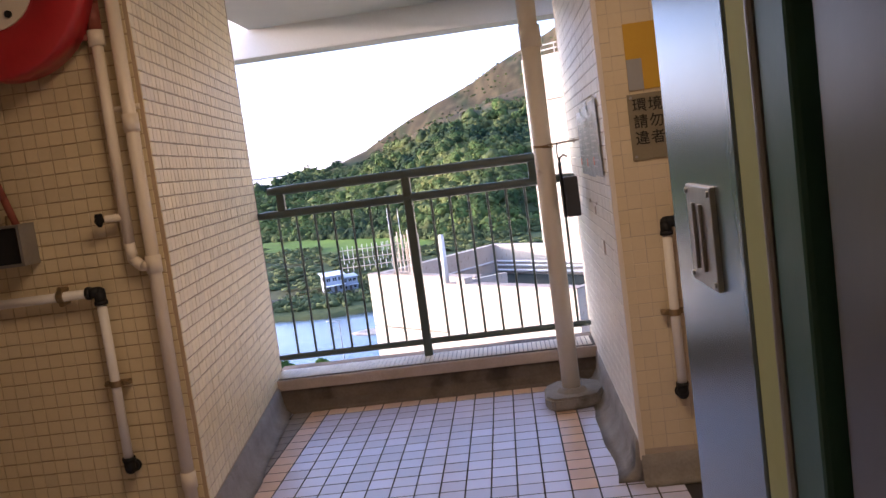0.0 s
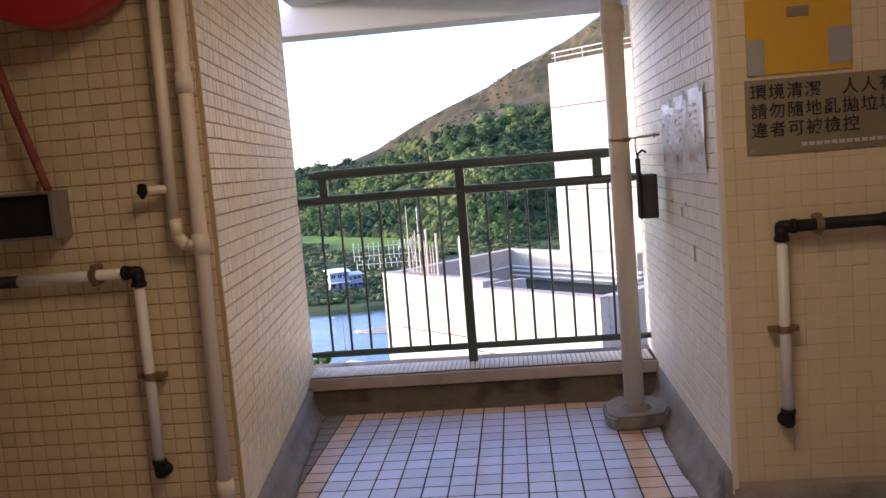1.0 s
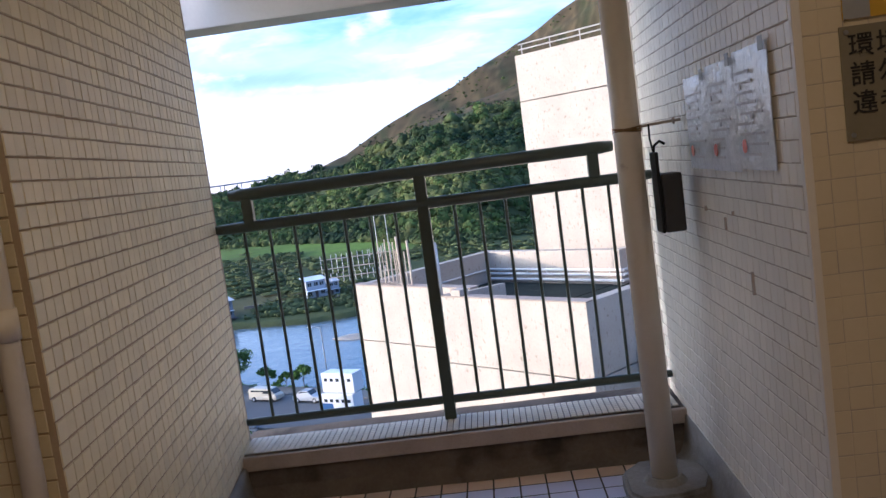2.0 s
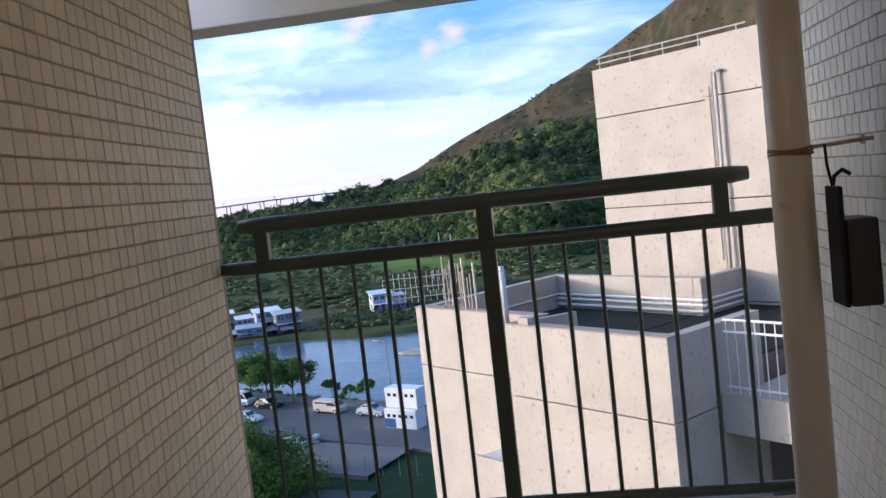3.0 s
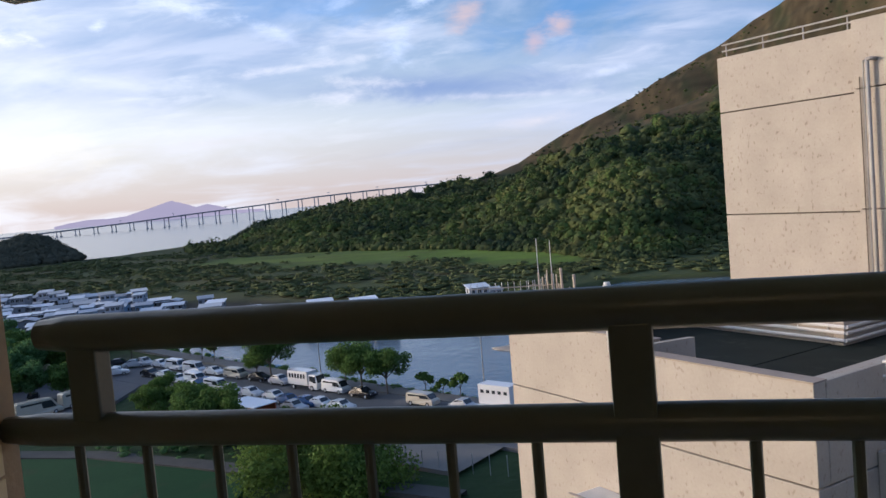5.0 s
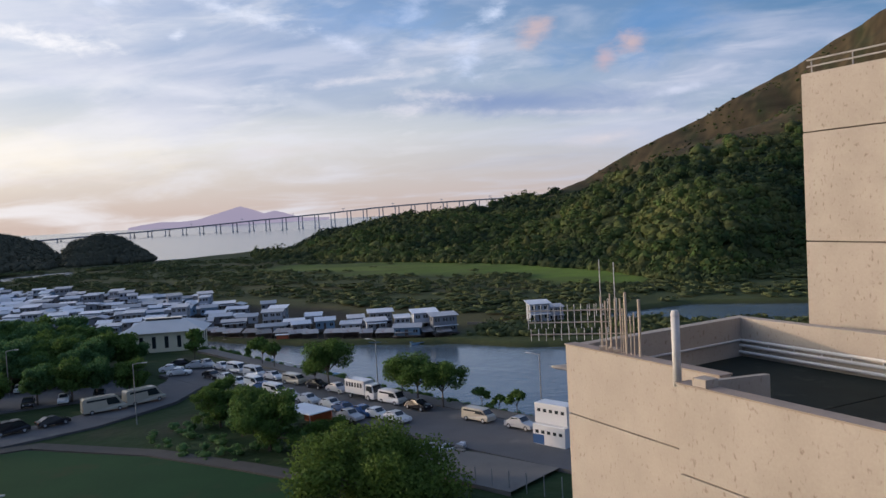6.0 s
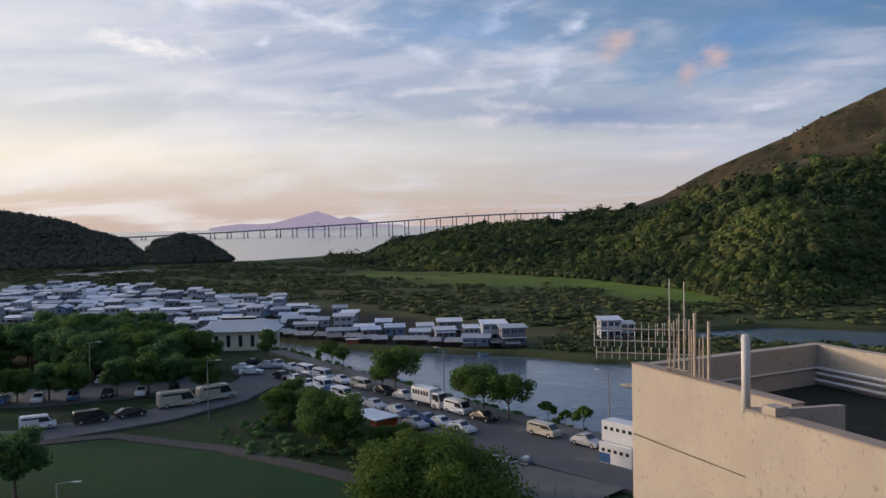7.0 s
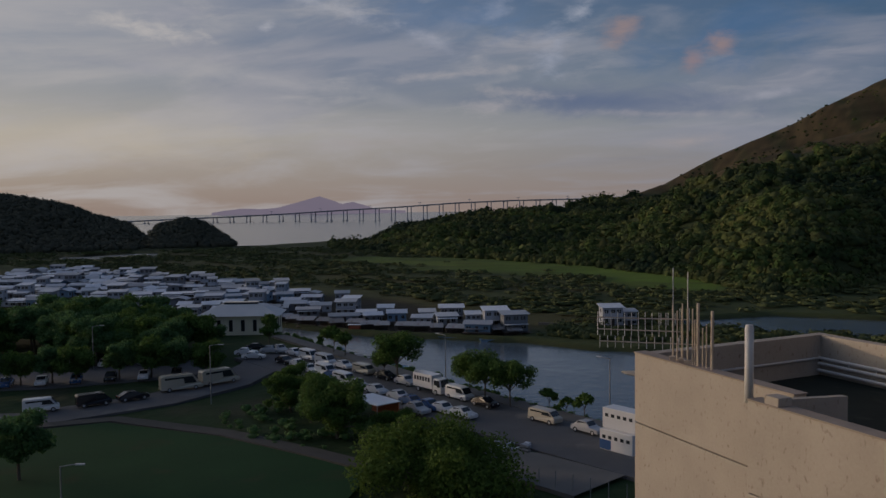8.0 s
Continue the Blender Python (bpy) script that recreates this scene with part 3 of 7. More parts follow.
# left wall tiles, then the lobby face with the pipes
dl = Vector((CLF[0] - CL[0], CLF[1] - CL[1], 0))
ml = Matrix.Translation((CL[0], CL[1], 0)) @ Matrix.Rotation(math.atan2(dl.y, dl.x), 4, "Z")
tiling(wall_left, ml, dl.length, 0.14, TOP, STEP, lambda u, z: 0.55 < u < 1.55 and 1.00 < z < 1.72, M_TILES, M_TILE, 1)
tiling(wall_left, Matrix.Translation((-2.0, YL, 0)), 2.0 + CL[0], 0.12, ROOM, STEP, lambda u, z: 0.62 < u < 1.3 and 0.30 < z < 1.35, M_TILEY, M_TILEY, 2)
# right wall: the joints are half filled with paint
mr = Matrix.Translation((XR, YR, 0)) @ Matrix.Rotation(math.atan2(0.14 - YR, XRF - XR), 4, "Z") @ Matrix.Diagonal((1, -1, 1, 1))
tiling(wall_right, mr, 1.75, 0.112, TOP, STEP, lambda u, z: False, M_TILEW, M_TILEW, 3, gap=0.003, d=0.0016, shift=0.024)
tiling(wall_right, Matrix.Translation((XR, YR, 0)), 1.4, 0.12, ROOM, STEP, lambda u, z: False, M_TILEP, M_TILEP, 4, gap=0.0014, d=0.0008, shift=0.0)


part("corner_bead", box(bmesh.new(), XR - 0.004, XR + 0.014, YR - 0.004, YR + 0.014, 0.08, ROOM - 0.002, 0.002), M_DADO, wall_right, "painted corner bead")


# cement skirting with a hollow foot
def skirting(a, b, h, out, label):
    a, b = Vector((*a, 0)), Vector((*b, 0))
    d = (b - a).normalized()
    n = Vector((d.y, -d.x, 0))
    rows, bm = [], bmesh.new()
    prof = [(0.0, h), (0.012, h - 0.004), (0.016, h * 0.6), (0.024, h * 0.32), (out * 0.6, h * 0.10), (out, 0.001), (0.0, 0.001)]
    k = max(2, int((b - a).length / 0.06))
    for i in range(k + 1):
        p = a + (b - a) * i / k
        w = 1 + 0.25 * noise.noise(p * 5)
        rows.append([bm.verts.new(p + n * o * w + Vector((0, 0, z * (0.9 + 0.2 * w * 0.5)))) for o, z in prof])
    for r, s in zip(rows, rows[1:]):
        for i in range(len(prof) - 1):
            bm.faces.new((r[i], r[i + 1], s[i + 1], s[i]))
    for r in (rows[0], rows[-1]):
        bm.faces.new(r)
    bmesh.ops.recalc_face_normals(bm, faces=bm.faces)
    tagged(part("baseboard", bm, M_CEMENT, smooth=True), label, "skirting", kind="structure")


skirting((CL[0], CL[1]), (CLF[0], CLF[1]), 0.13, 0.07, "stained grey cement skirting along the mosaic wall")
skirting((XRF, 0.1), (XR, YR), 0.15, 0.09, "stained grey cement skirting along the white-tiled wall")
skirting((XR, YR), (3.1, YR), 0.10, 0.06, "stained grey cement skirting in the lobby")
skirting((-2.8, YL), (CL[0], YL), 0.10, 0.06, "stained grey cement skirting under the pipes")

# kerb under the railing
bm = bmesh.new()
prof = [(-0.275, 0.0), (-0.245, 0.012), (-0.205, 0.045), (-0.190, 0.10), (-0.190, 0.118), (-0.200, 0.122), (-0.200, 0.156), (-0.192, 0.163), (0.13, 0.172), (0.14, 0.16), (0.14, -0.3), (-0.275, -0.3)]
rows = []
for i in range(37):
    x = -0.868 + 1.79 * i / 36
    rows.append([bm.verts.new((x, y + (0.006 * noise.noise((x * 4, y * 9, z * 9)) if y < 0 else 0), z + 0.004 * noise.noise((x * 5, z * 9, 3)))) for y, z in prof])
for r, s in zip(rows, rows[1:]):
    for i in range(len(prof)):
        j = (i + 1) % len(prof)
        bm.faces.new((r[i], r[j], s[j], s[i]))
bm.faces.new(rows[0])
bm.faces.new(rows[-1])
bmesh.ops.recalc_face_normals(bm, faces=bm.faces)
kerb = tagged(part("kerb", bm, M_KERB), "stained cement kerb under the railing", "kerb", kind="structure")
part("lip", box(bmesh.new(), -0.86, 0.915, -0.209, -0.190, 0.112, 0.171, 0.005), M_LIP, kerb, "paler cement lip")
verts, faces = [], []
for i in range(71):
    for j in range(8):
        k = len(verts)
        verts += [(v[0] + -0.845 + i * 0.0245, -0.165 + j * 0.0245 + v[2], 0.1705 - v[1]) for v in tile_verts(0.0215, 0.0215, 0.004, 0.001)]
        faces += [tuple(k + q for q in f) for f in TILE_FACES]
tagged(mesh("mosaic", verts, faces, M_TILEW, kerb), "small whitish mosaic on the kerb's top", kind="stuff")

# floor tiles: lilac field, a sand border, grey against the skirting
fme = {}
for n, m in (("field", M_FLOOR), ("border", M_BORDER), ("edge", M_CEMENT)):
    me = bpy.data.meshes.new("floor_tile")
    me.from_pydata(tile_verts(0.0925, 0.0915, 0.0005, 0.0004), [], TILE_FACES)
    me.materials.append(m)
    fme[n] = me
PITCH, FX, FY = 0.0985, -0.735, -0.36
rng = random.Random(5)
verts, faces = [], []
for j in range(52):
    for i in range(-22, 36):
        x, y = FX + i * PITCH, FY - (j + 1) * PITCH + 0.098
        near = j < 20 and 0 <= i < 15
        if j < 16 and not -1 <= i < 18:
            continue
        kind = "field"
        if j < 14:
            kind = "edge" if i <= 0 or i >= 15 else "border" if i in (1, 14) or j == 0 else "field"
        if near:
            ob = new("floor_tile", fme[kind])
            ob.parent = floor
            ob.matrix_basis = Matrix.Translation((x, y, -0.0008)) @ Matrix.Rotation(radians(-90), 4, "X") @ Matrix.Translation((0, rng.gauss(0, 0.0001), 0)) if kind != "edge" else Matrix.Translation((x, y, -0.0014)) @ Matrix.Rotation(radians(-90), 4, "X")
        else:
            k = len(verts)
            verts += [(x + v[0], y + v[2], -0.0005 - v[1]) for v in tile_verts(0.0925, 0.0915, 0.0005, 0.0004)]
            faces += [tuple(k + q for q in f) for f in TILE_FACES]
tagged(mesh("floor_tiles", verts, faces, M_FLOORS, floor), kind="stuff")


# ---- things on the landing ----
railing = thing("railing", "dark grey-green painted steel railing on a cement kerb", "railing", (0, 0, 0))


def rail(name, x0, x1, z, r):
    bm = bmesh.new()
    n = 30
    rings = []
    for i in range(n + 1):
        x = x0 + (x1 - x0) * i / n
        s = 1.0 if 0 < i < n else 0.8
        rings.append([bm.verts.new((x, r * s * math.cos(a), z + r * s * math.sin(a) + 0.0006 * noise.noise((x * 6, z, 0)))) for a in [2 * math.pi * k / 16 for k in range(16)]])
    for p, q in zip(rings, rings[1:]):
        for k in range(16):
            bm.faces.new((p[k], p[(k + 1) % 16], q[(k + 1) % 16], q[k]))
    bm.faces.new(rings[0])
    bm.faces.new(rings[-1][::-1])
    bmesh.ops.recalc_face_normals(bm, faces=bm.faces)
    return part(name, bm, M_RAIL, railing, smooth=True)


rail("top_rail", -0.775, 0.775, 1.192, 0.0255)
rail("middle_rail", -0.848, 0.912, 1.062, 0.0225)
rail("bottom_rail", -0.848, 0.912, 0.252, 0.0175)
part("post", box(bmesh.new(), -0.024, 0.024, -0.02, 0.02, 0.165, 1.18, 0.005), M_RAIL, railing)
for x in (-0.706, 0.692):
    part("short_post", box(bmesh.new(), x - 0.022, x + 0.022, -0.017, 0.017, 1.075, 1.18, 0.004), M_RAIL, railing)
bar = part("bar", tube(bmesh.new(), (0, 0, 0.252), (0, 0, 1.05), 0.0068, n=8), M_RAIL, railing)
bar.location.x = -0.736
for i in range(1, 16):
    if i == 7:
        continue
    b = bar.copy()
    scene.collection.objects.link(b)
    b.location.x = -0.736 + i * 0.1035 if i < 7 else 0.022 + (i - 7) * 0.1027

drain = thing("drain_pipe", "cream painted vertical drain pipe with a cement foot", "pipe", (0.735, -0.60, 0))
bm = tube(bmesh.new(), (0, 0, 0.0), (-0.004, 0, TOP), 0.044, n=24)
part("pipe", bm, M_PIPE, drain, smooth=True)
part("coupling", tube(bmesh.new(), (0, 0, 1.70), (0, 0, 1.80), 0.050, n=24), M_PIPE, drain, smooth=True)
bm = bmesh.new()
outline = [(-0.135 + 0.0, -0.10), (-0.10, -0.165), (0.03, -0.16), (0.12, -0.13), (0.155, -0.03), (0.15, 0.10), (0.06, 0.17), (-0.06, 0.165), (-0.13, 0.08)]
prism(bm, [(x, y + 0.03) for x, y in outline], 0.0, 0.062)
bmesh.ops.bevel(bm, geom=bm.edges[:], offset=0.012, segments=2, affect="EDGES")
part("cement_foot", bm, M_CEMENT, drain, "rough grey cement foot")
part("cement_collar", tube(bmesh.new(), (0, 0, 0.06), (0, 0, 0.082), 0.075, 0.056, n=20), M_CEMENT, drain)
bm = bmesh.new()
for k in range(3):
    z = 1.236 + k * 0.005
    ring = [(0.0465 * math.cos(a), 0.0465 * math.sin(a), z + 0.003 * math.sin(a * 2 + k)) for a in [2 * math.pi * i / 16 for i in range(17)]]
    for a, b in zip(ring, ring[1:]):
        tube(bm, a, b, 0.0024, n=5, caps=False)
tube(bm, (0.02, -0.047, 1.243), (-0.005, -0.056, 1.236), 0.006, 0.003, n=6)
part("binding", bm, M_ROPE, drain, "brown twine wound round the pipe")

peg = thing("wall_peg", "rusty steel peg tying the pipe to the wall", "peg", (0.768, -0.62, 1.246))
part("rod", tube(bmesh.new(), (-0.03, 0, -0.002), (0.134, 0, 0.006), 0.0045, n=8), M_AERIAL, peg)
part("washer", tube(bmesh.new(), (0.108, 0, 0.005), (0.114, 0, 0.005), 0.011, n=10), M_AERIAL, peg)

bag = thing("hanging_case", "charcoal plastic case hanging from the wall peg", "case", (0.832, -0.665, 0.905))
bm = box(bmesh.new(), -0.028, 0.036, -0.05, 0.045, 0.0, 0.185, 0.008)
part("body", bm, M_BAG, bag)
bm = box(bmesh.new(), -0.040, -0.0295, -0.047, 0.04, 0.0, 0.255, 0.004)
part("flap", bm, M_BLACK, bag)
bm = bmesh.new()
bent(bm, [(-0.035, 0, 0.25), (-0.030, 0.0, 0.275), (-0.012, 0.004, 0.287), (0.004, 0.004, 0.276)], 0.0042, 8)
bent(bm, [(-0.035, 0, 0.255), (-0.040, 0.01, 0.30), (-0.034, 0.035, 0.343)], 0.003, 8)
part("hook", bm, M_BLACK, bag)


# notices in clear film on the white-tiled wall
def notice(y0, y1, z0, z1, group):
    th = thing("notice", "white printed notice in a clear plastic sleeve taped to the wall", "notice", (XR + 0.0055 - 0.0145, y0, z0), group=group)
    w, h = y0 - y1, z1 - z0
    bm = bmesh.new()
    grid = [[bm.verts.new((0.0025 * noise.noise((i * 0.35, j * 0.35, y0 * 7)), -w * i / 12, h * j / 10)) for i in range(13)] for j in range(11)]
    back = [[bm.verts.new(v.co + Vector((0.003, 0, 0))) for v in row] for row in grid]
    for g in (grid, back):
        for j in range(10):
            for i in range(12):
                bm.faces.new((g[j][i], g[j][i + 1], g[j + 1][i + 1], g[j + 1][i]))
    part("sheet", bm, M_PAPER, th, smooth=True)
    rr = random.Random(int(abs(y0) * 100))
    for k in range(9):
        zz = h * (0.12 + 0.085 * k)
        a = 0.08 + 0.1 * rr.random()
        b = 0.45 + 0.45 * rr.random()
        part("print_line", box(bmesh.new(), -0.0045, -0.0035, -w * b, -w * a, zz, zz + h * 0.022), M_PRINT, th)
    for k in range(3):
        zz, yy = h * (0.2 + 0.25 * k), w * (0.22 + 0.28 * (k % 2))
        part("emblem", tube(bmesh.new(), (-0.0035, -yy, zz), (-0.0047, -yy, zz), h * (0.06 if k == 0 else 0.035), n=16), M_PRINTR if k == 0 else M_PRINT, th)
    part("tape", box(bmesh.new(), -0.0052, -0.0042, -w * 0.98, -w * 0.85, h * 0.93, h * 1.04), M_GREY, th)


notice(-0.745, -0.985, 1.098, 1.366, "notices on the wall")
notice(-0.992, -1.236, 1.095, 1.378, "notices on the wall")
notice(-1.242, -1.49, 1.102, 1.386, "notices on the wall")

# little chips and nail stubs in the tiles
for y, z, h in ((-1.02, 0.93, 0.035), (-1.22, 0.78, 0.06), (-0.82, 0.97, 0.015), (-1.10, 0.975, 0.012)):
    th = thing("nail_stub", "dark rusty nail stub driven into wall tiles", "nail", (XR - 0.002 + (y - YR) * 0.008, y, z), group="stubs in the wall")
    part("stub", box(bmesh.new(), -0.006, 0.012, -0.004, 0.004, 0, h, 0.0015), M_AERIAL, th)


# ---- pipes and hose reel on the lobby faces ----
def clip(at, parent, r):
    bm = bmesh.new()
    box(bm, -0.045, 0.045, 0.004, 0.028, -0.009, 0.009, 0.003, Matrix.Translation(at))
    tube(bm, Vector(at) + Vector((0, 0, -0.011)), Vector(at) + Vector((0, 0, 0.011)), r + 0.004, n=14)
    for s in (-1, 1):
        tube(bm, Vector(at) + Vector((s * 0.034, -0.006, 0)), Vector(at) + Vector((s * 0.034, 0.01, 0)), 0.008, n=6)
    part("clip", bm, M_BRASS, parent, "tarnished brass pipe clip")


def elbow(at, parent, a, b):
    bm = bmesh.new()
    bent(bm, [Vector(at) + Vector(a), Vector(at), Vector(at) + Vector(b)], 0.0195, 12)
    for d in (a, b):
        d = Vector(d)
        tube(bm, Vector(at) + d * 0.72, Vector(at) + d * 1.05, 0.0225, n=12)
    part("elbow", bm, M_BLACK, parent, "black plastic elbow", smooth=True)


wp = thing("water_pipe", "white plastic water pipe clipped to warm-tinted tiles", "pipe", (0, YL - 0.045, 0), group="water pipes")
part("upright", tube(bmesh.new(), (-0.888, 0, 0.314), (-0.888, 0, 0.947), 0.0165, n=14), M_PVC, wp, smooth=True)
part("run", tube(bmesh.new(), (-1.30, 0, 0.944), (-0.888, 0, 0.947), 0.0165, n=14), M_PVC, wp, smooth=True)
part("sleeve", tube(bmesh.new(), (-2.1, 0, 0.940), (-1.27, 0, 0.944), 0.019, n=14), M_BLACK, wp, "black pipe joint", smooth=True)
elbow((-0.888, 0, 0.947), wp, (-0.042, 0, 0), (0, 0, -0.042))
elbow((-0.888, 0, 0.314), wp, (0, 0, 0.04), (0, 0.044, 0))
clip((-0.885, 0, 0.622), wp, 0.0165)
bm = tube(bmesh.new(), (-1.025 - 0.011, 0, 0.947), (-1.025 + 0.011, 0, 0.947), 0.0225, n=16)
for k in (-1, 1):
    tube(bm, (-1.025, -0.008, 0.947 + k * 0.026), (-1.025, 0.044, 0.947 + k * 0.022), 0.0095, n=8)
part("run_clip", bm, M_BRASS, wp, "tarnished brass pipe clip")

wr = thing("water_pipe", "white plastic upright pipe with a black run beside a sign", "pipe", (0, YR - 0.045, 0), group="water pipes")
part("upright", tube(bmesh.new(), (1.064, 0, 0.322), (1.064, 0, 0.93), 0.0165, n=14), M_PVC, wr, smooth=True)
part("run", tube(bmesh.new(), (1.064, 0, 0.93), (2.4, 0, 0.936), 0.0185, n=14), M_BLACK, wr, "black plastic pipe", smooth=True)
for x in (1.36, 1.42):
    part("sleeve", tube(bmesh.new(), (x, 0, 0.9313), (x + 0.035, 0, 0.9315), 0.0225, n=14), M_BLACK, wr, smooth=True)
bm = bmesh.new()
bmesh.ops.create_icosphere(bm, subdivisions=2, radius=0.036, matrix=Matrix.Translation((1.535, -0.004, 0.934)) @ Matrix.Diagonal((1.25, 1, 1, 1)))
tube(bm, (1.485, 0, 0.9332), (1.585, 0, 0.9338), 0.026, n=12)
tube(bm, (1.535, -0.01, 0.95), (1.535, -0.03, 0.985), 0.011, n=8)
part("valve", bm, M_BLACK, wr, "black plastic valve body", smooth=True)
part("valve_lever", box(bmesh.new(), 1.50, 1.575, -0.042, -0.026, 0.978, 0.990, 0.003), M_BLACK, wr)
elbow((1.064, 0, 0.93), wr, (0.042, 0, 0), (0, 0, -0.042))
elbow((1.064, 0, 0.322), wr, (0, 0, 0.04), (0.0, 0.044, 0))
clip((1.064, 0, 0.615), wr, 0.0165)
bm = tube(bmesh.new(), (1.175 - 0.011, 0, 0.9305), (1.175 + 0.011, 0, 0.9305), 0.0225, n=16)
for k in (-1, 1):
    tube(bm, (1.175, -0.008, 0.9305 + k * 0.026), (1.175, 0.044, 0.9305 + k * 0.022), 0.0095, n=8)
part("run_clip", bm, M_BRASS, wr, "tarnished brass pipe clip")

sp = thing("riser_pipes", "two cream painted risers joined by a branch, with a tap", "pipe", (0, YL - 0.04, 0))
part("riser", tube(bmesh.new(), (-0.690, 0, 0.0), (-0.672, 0, ROOM), 0.0225, n=18), M_PIPE, sp, smooth=True)
bm = bmesh.new()
bent(bm, [(-0.748, 0, 1.79), (-0.756, 0, 1.10), (-0.752, 0, 1.045), (-0.725, 0, 1.018), (-0.688, 0, 1.02)], 0.0185, 16)
part("branch", bm, M_PIPE, sp, smooth=True)
for z in (1.02, 1.50, 0.25):
    x = -0.690 + 0.018 * z / ROOM
    part("collar", tube(bmesh.new(), (x, 0, z - 0.03), (x, 0, z + 0.03), 0.0265, n=18), M_PIPE, sp, smooth=True)
bm = bmesh.new()
bent(bm, [(-0.755, 0, 1.19), (-0.785, -0.012, 1.192), (-0.815, -0.02, 1.192)], 0.013, 10)
part("tap_body", bm, M_PIPE, sp)
bm = prism(bmesh.new(), [((0.028 if k % 2 == 0 else 0.017) * math.cos(math.pi * k / 5), (0.028 if k % 2 == 0 else 0.017) * math.sin(math.pi * k / 5)) for k in range(10)], -0.009, 0.009)
bmesh.ops.bevel(bm, geom=bm.edges[:], offset=0.004, segments=2, affect="EDGES")
bmesh.ops.transform(bm, matrix=Matrix.Translation((-0.836, -0.022, 1.192)) @ Matrix.Rotation(radians(90), 4, "Y"), verts=bm.verts)
part("tap_wheel", bm, M_BLACK, sp, "black tap wheel")
part("valve_collar", tube(bmesh.new(), (-0.748, 0, 1.765), (-0.7475, 0, 1.815), 0.027, n=16), M_PIPE, sp, smooth=True)
part("valve", bent(bmesh.new(), [(-0.744, 0, ROOM), (-0.747, 0, 1.90), (-0.748, 0, 1.815)], 0.024, 14), M_HOSE, sp, "maroon painted supply valve", smooth=True)
part("feed", tube(bmesh.new(), (-0.757, 0, 1.80), (-0.86, -0.01, 1.80), 0.014, n=12), M_HOSE, sp, smooth=True)
tube_bm = tube(bmesh.new(), (-0.78, 0.035, 1.555), (-0.655, 0.035, 1.555), 0.010, n=8)
part("bracket", tube_bm, M_PIPE, sp)

reel = thing("fire_hose_reel", "red enamelled fire hose reel on the tiled wall", "hose reel", (-1.02, YL - 0.02, 1.978))
bm = bmesh.new()
n = 40
prof = [(0.10, -0.02), (0.285, -0.02), (0.30, -0.03), (0.30, -0.145), (0.292, -0.152), (0.160, -0.138), (0.150, -0.130), (0.10, -0.11)]
rings = [[bm.verts.new((r * math.cos(2 * math.pi * i / n), y, r * math.sin(2 * math.pi * i / n))) for r, y in prof] for i in range(n)]
for i in range(n):
    p, q = rings[i], rings[(i + 1) % n]
    for k in range(len(prof)):
        j = (k + 1) % len(prof)
        bm.faces.new((p[k], p[j], q[j], q[k]))
bmesh.ops.recalc_face_normals(bm, faces=bm.faces)
part("drum", bm, M_RED, reel, smooth=True)
part("hub", tube(bmesh.new(), (0, 0.02, 0), (0, -0.134, 0), 0.146, 0.142, n=36), M_PIPE, reel, "cream hub plate")
for k in range(4):
    a = 0.5 + k * 1.57
    part("hub_bolt", tube(bmesh.new(), (0.11 * math.cos(a), -0.133, 0.11 * math.sin(a)), (0.11 * math.cos(a), -0.142, 0.11 * math.sin(a)), 0.012, n=8), M_BLACK, reel)
part("spindle", tube(bmesh.new(), (0, -0.135, 0), (0, -0.17, 0), 0.03, n=16), M_STEEL, reel)
hose = thing("hose_end", "red-brown rubber hose leading down into a metal box", "hose", (0, YL - 0.06, 0))
part("hose", bent(bmesh.new(), [(-1.26, -0.01, 1.80), (-1.235, -0.01, 1.60), (-1.195, 0, 1.43), (-1.155, 0, 1.30), (-1.135, 0.01, 1.21)], 0.013, 10), M_HOSE, hose, smooth=True)
nb = thing("nozzle_box", "small grey metal box with a dark recessed front", "box", (-1.30, YL, 1.072))
bm = bmesh.new()
for a in ((0, 0.20, -0.10, 0, 0, 0.008), (0, 0.20, -0.10, 0, 0.134, 0.142), (0, 0.010, -0.10, 0, 0.008, 0.134), (0.19, 0.20, -0.10, 0, 0.008, 0.134), (0.01, 0.19, -0.012, 0, 0.008, 0.134)):
    box(bm, *a)
part("casing", bm, M_STEEL, nb)
# flat black panel set just inside the casing's front
part("front", box(bmesh.new(), 0.012, 0.188, -0.085, -0.075, 0.010, 0.132), M_BLACK, nb, "dark flat front panel")
part("nozzle", tube(bmesh.new(), (0.145, -0.05, 0.14), (0.145, -0.05, 0.175), 0.017, 0.013, n=12), M_BRASS, nb)


# signs
def writing(text, size, at, parent, name="lettering"):
    cu = bpy.data.curves.new(name, "FONT")
    cu.body, cu.size, cu.extrude, cu.offset = text, size, 0.0006, 0.0004
    tmp = new(name, cu)
    bpy.context.view_layer.update()
    me = bpy.data.meshes.new_from_object(tmp.evaluated_get(bpy.context.evaluated_depsgraph_get()))
    bpy.data.objects.remove(tmp)
    me.materials.clear()
    me.materials.append(M_INK)
    ob = new(name, me)
    ob.parent = parent
    ob.matrix_basis = Matrix.Translation(at) @ Matrix.Rotation(radians(90), 4, "X")
    return ob


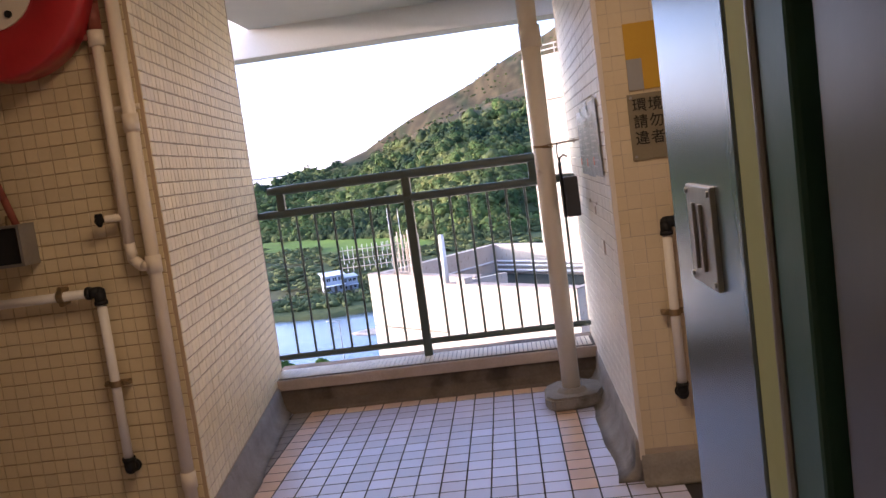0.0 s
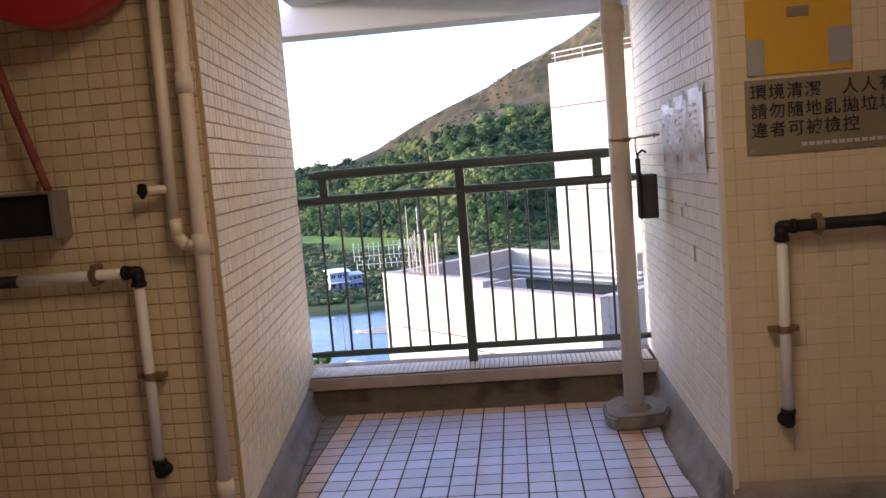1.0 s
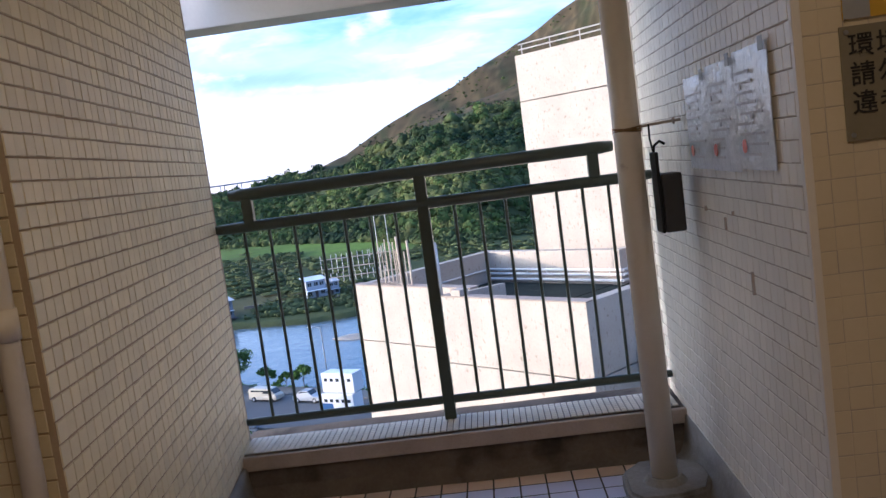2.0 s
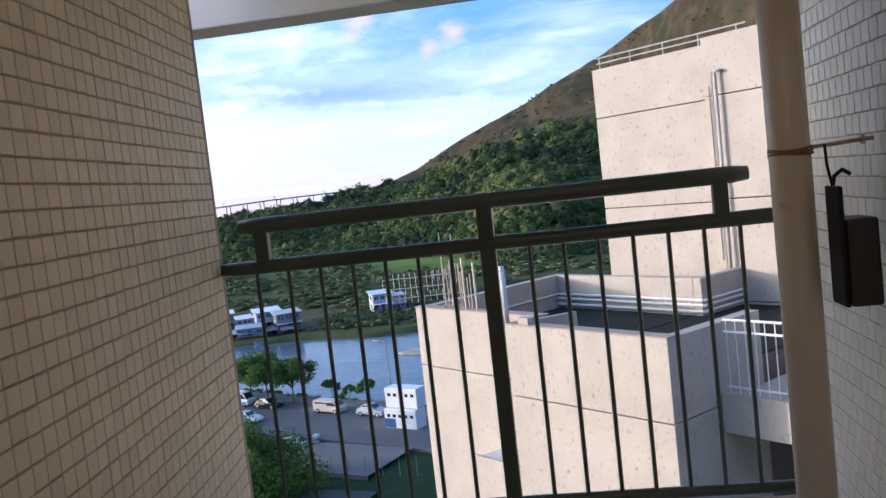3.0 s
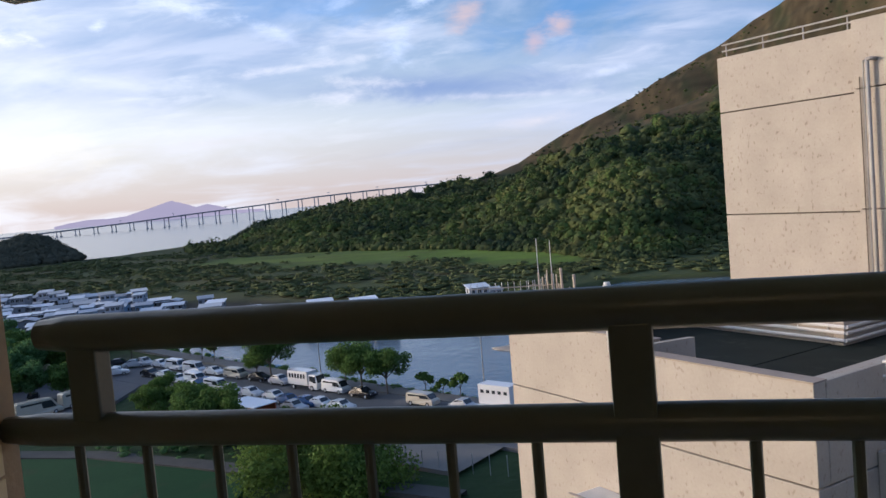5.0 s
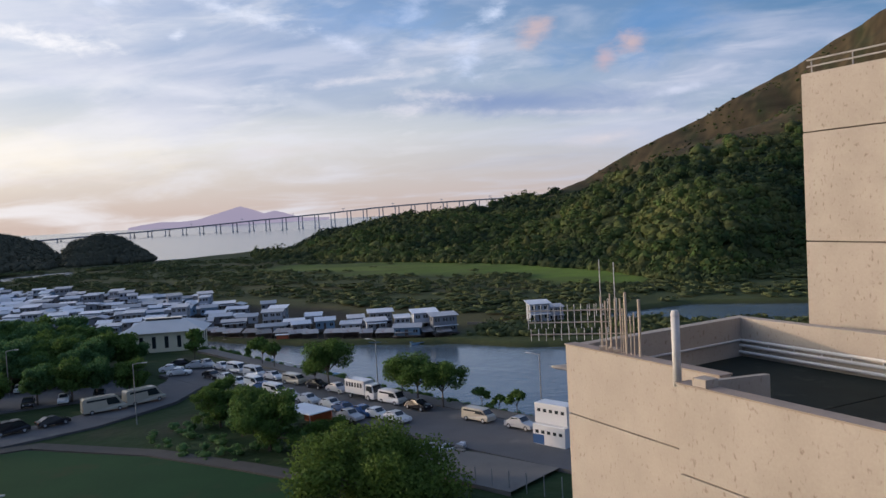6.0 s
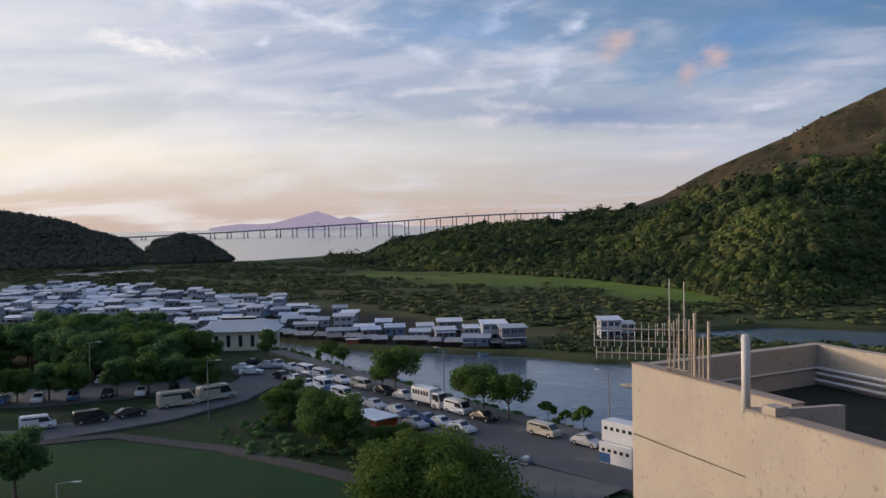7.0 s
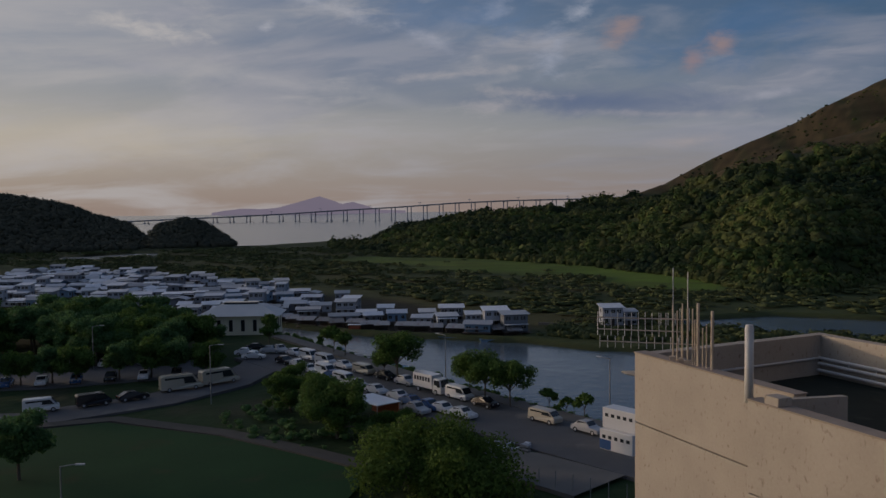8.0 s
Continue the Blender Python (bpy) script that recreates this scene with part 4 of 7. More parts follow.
sign = thing("metal_sign", "brushed metal sign with black warning text screwed to wall", "sign", (0.985, YR - 0.0045, 1.15))
part("plate", box(bmesh.new(), 0, 0.50, -0.003, 0.0025, 0, 0.225, 0.001), M_PLATE, sign)
for line, z in (("環境清潔 人人有責", 0.168), ("請勿隨地亂拋垃圾", 0.112), ("違者可被檢控", 0.056)):
    for k, ch in enumerate(line):
        if ch != " ":
            writing(ch, 0.050, (0.014 + k * 0.0535, -0.0042, z), sign)
for k in range(13):
    part("small_print", box(bmesh.new(), 0.16 + k * 0.022, 0.177 + k * 0.022, -0.0045, -0.0035, 0.018, 0.029), M_PRINT, sign)
for x in (0.012, 0.488):
    for z in (0.012, 0.213):
        part("screw", tube(bmesh.new(), (x, 0.002, z), (x, -0.0055, z), 0.005, n=10), M_STEEL, sign)
ys = thing("yellow_notice", "yellow sheet sign with grey lower corners above plate", "sign", (0.995, YR - 0.0045, 1.388))
part("sheet", box(bmesh.new(), 0, 0.305, -0.0015, 0.0025, 0, 0.225), M_YELLOW, ys)
part("corner_patch", box(bmesh.new(), 0.0, 0.052, -0.003, -0.0018, 0.0, 0.105), M_GREY, ys)
part("corner_patch", box(bmesh.new(), 0.238, 0.305, -0.003, -0.0018, 0.018, 0.125), M_GREY, ys)
part("print_block", box(bmesh.new(), 0.12, 0.185, -0.003, -0.0018, 0.165, 0.195), M_PLATE, ys)

# steel doorway that the way leads out of
df = tagged(new("door_1"), "blue-grey steel door frame with olive and dark green edges", "door frame", kind="structure")
part("frame_panel", box(bmesh.new(), 0.706, 0.80, -3.941, -3.684, 0, ROOM - 0.005, 0.004), M_DOOR, df)
# black strips paint in the dark gaps between frame members, here and below
part("dark_gap_strip", box(bmesh.new(), 0.712, 0.80, -3.952, -3.943, 0, ROOM - 0.005), M_BLACK, df)
part("olive_strip", box(bmesh.new(), 0.704, 0.80, -3.970, -3.954, 0, ROOM - 0.005, 0.003), M_OLIVE, df)
part("olive_strip", box(bmesh.new(), 0.700, 0.80, -4.030, -3.972, 0, ROOM - 0.005, 0.004), M_OLIVE, df)
part("edge_strip", box(bmesh.new(), 0.694, 0.80, -4.040, -4.032, 0, ROOM - 0.005, 0.003), M_STEEL, df, "scuffed bare metal edge")
part("green_strip", box(bmesh.new(), 0.697, 0.80, -4.098, -4.042, 0, ROOM - 0.005, 0.004), M_GREEN, df)
part("dark_gap_strip", box(bmesh.new(), 0.716, 0.80, -4.110, -4.100, 0, ROOM - 0.005), M_BLACK, df)
part("green_strip", box(bmesh.new(), 0.722, 0.80, -4.20, -4.112, 0, ROOM - 0.005, 0.004), M_GREEN, df)
leaf = thing("door_leaf", "folded-back grey-brown glossy steel door leaf", "door", (0.704, -4.116, 0.012))
part("panel", box(bmesh.new(), 0.0, 0.040, -0.86, 0.0, 0.0, 2.08, 0.004), M_LEAFDOOR, leaf)
part("edge_strip", box(bmesh.new(), -0.003, 0.043, -0.890, -0.862, 0.0, 2.08, 0.003), M_GREEN, leaf, "dark green leaf edge")
for z in (0.25, 1.04, 1.85):
    part("hinge", tube(bmesh.new(), (0.024, 0.007, z - 0.05), (0.024, 0.007, z + 0.05), 0.006, n=10), M_STEEL, leaf)
part("frame_panel", box(bmesh.new(), -0.45, -0.36, -4.20, -3.684, 0, ROOM - 0.005, 0.004), M_DOOR, df)
pl = part("vent_plate", box(bmesh.new(), 0.7015, 0.708, -3.868, -3.776, 1.096, 1.186, 0.0015), M_STEEL, df, "small steel plate with two raised slots")
for y in (-3.832, -3.806):
    part("slot", box(bmesh.new(), 0.6985, 0.703, y - 0.004, y + 0.004, 1.110, 1.170, 0.001), M_STEEL, pl)
for y in (-3.862, -3.782):
    for z in (1.102, 1.180):
        part("rivet", tube(bmesh.new(), (0.6995, y, z), (0.703, y, z), 0.0028, n=8), M_STEEL, pl)
# fixture added for the unseen lobby lamp
lamp = thing("ceiling_lamp", "round white bulkhead lamp assumed on the lobby ceiling, unseen", "lamp", (0.35, -3.0, ROOM))
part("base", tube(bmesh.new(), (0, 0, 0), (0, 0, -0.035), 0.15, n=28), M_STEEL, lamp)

# ---- the concrete block across the gap ----
BU, BV = Vector((0.715, -0.699, 0)), Vector((0.699, 0.715, 0))
BC = Matrix(((BU.x, BV.x, 0, -2.57), (BU.y, BV.y, 0, 12.86), (0, 0, 1, 0), (0, 0, 0, 1)))
GROUND = -28.0
PT = -0.948                           # parapet top
block = thing("roof_block", "beige concrete stair block with parapets and a roof deck", "building", BC)


def slab(name, u0, u1, v0, v1, z0, z1, material=M_FACADE, parent=block, bevel=0.012, label=""):
    return part(name, box(bmesh.new(), u0, u1, v0, v1, z0, z1, bevel), material, parent, label)


DK = -1.68
LEDGE = -2.05
for k in range(10):
    z1 = (PT if k == 0 else LEDGE - 2.75 * (k - 1))
    z0 = max(LEDGE - 2.75 * k + 0.018, GROUND - 0.5)
    if z0 < z1:
        slab("wall", 0, 3.30, 0, 0.20, z0, z1)
        part("wall", prism(bmesh.new(), [(0.0, 0.203), (0.2, 0.203), (-0.13, 4.15), (-0.33, 4.15)], z0, z1), M_FACADE, block)
for k in range(10):
    z1 = (PT if k == 0 else -2.06 - 2.75 * (k - 1))
    z0 = max(-2.06 - 2.75 * k + 0.018, GROUND - 0.5)
    if z0 < z1:
        slab("wall", 3.25, 6.23, -0.66, -0.46, z0, z1)
        slab("wall", 6.03, 6.23, -0.457, 1.42, z0, z1 if k else PT + 0.0)
        if k == 0:
            part("return_wall", prism(bmesh.new(), [(3.27, -0.457), (3.36, -0.457), (3.58, 0.56), (3.49, 0.56)], DK, z1), M_FACADE, block)
        else:
            slab("wall", 3.25, 3.45, -0.457, 0.2, z0, z1)
slab("core", -0.1, 3.24, 0.21, 5.4, GROUND - 0.5, DK, M_SEAM)
slab("core", 3.22, 6.02, -0.45, 5.4, GROUND - 0.5, DK - 0.012, M_SEAM)
slab("roof_deck", -0.12, 3.3, 0.21, 5.39, DK, DK + 0.03, M_DECK, label="dark stained roof felt")
slab("roof_deck", 3.305, 6.02, -0.45, 5.39, DK, DK + 0.02, M_DECK, label="dark stained roof felt")
slab("far_parapet", -0.13, 3.35, 3.95, 4.15, DK, PT)
slab("far_parapet", 3.353, 3.53, 3.95, 5.39, DK, PT)
for a in ((-0.1, 3.33, 3.90, 3.91, 0.33), (-0.1, 3.33, 3.90, 3.90, 0.235), (-0.1, 3.33, 3.86, 3.88, 0.12)):
    part("service_pipe", tube(bmesh.new(), (a[0], a[3], DK + a[4]), (3.58, a[3], DK + a[4]), 0.028, n=10), M_GALV, block)
    part("service_pipe", tube(bmesh.new(), (3.60, a[3], DK + a[4]), (3.60, 5.3, DK + a[4]), 0.028, n=10), M_GALV, block)
part("service_pipe", tube(bmesh.new(), (0.22, 0.3, DK + 0.33), (-0.09, 3.9, DK + 0.33), 0.02, n=10), M_GALV, block)
for k in range(6):
    slab("pipe_bracket", 0.5 + k * 0.55, 0.515 + k * 0.55, 3.925, 3.949, DK + 0.20, DK + 0.36, M_GALV, bevel=0.002)
slab("coping", -0.01, 3.31, -0.012, 0.212, PT + 0.002, PT + 0.022, M_COPING, bevel=0.004)
slab("coping", 3.24, 6.24, -0.672, -0.448, PT + 0.002, PT + 0.022, M_COPING, bevel=0.004)

tower = thing("tower_block", "tall beige concrete block with panel joints and roof rail", "building", BC)
TV = 5.4
for k in range(14):
    z1 = 3.43 if k == 0 else 2.35 - 2.01 * (k - 1)
    z0 = max(2.35 - 2.01 * k + 0.02, GROUND - 0.5)
    if z0 < z1:
        slab("panel", 0.16, 3.04, TV, TV + 0.3, z0, z1, parent=tower)
        slab("panel", 3.043, 14.0, TV - 0.10, TV + 0.3, z0 + 0.05, z1 + (0.12 if k == 0 else 0.05), parent=tower)
slab("core", 0.18, 13.9, TV + 0.12, TV + 9, GROUND - 0.5, 3.38, M_SEAM, tower)
slab("side_wall", 0.155, 0.175, TV + 0.305, TV + 9, GROUND - 0.5, 3.40, M_FACADE, tower)
for z in (3.56, 3.68):
    part("roof_rail", tube(bmesh.new(), (0.2, TV + 0.12, z), (3.9, TV + 0.12, z), 0.016, n=10), M_DUCT, tower)
for k in range(5):
    part("rail_post", tube(bmesh.new(), (0.3 + k * 0.85, TV + 0.12, 3.36), (0.3 + k * 0.85, TV + 0.12, 3.68), 0.013, n=8), M_DUCT, tower)
bm = bent(bmesh.new(), [(3.26, TV - 0.16, DK), (3.26, TV - 0.16, 2.84), (3.30, TV - 0.12, 2.86)], 0.015, 8)
part("riser", bm, M_DUCT, tower)
bm = bent(bmesh.new(), [(3.36, TV - 0.20, DK), (3.36, TV - 0.20, 2.86), (3.45, TV - 0.20, 2.86), (3.45, TV - 0.10, 2.86)], 0.032, 12)
part("riser", bm, M_DUCT, tower, "dull metal duct", smooth=True)
part("riser", tube(bmesh.new(), (3.17, TV - 0.13, -0.8), (3.17, TV - 0.13, 2.6), 0.012, n=6), M_SEAM, tower)
part("roof_stub", tube(bmesh.new(), (5.0, TV + 0.1, 3.5), (5.0, TV + 0.1, 3.68), 0.04, n=10), M_GALV, tower)
bm = bent(bmesh.new(), [(4.35, TV - 0.14, 0.05), (4.35, TV - 0.14, -1.15), (4.5, TV - 0.14, -1.2), (4.9, TV - 0.14, -1.2)], 0.014, 8)
part("wall_conduit", bm, M_GALV, tower)
part("wall_conduit", tube(bmesh.new(), (3.5, TV - 0.14, -0.02), (8, TV - 0.14, 0.03), 0.010, n=6), M_GALV, tower)

# landing with a gate on the block's far side
stair = thing("outside_stair", "concrete outside landing with white metal railings", "stair", BC)
slab("landing", 6.24, 11.0, 0.42, 3.2, -2.35, -1.98, parent=stair)
slab("landing_wall", 6.24, 11.0, 0.36, 0.50, -2.42, -1.88, parent=stair)
slab("back_wall", 6.24, 11.0, 3.2, 3.4, -20, -1.9, parent=stair)
for z in (-1.80, -1.06, -0.90):
    part("handrail", tube(bmesh.new(), (6.30, 0.44, z), (10.9, 0.44, z), 0.018, n=8), M_GALV, stair)
bal = part("baluster", tube(bmesh.new(), (0, 0.44, -1.9), (0, 0.44, -0.90), 0.010, n=6), M_GALV, stair)
bal.location.x = 6.34
for k in range(1, 30):
    b = bal.copy()
    scene.collection.objects.link(b)
    b.location.x = 6.34 + k * 0.14
slab("gate_leaf", 7.2, 7.24, 1.3, 3.1, -1.98, -0.8, M_GALV, stair, label="white metal gate leaf")
slab("canopy", 2.05, 3.22, -0.55, -0.01, -3.45, -3.28, M_GALV, label="pale weathered canopy slab")
slab("canopy_edge", 2.05, 3.22, -0.62, -0.552, -3.48, -3.22)

# white vent pole and the aerials on the parapet
vp = thing("vent_pole", "white painted vent pole with a cap on parapet", "vent pipe", BC @ Matrix.Translation((3.205, -0.60, PT - 0.04)))
part("pole", tube(bmesh.new(), (0, 0, 0), (0, 0, 0.86), 0.052, n=18), M_GALV, vp, smooth=True)
part("cap", tube(bmesh.new(), (0, 0, 0.86), (0, 0, 0.93), 0.056, 0.04, n=18), M_GALV, vp)
cb = thing("concrete_pad", "small beige concrete pad on the parapet", "pad", BC @ Matrix.Translation((3.62, -0.56, PT + 0.022)))
part("pad", box(bmesh.new(), -0.10, 0.12, -0.1, 0.1, 0, 0.10, 0.01), M_FACADE, cb)


def aerial(u, v, h, boom, n, zs, label, ang=180):
    th = thing("tv_aerial", label, "aerial", BC @ Matrix.Translation((u, v, PT + 0.024)) @ Matrix.Rotation(radians(52), 4, "Z"), group="aerials on the parapet")
    part("mast", tube(bmesh.new(), (0, 0, 0), (0, 0, min(h, 0.8)), 0.015, n=8), M_AERIAL, th)
    if h > 0.8:
        part("tip", tube(bmesh.new(), (0, 0, 0.8), (0, 0, h), 0.007, n=6), M_GALV, th)
    part("foot", box(bmesh.new(), -0.05, 0.05, -0.05, 0.05, 0, 0.05, 0.005), M_AERIAL, th)
    for z in zs:
        bm = bmesh.new()
        tube(bm, (0.12, -0.02, z), (-boom, -0.02, z + 0.01), 0.010, n=6)
        b = part("boom", bm, M_AERIAL, th)
        for k in range(n):
            x = 0.1 - (boom + 0.1) * k / (n - 1)
            l = 0.085 if k else 0.16
            part("element", tube(bmesh.new(), (x, -0.02, z - l), (x, -0.02, z + l + 0.01), 0.006, n=5), M_GALV, b)


aerial(0.83, 0.10, 1.36, 1.10, 13, (0.42, 0.60), "rusty television aerial with many short cross rods")
aerial(1.17, 0.10, 1.33, 1.25, 13, (0.28,), "rusty television aerial with many short cross rods")
aerial(1.02, 0.12, 0.78, 0.30, 5, (0.62,), "short rusty aerial with stub rods")
for u, h, r in ((1.40, 0.90, 0.022), (1.70, 0.82, 0.022), (0.93, 0.74, 0.012), (1.05, 0.86, 0.010), (1.28, 0.80, 0.012), (1.33, 0.66, 0.010), (1.50, 0.56, 0.010), (1.58, 0.62, 0.010)):
    th = thing("aerial_post", "upright weathered metal post among the aerials", "post", BC @ Matrix.Translation((u, 0.1, PT + 0.024)), group="posts on the parapet")
    part("post", tube(bmesh.new(), (0, 0, 0), (0, 0, h), r, n=8), M_AERIAL, th)


# ---- the land below ----
def soft(a, b, x):
    t = np.clip((x - a) / (b - a), 0, 1)
    return t * t * (3 - 2 * t)


def waves(x, y, s, seed=0.0):
    """Cheap rolling noise, about -1 to 1, for arrays."""
    return (np.sin(x / s * 1.7 + 2.1 * np.sin(y / s * 1.1 + seed) + seed) + np.sin(y / s * 1.9 + 1.7 * np.sin(x / s * 0.8 + seed * 2)) + 0.6 * np.sin((x + y) / s * 3.1 + seed * 3 + 1.3 * np.sin((x - y) / s * 1.3))) / 2.6


HILL_AZ = [-39, -34.7, -31.7, -29.3, -27, -23.9, -21.6, -15.5, -14, -11.7, -9.1, -6.3, -3.8, -1.2, 1.4, 4.1, 9, 16, 28, 45, 60]
HILL_TAN = [-.09, -.0560, -.0540, -.0430, -.0240, -.0150, -.0085, -.0050, .0000, .0085, .0235, .0500, .0685, .0865, .1100, .1320, .180, .22, .24, .2, .05]
SPUR_AZ = [-13, -9, -4.9, -0.9, 4, 10, 20]
SPUR_TAN = [-.010, .0110, .0360, .0530, .0860, .120, .15]
FOOT_AZ = [-39, -32, -27, -24, -15, -6, -3, 0, 3, 6, 10, 30, 60]
FOOT_R = [640, 620, 550, 500, 425, 335, 300, 295, 335, 385, 410, 400, 380]
RIDGE_AZ = [-39, -32, -27, -20, -14, -9, -3, 4, 16, 60]
RIDGE_R = [670, 690, 690, 660, 690, 760, 800, 860, 820, 700]
LEFT_AZ = [-100, -75, -60, -51.6, -50.8, -49.5, -48.1, -46.9, -45.7, -44.6, -43.7, -43.2, -42.6, -41.9, -41.3, -40.4, -39.5, -38.6, -37.9]
LEFT_TAN = [.04, .05, .035, .0145, .0130, .0092, .0040, -.0050, -.0110, -.0175, -.0300, -.0290, -.0185, -.0180, -.0130, -.0150, -.0225, -.0290, -.0420]
# elevation of the upper edge of the scrub, by direction; dry grass above it
SCRUB_AZ = [-16, -13, -11.4, -7.8, -4.2, -0.8, 2.4, 4.5, 12]
SCRUB_TAN = [.02, .008, .0070, .0185, .0340, .0460, .0530, .062, .11]


def heights(x, y):
    az, r = np.degrees(np.arctan2(x, y)), np.hypot(x, y)
    z = np.full_like(x, GROUND) + 0.25 * waves(x, y, 23)
    # the hill
    foot, ridge = np.interp(az, FOOT_AZ, FOOT_R), np.interp(az, RIDGE_AZ, RIDGE_R)
    top = np.interp(az, HILL_AZ, HILL_TAN) * ridge + 1.3 - GROUND
    s = (r - foot) / (ridge - foot)
    rise = np.where(s < 1, soft(-0.05, 1.0, s) * 0.45 + 0.55 * np.clip(s, 0, 1), np.clip(1.0 - 0.55 * (s - 1), 0, 1))
    # a spur stands before the main ridge, with a hollow behind it
    sw = s + 0.035 * waves(x, y, 55, 2.2)
    r1 = foot + 0.58 * (ridge - foot)
    h1 = (np.interp(az, SPUR_AZ, SPUR_TAN) * r1 + 1.3 - GROUND) / np.maximum(top, 1)
    r2 = foot + 0.72 * (ridge - foot)
    h2 = ((np.interp(az, SPUR_AZ, SPUR_TAN) - 0.024) * r2 + 1.3 - GROUND) / np.maximum(top, 1)
    spur = np.where(sw < 0.58, h1 * np.clip(sw / 0.58, 0, 1) ** 0.85, np.where(sw < 0.72, h1 + (h2 - h1) * soft(0.58, 0.72, sw), h2 + (1 - h2) * np.clip((sw - 0.72) / 0.28, 0, 1)))
    mixs = soft(-12.5, -7, az) * (1 - soft(20, 35, az)) * (s < 1) * np.clip((1 - s) * 20, 0, 1)
    rise = rise + (np.clip(spur, 0, 1) - rise) * mixs
    inside = soft(-39.5, -37, az) * (1 - soft(60, 75, az))
    gully = 9 * np.exp(-((az + 2.0) / 2.6) ** 2) + waves(x, y, 75, 1.7) * 6 + waves(x, y, 30, 0.3) * 2.5 + 3.0 * waves(az * 9 + 0.02 * r, r * 0.12, 14, 0.6)
    lift = np.clip(top, 0, None) * rise
    z = z + inside * (lift + gully * np.clip(rise * (1.0 - np.clip(s, 0, 1)) * 3, 0, 1) * np.clip(lift / 25, 0, 1))
    # low hills across the inlet
    lf, lr = np.where(az > -43.2, 670.0, 640.0), np.where(az > -43.2, 715.0, 860.0)
    s = (r - lf) / (lr - lf)
    top = np.interp(az, LEFT_AZ, LEFT_TAN) * lr + 1.3 - GROUND
    rise = np.where(s < 1, soft(0, 1, s), np.clip(1.0 - 0.9 * (s - 1), 0, 1))
    z = z + (az < -37.6) * (az > -100) * np.clip(top, 0, None) * rise
    # open sea past the shore
    coast = np.interp(az, [-100, -60, -48, -43, -38.5, -36, -30, -20, -10, 60, 100], [1500, 1250, 1100, 780, 690, 690, 780, 900, 1500, 1600, 4000])
    z = np.where(np.abs(az) < 110, z + (np.minimum(z, -33) - z) * soft(0, 40, r - coast), z)
    # inlet and river
    near = np.interp(x, [-330, -200, -135, -111.7, -80.8, -60, -41.9, -26.3, 0, 40, 90], [250, 200, 172, 162, 142.2, 129.5, 118.6, 110.4, 95, 75, 60])
    far = np.interp(x, [-330, -200, -135, -110, -89, -60, -40, 0, 80, 200], [262, 216, 182, 175, 173.5, 176, 173, 178, 168, 150])
    wet = soft(0, 3, y - near) * soft(0, 5, far + 1.5 * waves(x, y, 7) - y) * soft(-340, -300, x)
    near2, far2 = np.interp(x, [-40, -10, 100, 250], [212, 205, 195, 170]), np.interp(x, [-40, -10, 100, 250], [216, 240, 236, 220])
    wet = np.maximum(wet, soft(0, 4, y - near2) * soft(0, 4, far2 - y) * soft(-42, -30, x) * (x < 260))
    pond = soft(0, 6, 30 - np.abs(r - 590 - 4 * (az + 45))) * soft(-49, -48, az) * (1 - soft(-43.5, -42.5, az))
    wet = np.maximum(wet, pond * (az < -42))
    z = z - 3.0 * wet
    # mud under the stilt village
    mud = soft(-345, -330, x) * soft(-58, -66, x) * soft(0, 6, y - far) * soft(0, 6, np.interp(x, [-330, -200, -120, -60], [300, 262, 236, 196]) - y)
    return z - 0.7 * mud * (z < GROUND + 2), wet, mud


def meadow_at(x, y, az, r):
    mid = np.interp(az, [-33, -29, -18, -10, -6, -4], [470, 458, 412, 365, 330, 320])
    half = np.interp(az, [-33, -29, -18, -10, -6, -4], [16, 36, 80, 92, 62, 36])
    edge = 0.45 * waves(x * 0.35, y, 24) + 0.3 * waves(x * 0.5, y, 9, 1.4)
    return soft(0.0, 0.6, 1 - np.abs((r - mid) / half) + edge) * soft(-34, -29, az) * (1 - soft(-6.5, -4.5, az))


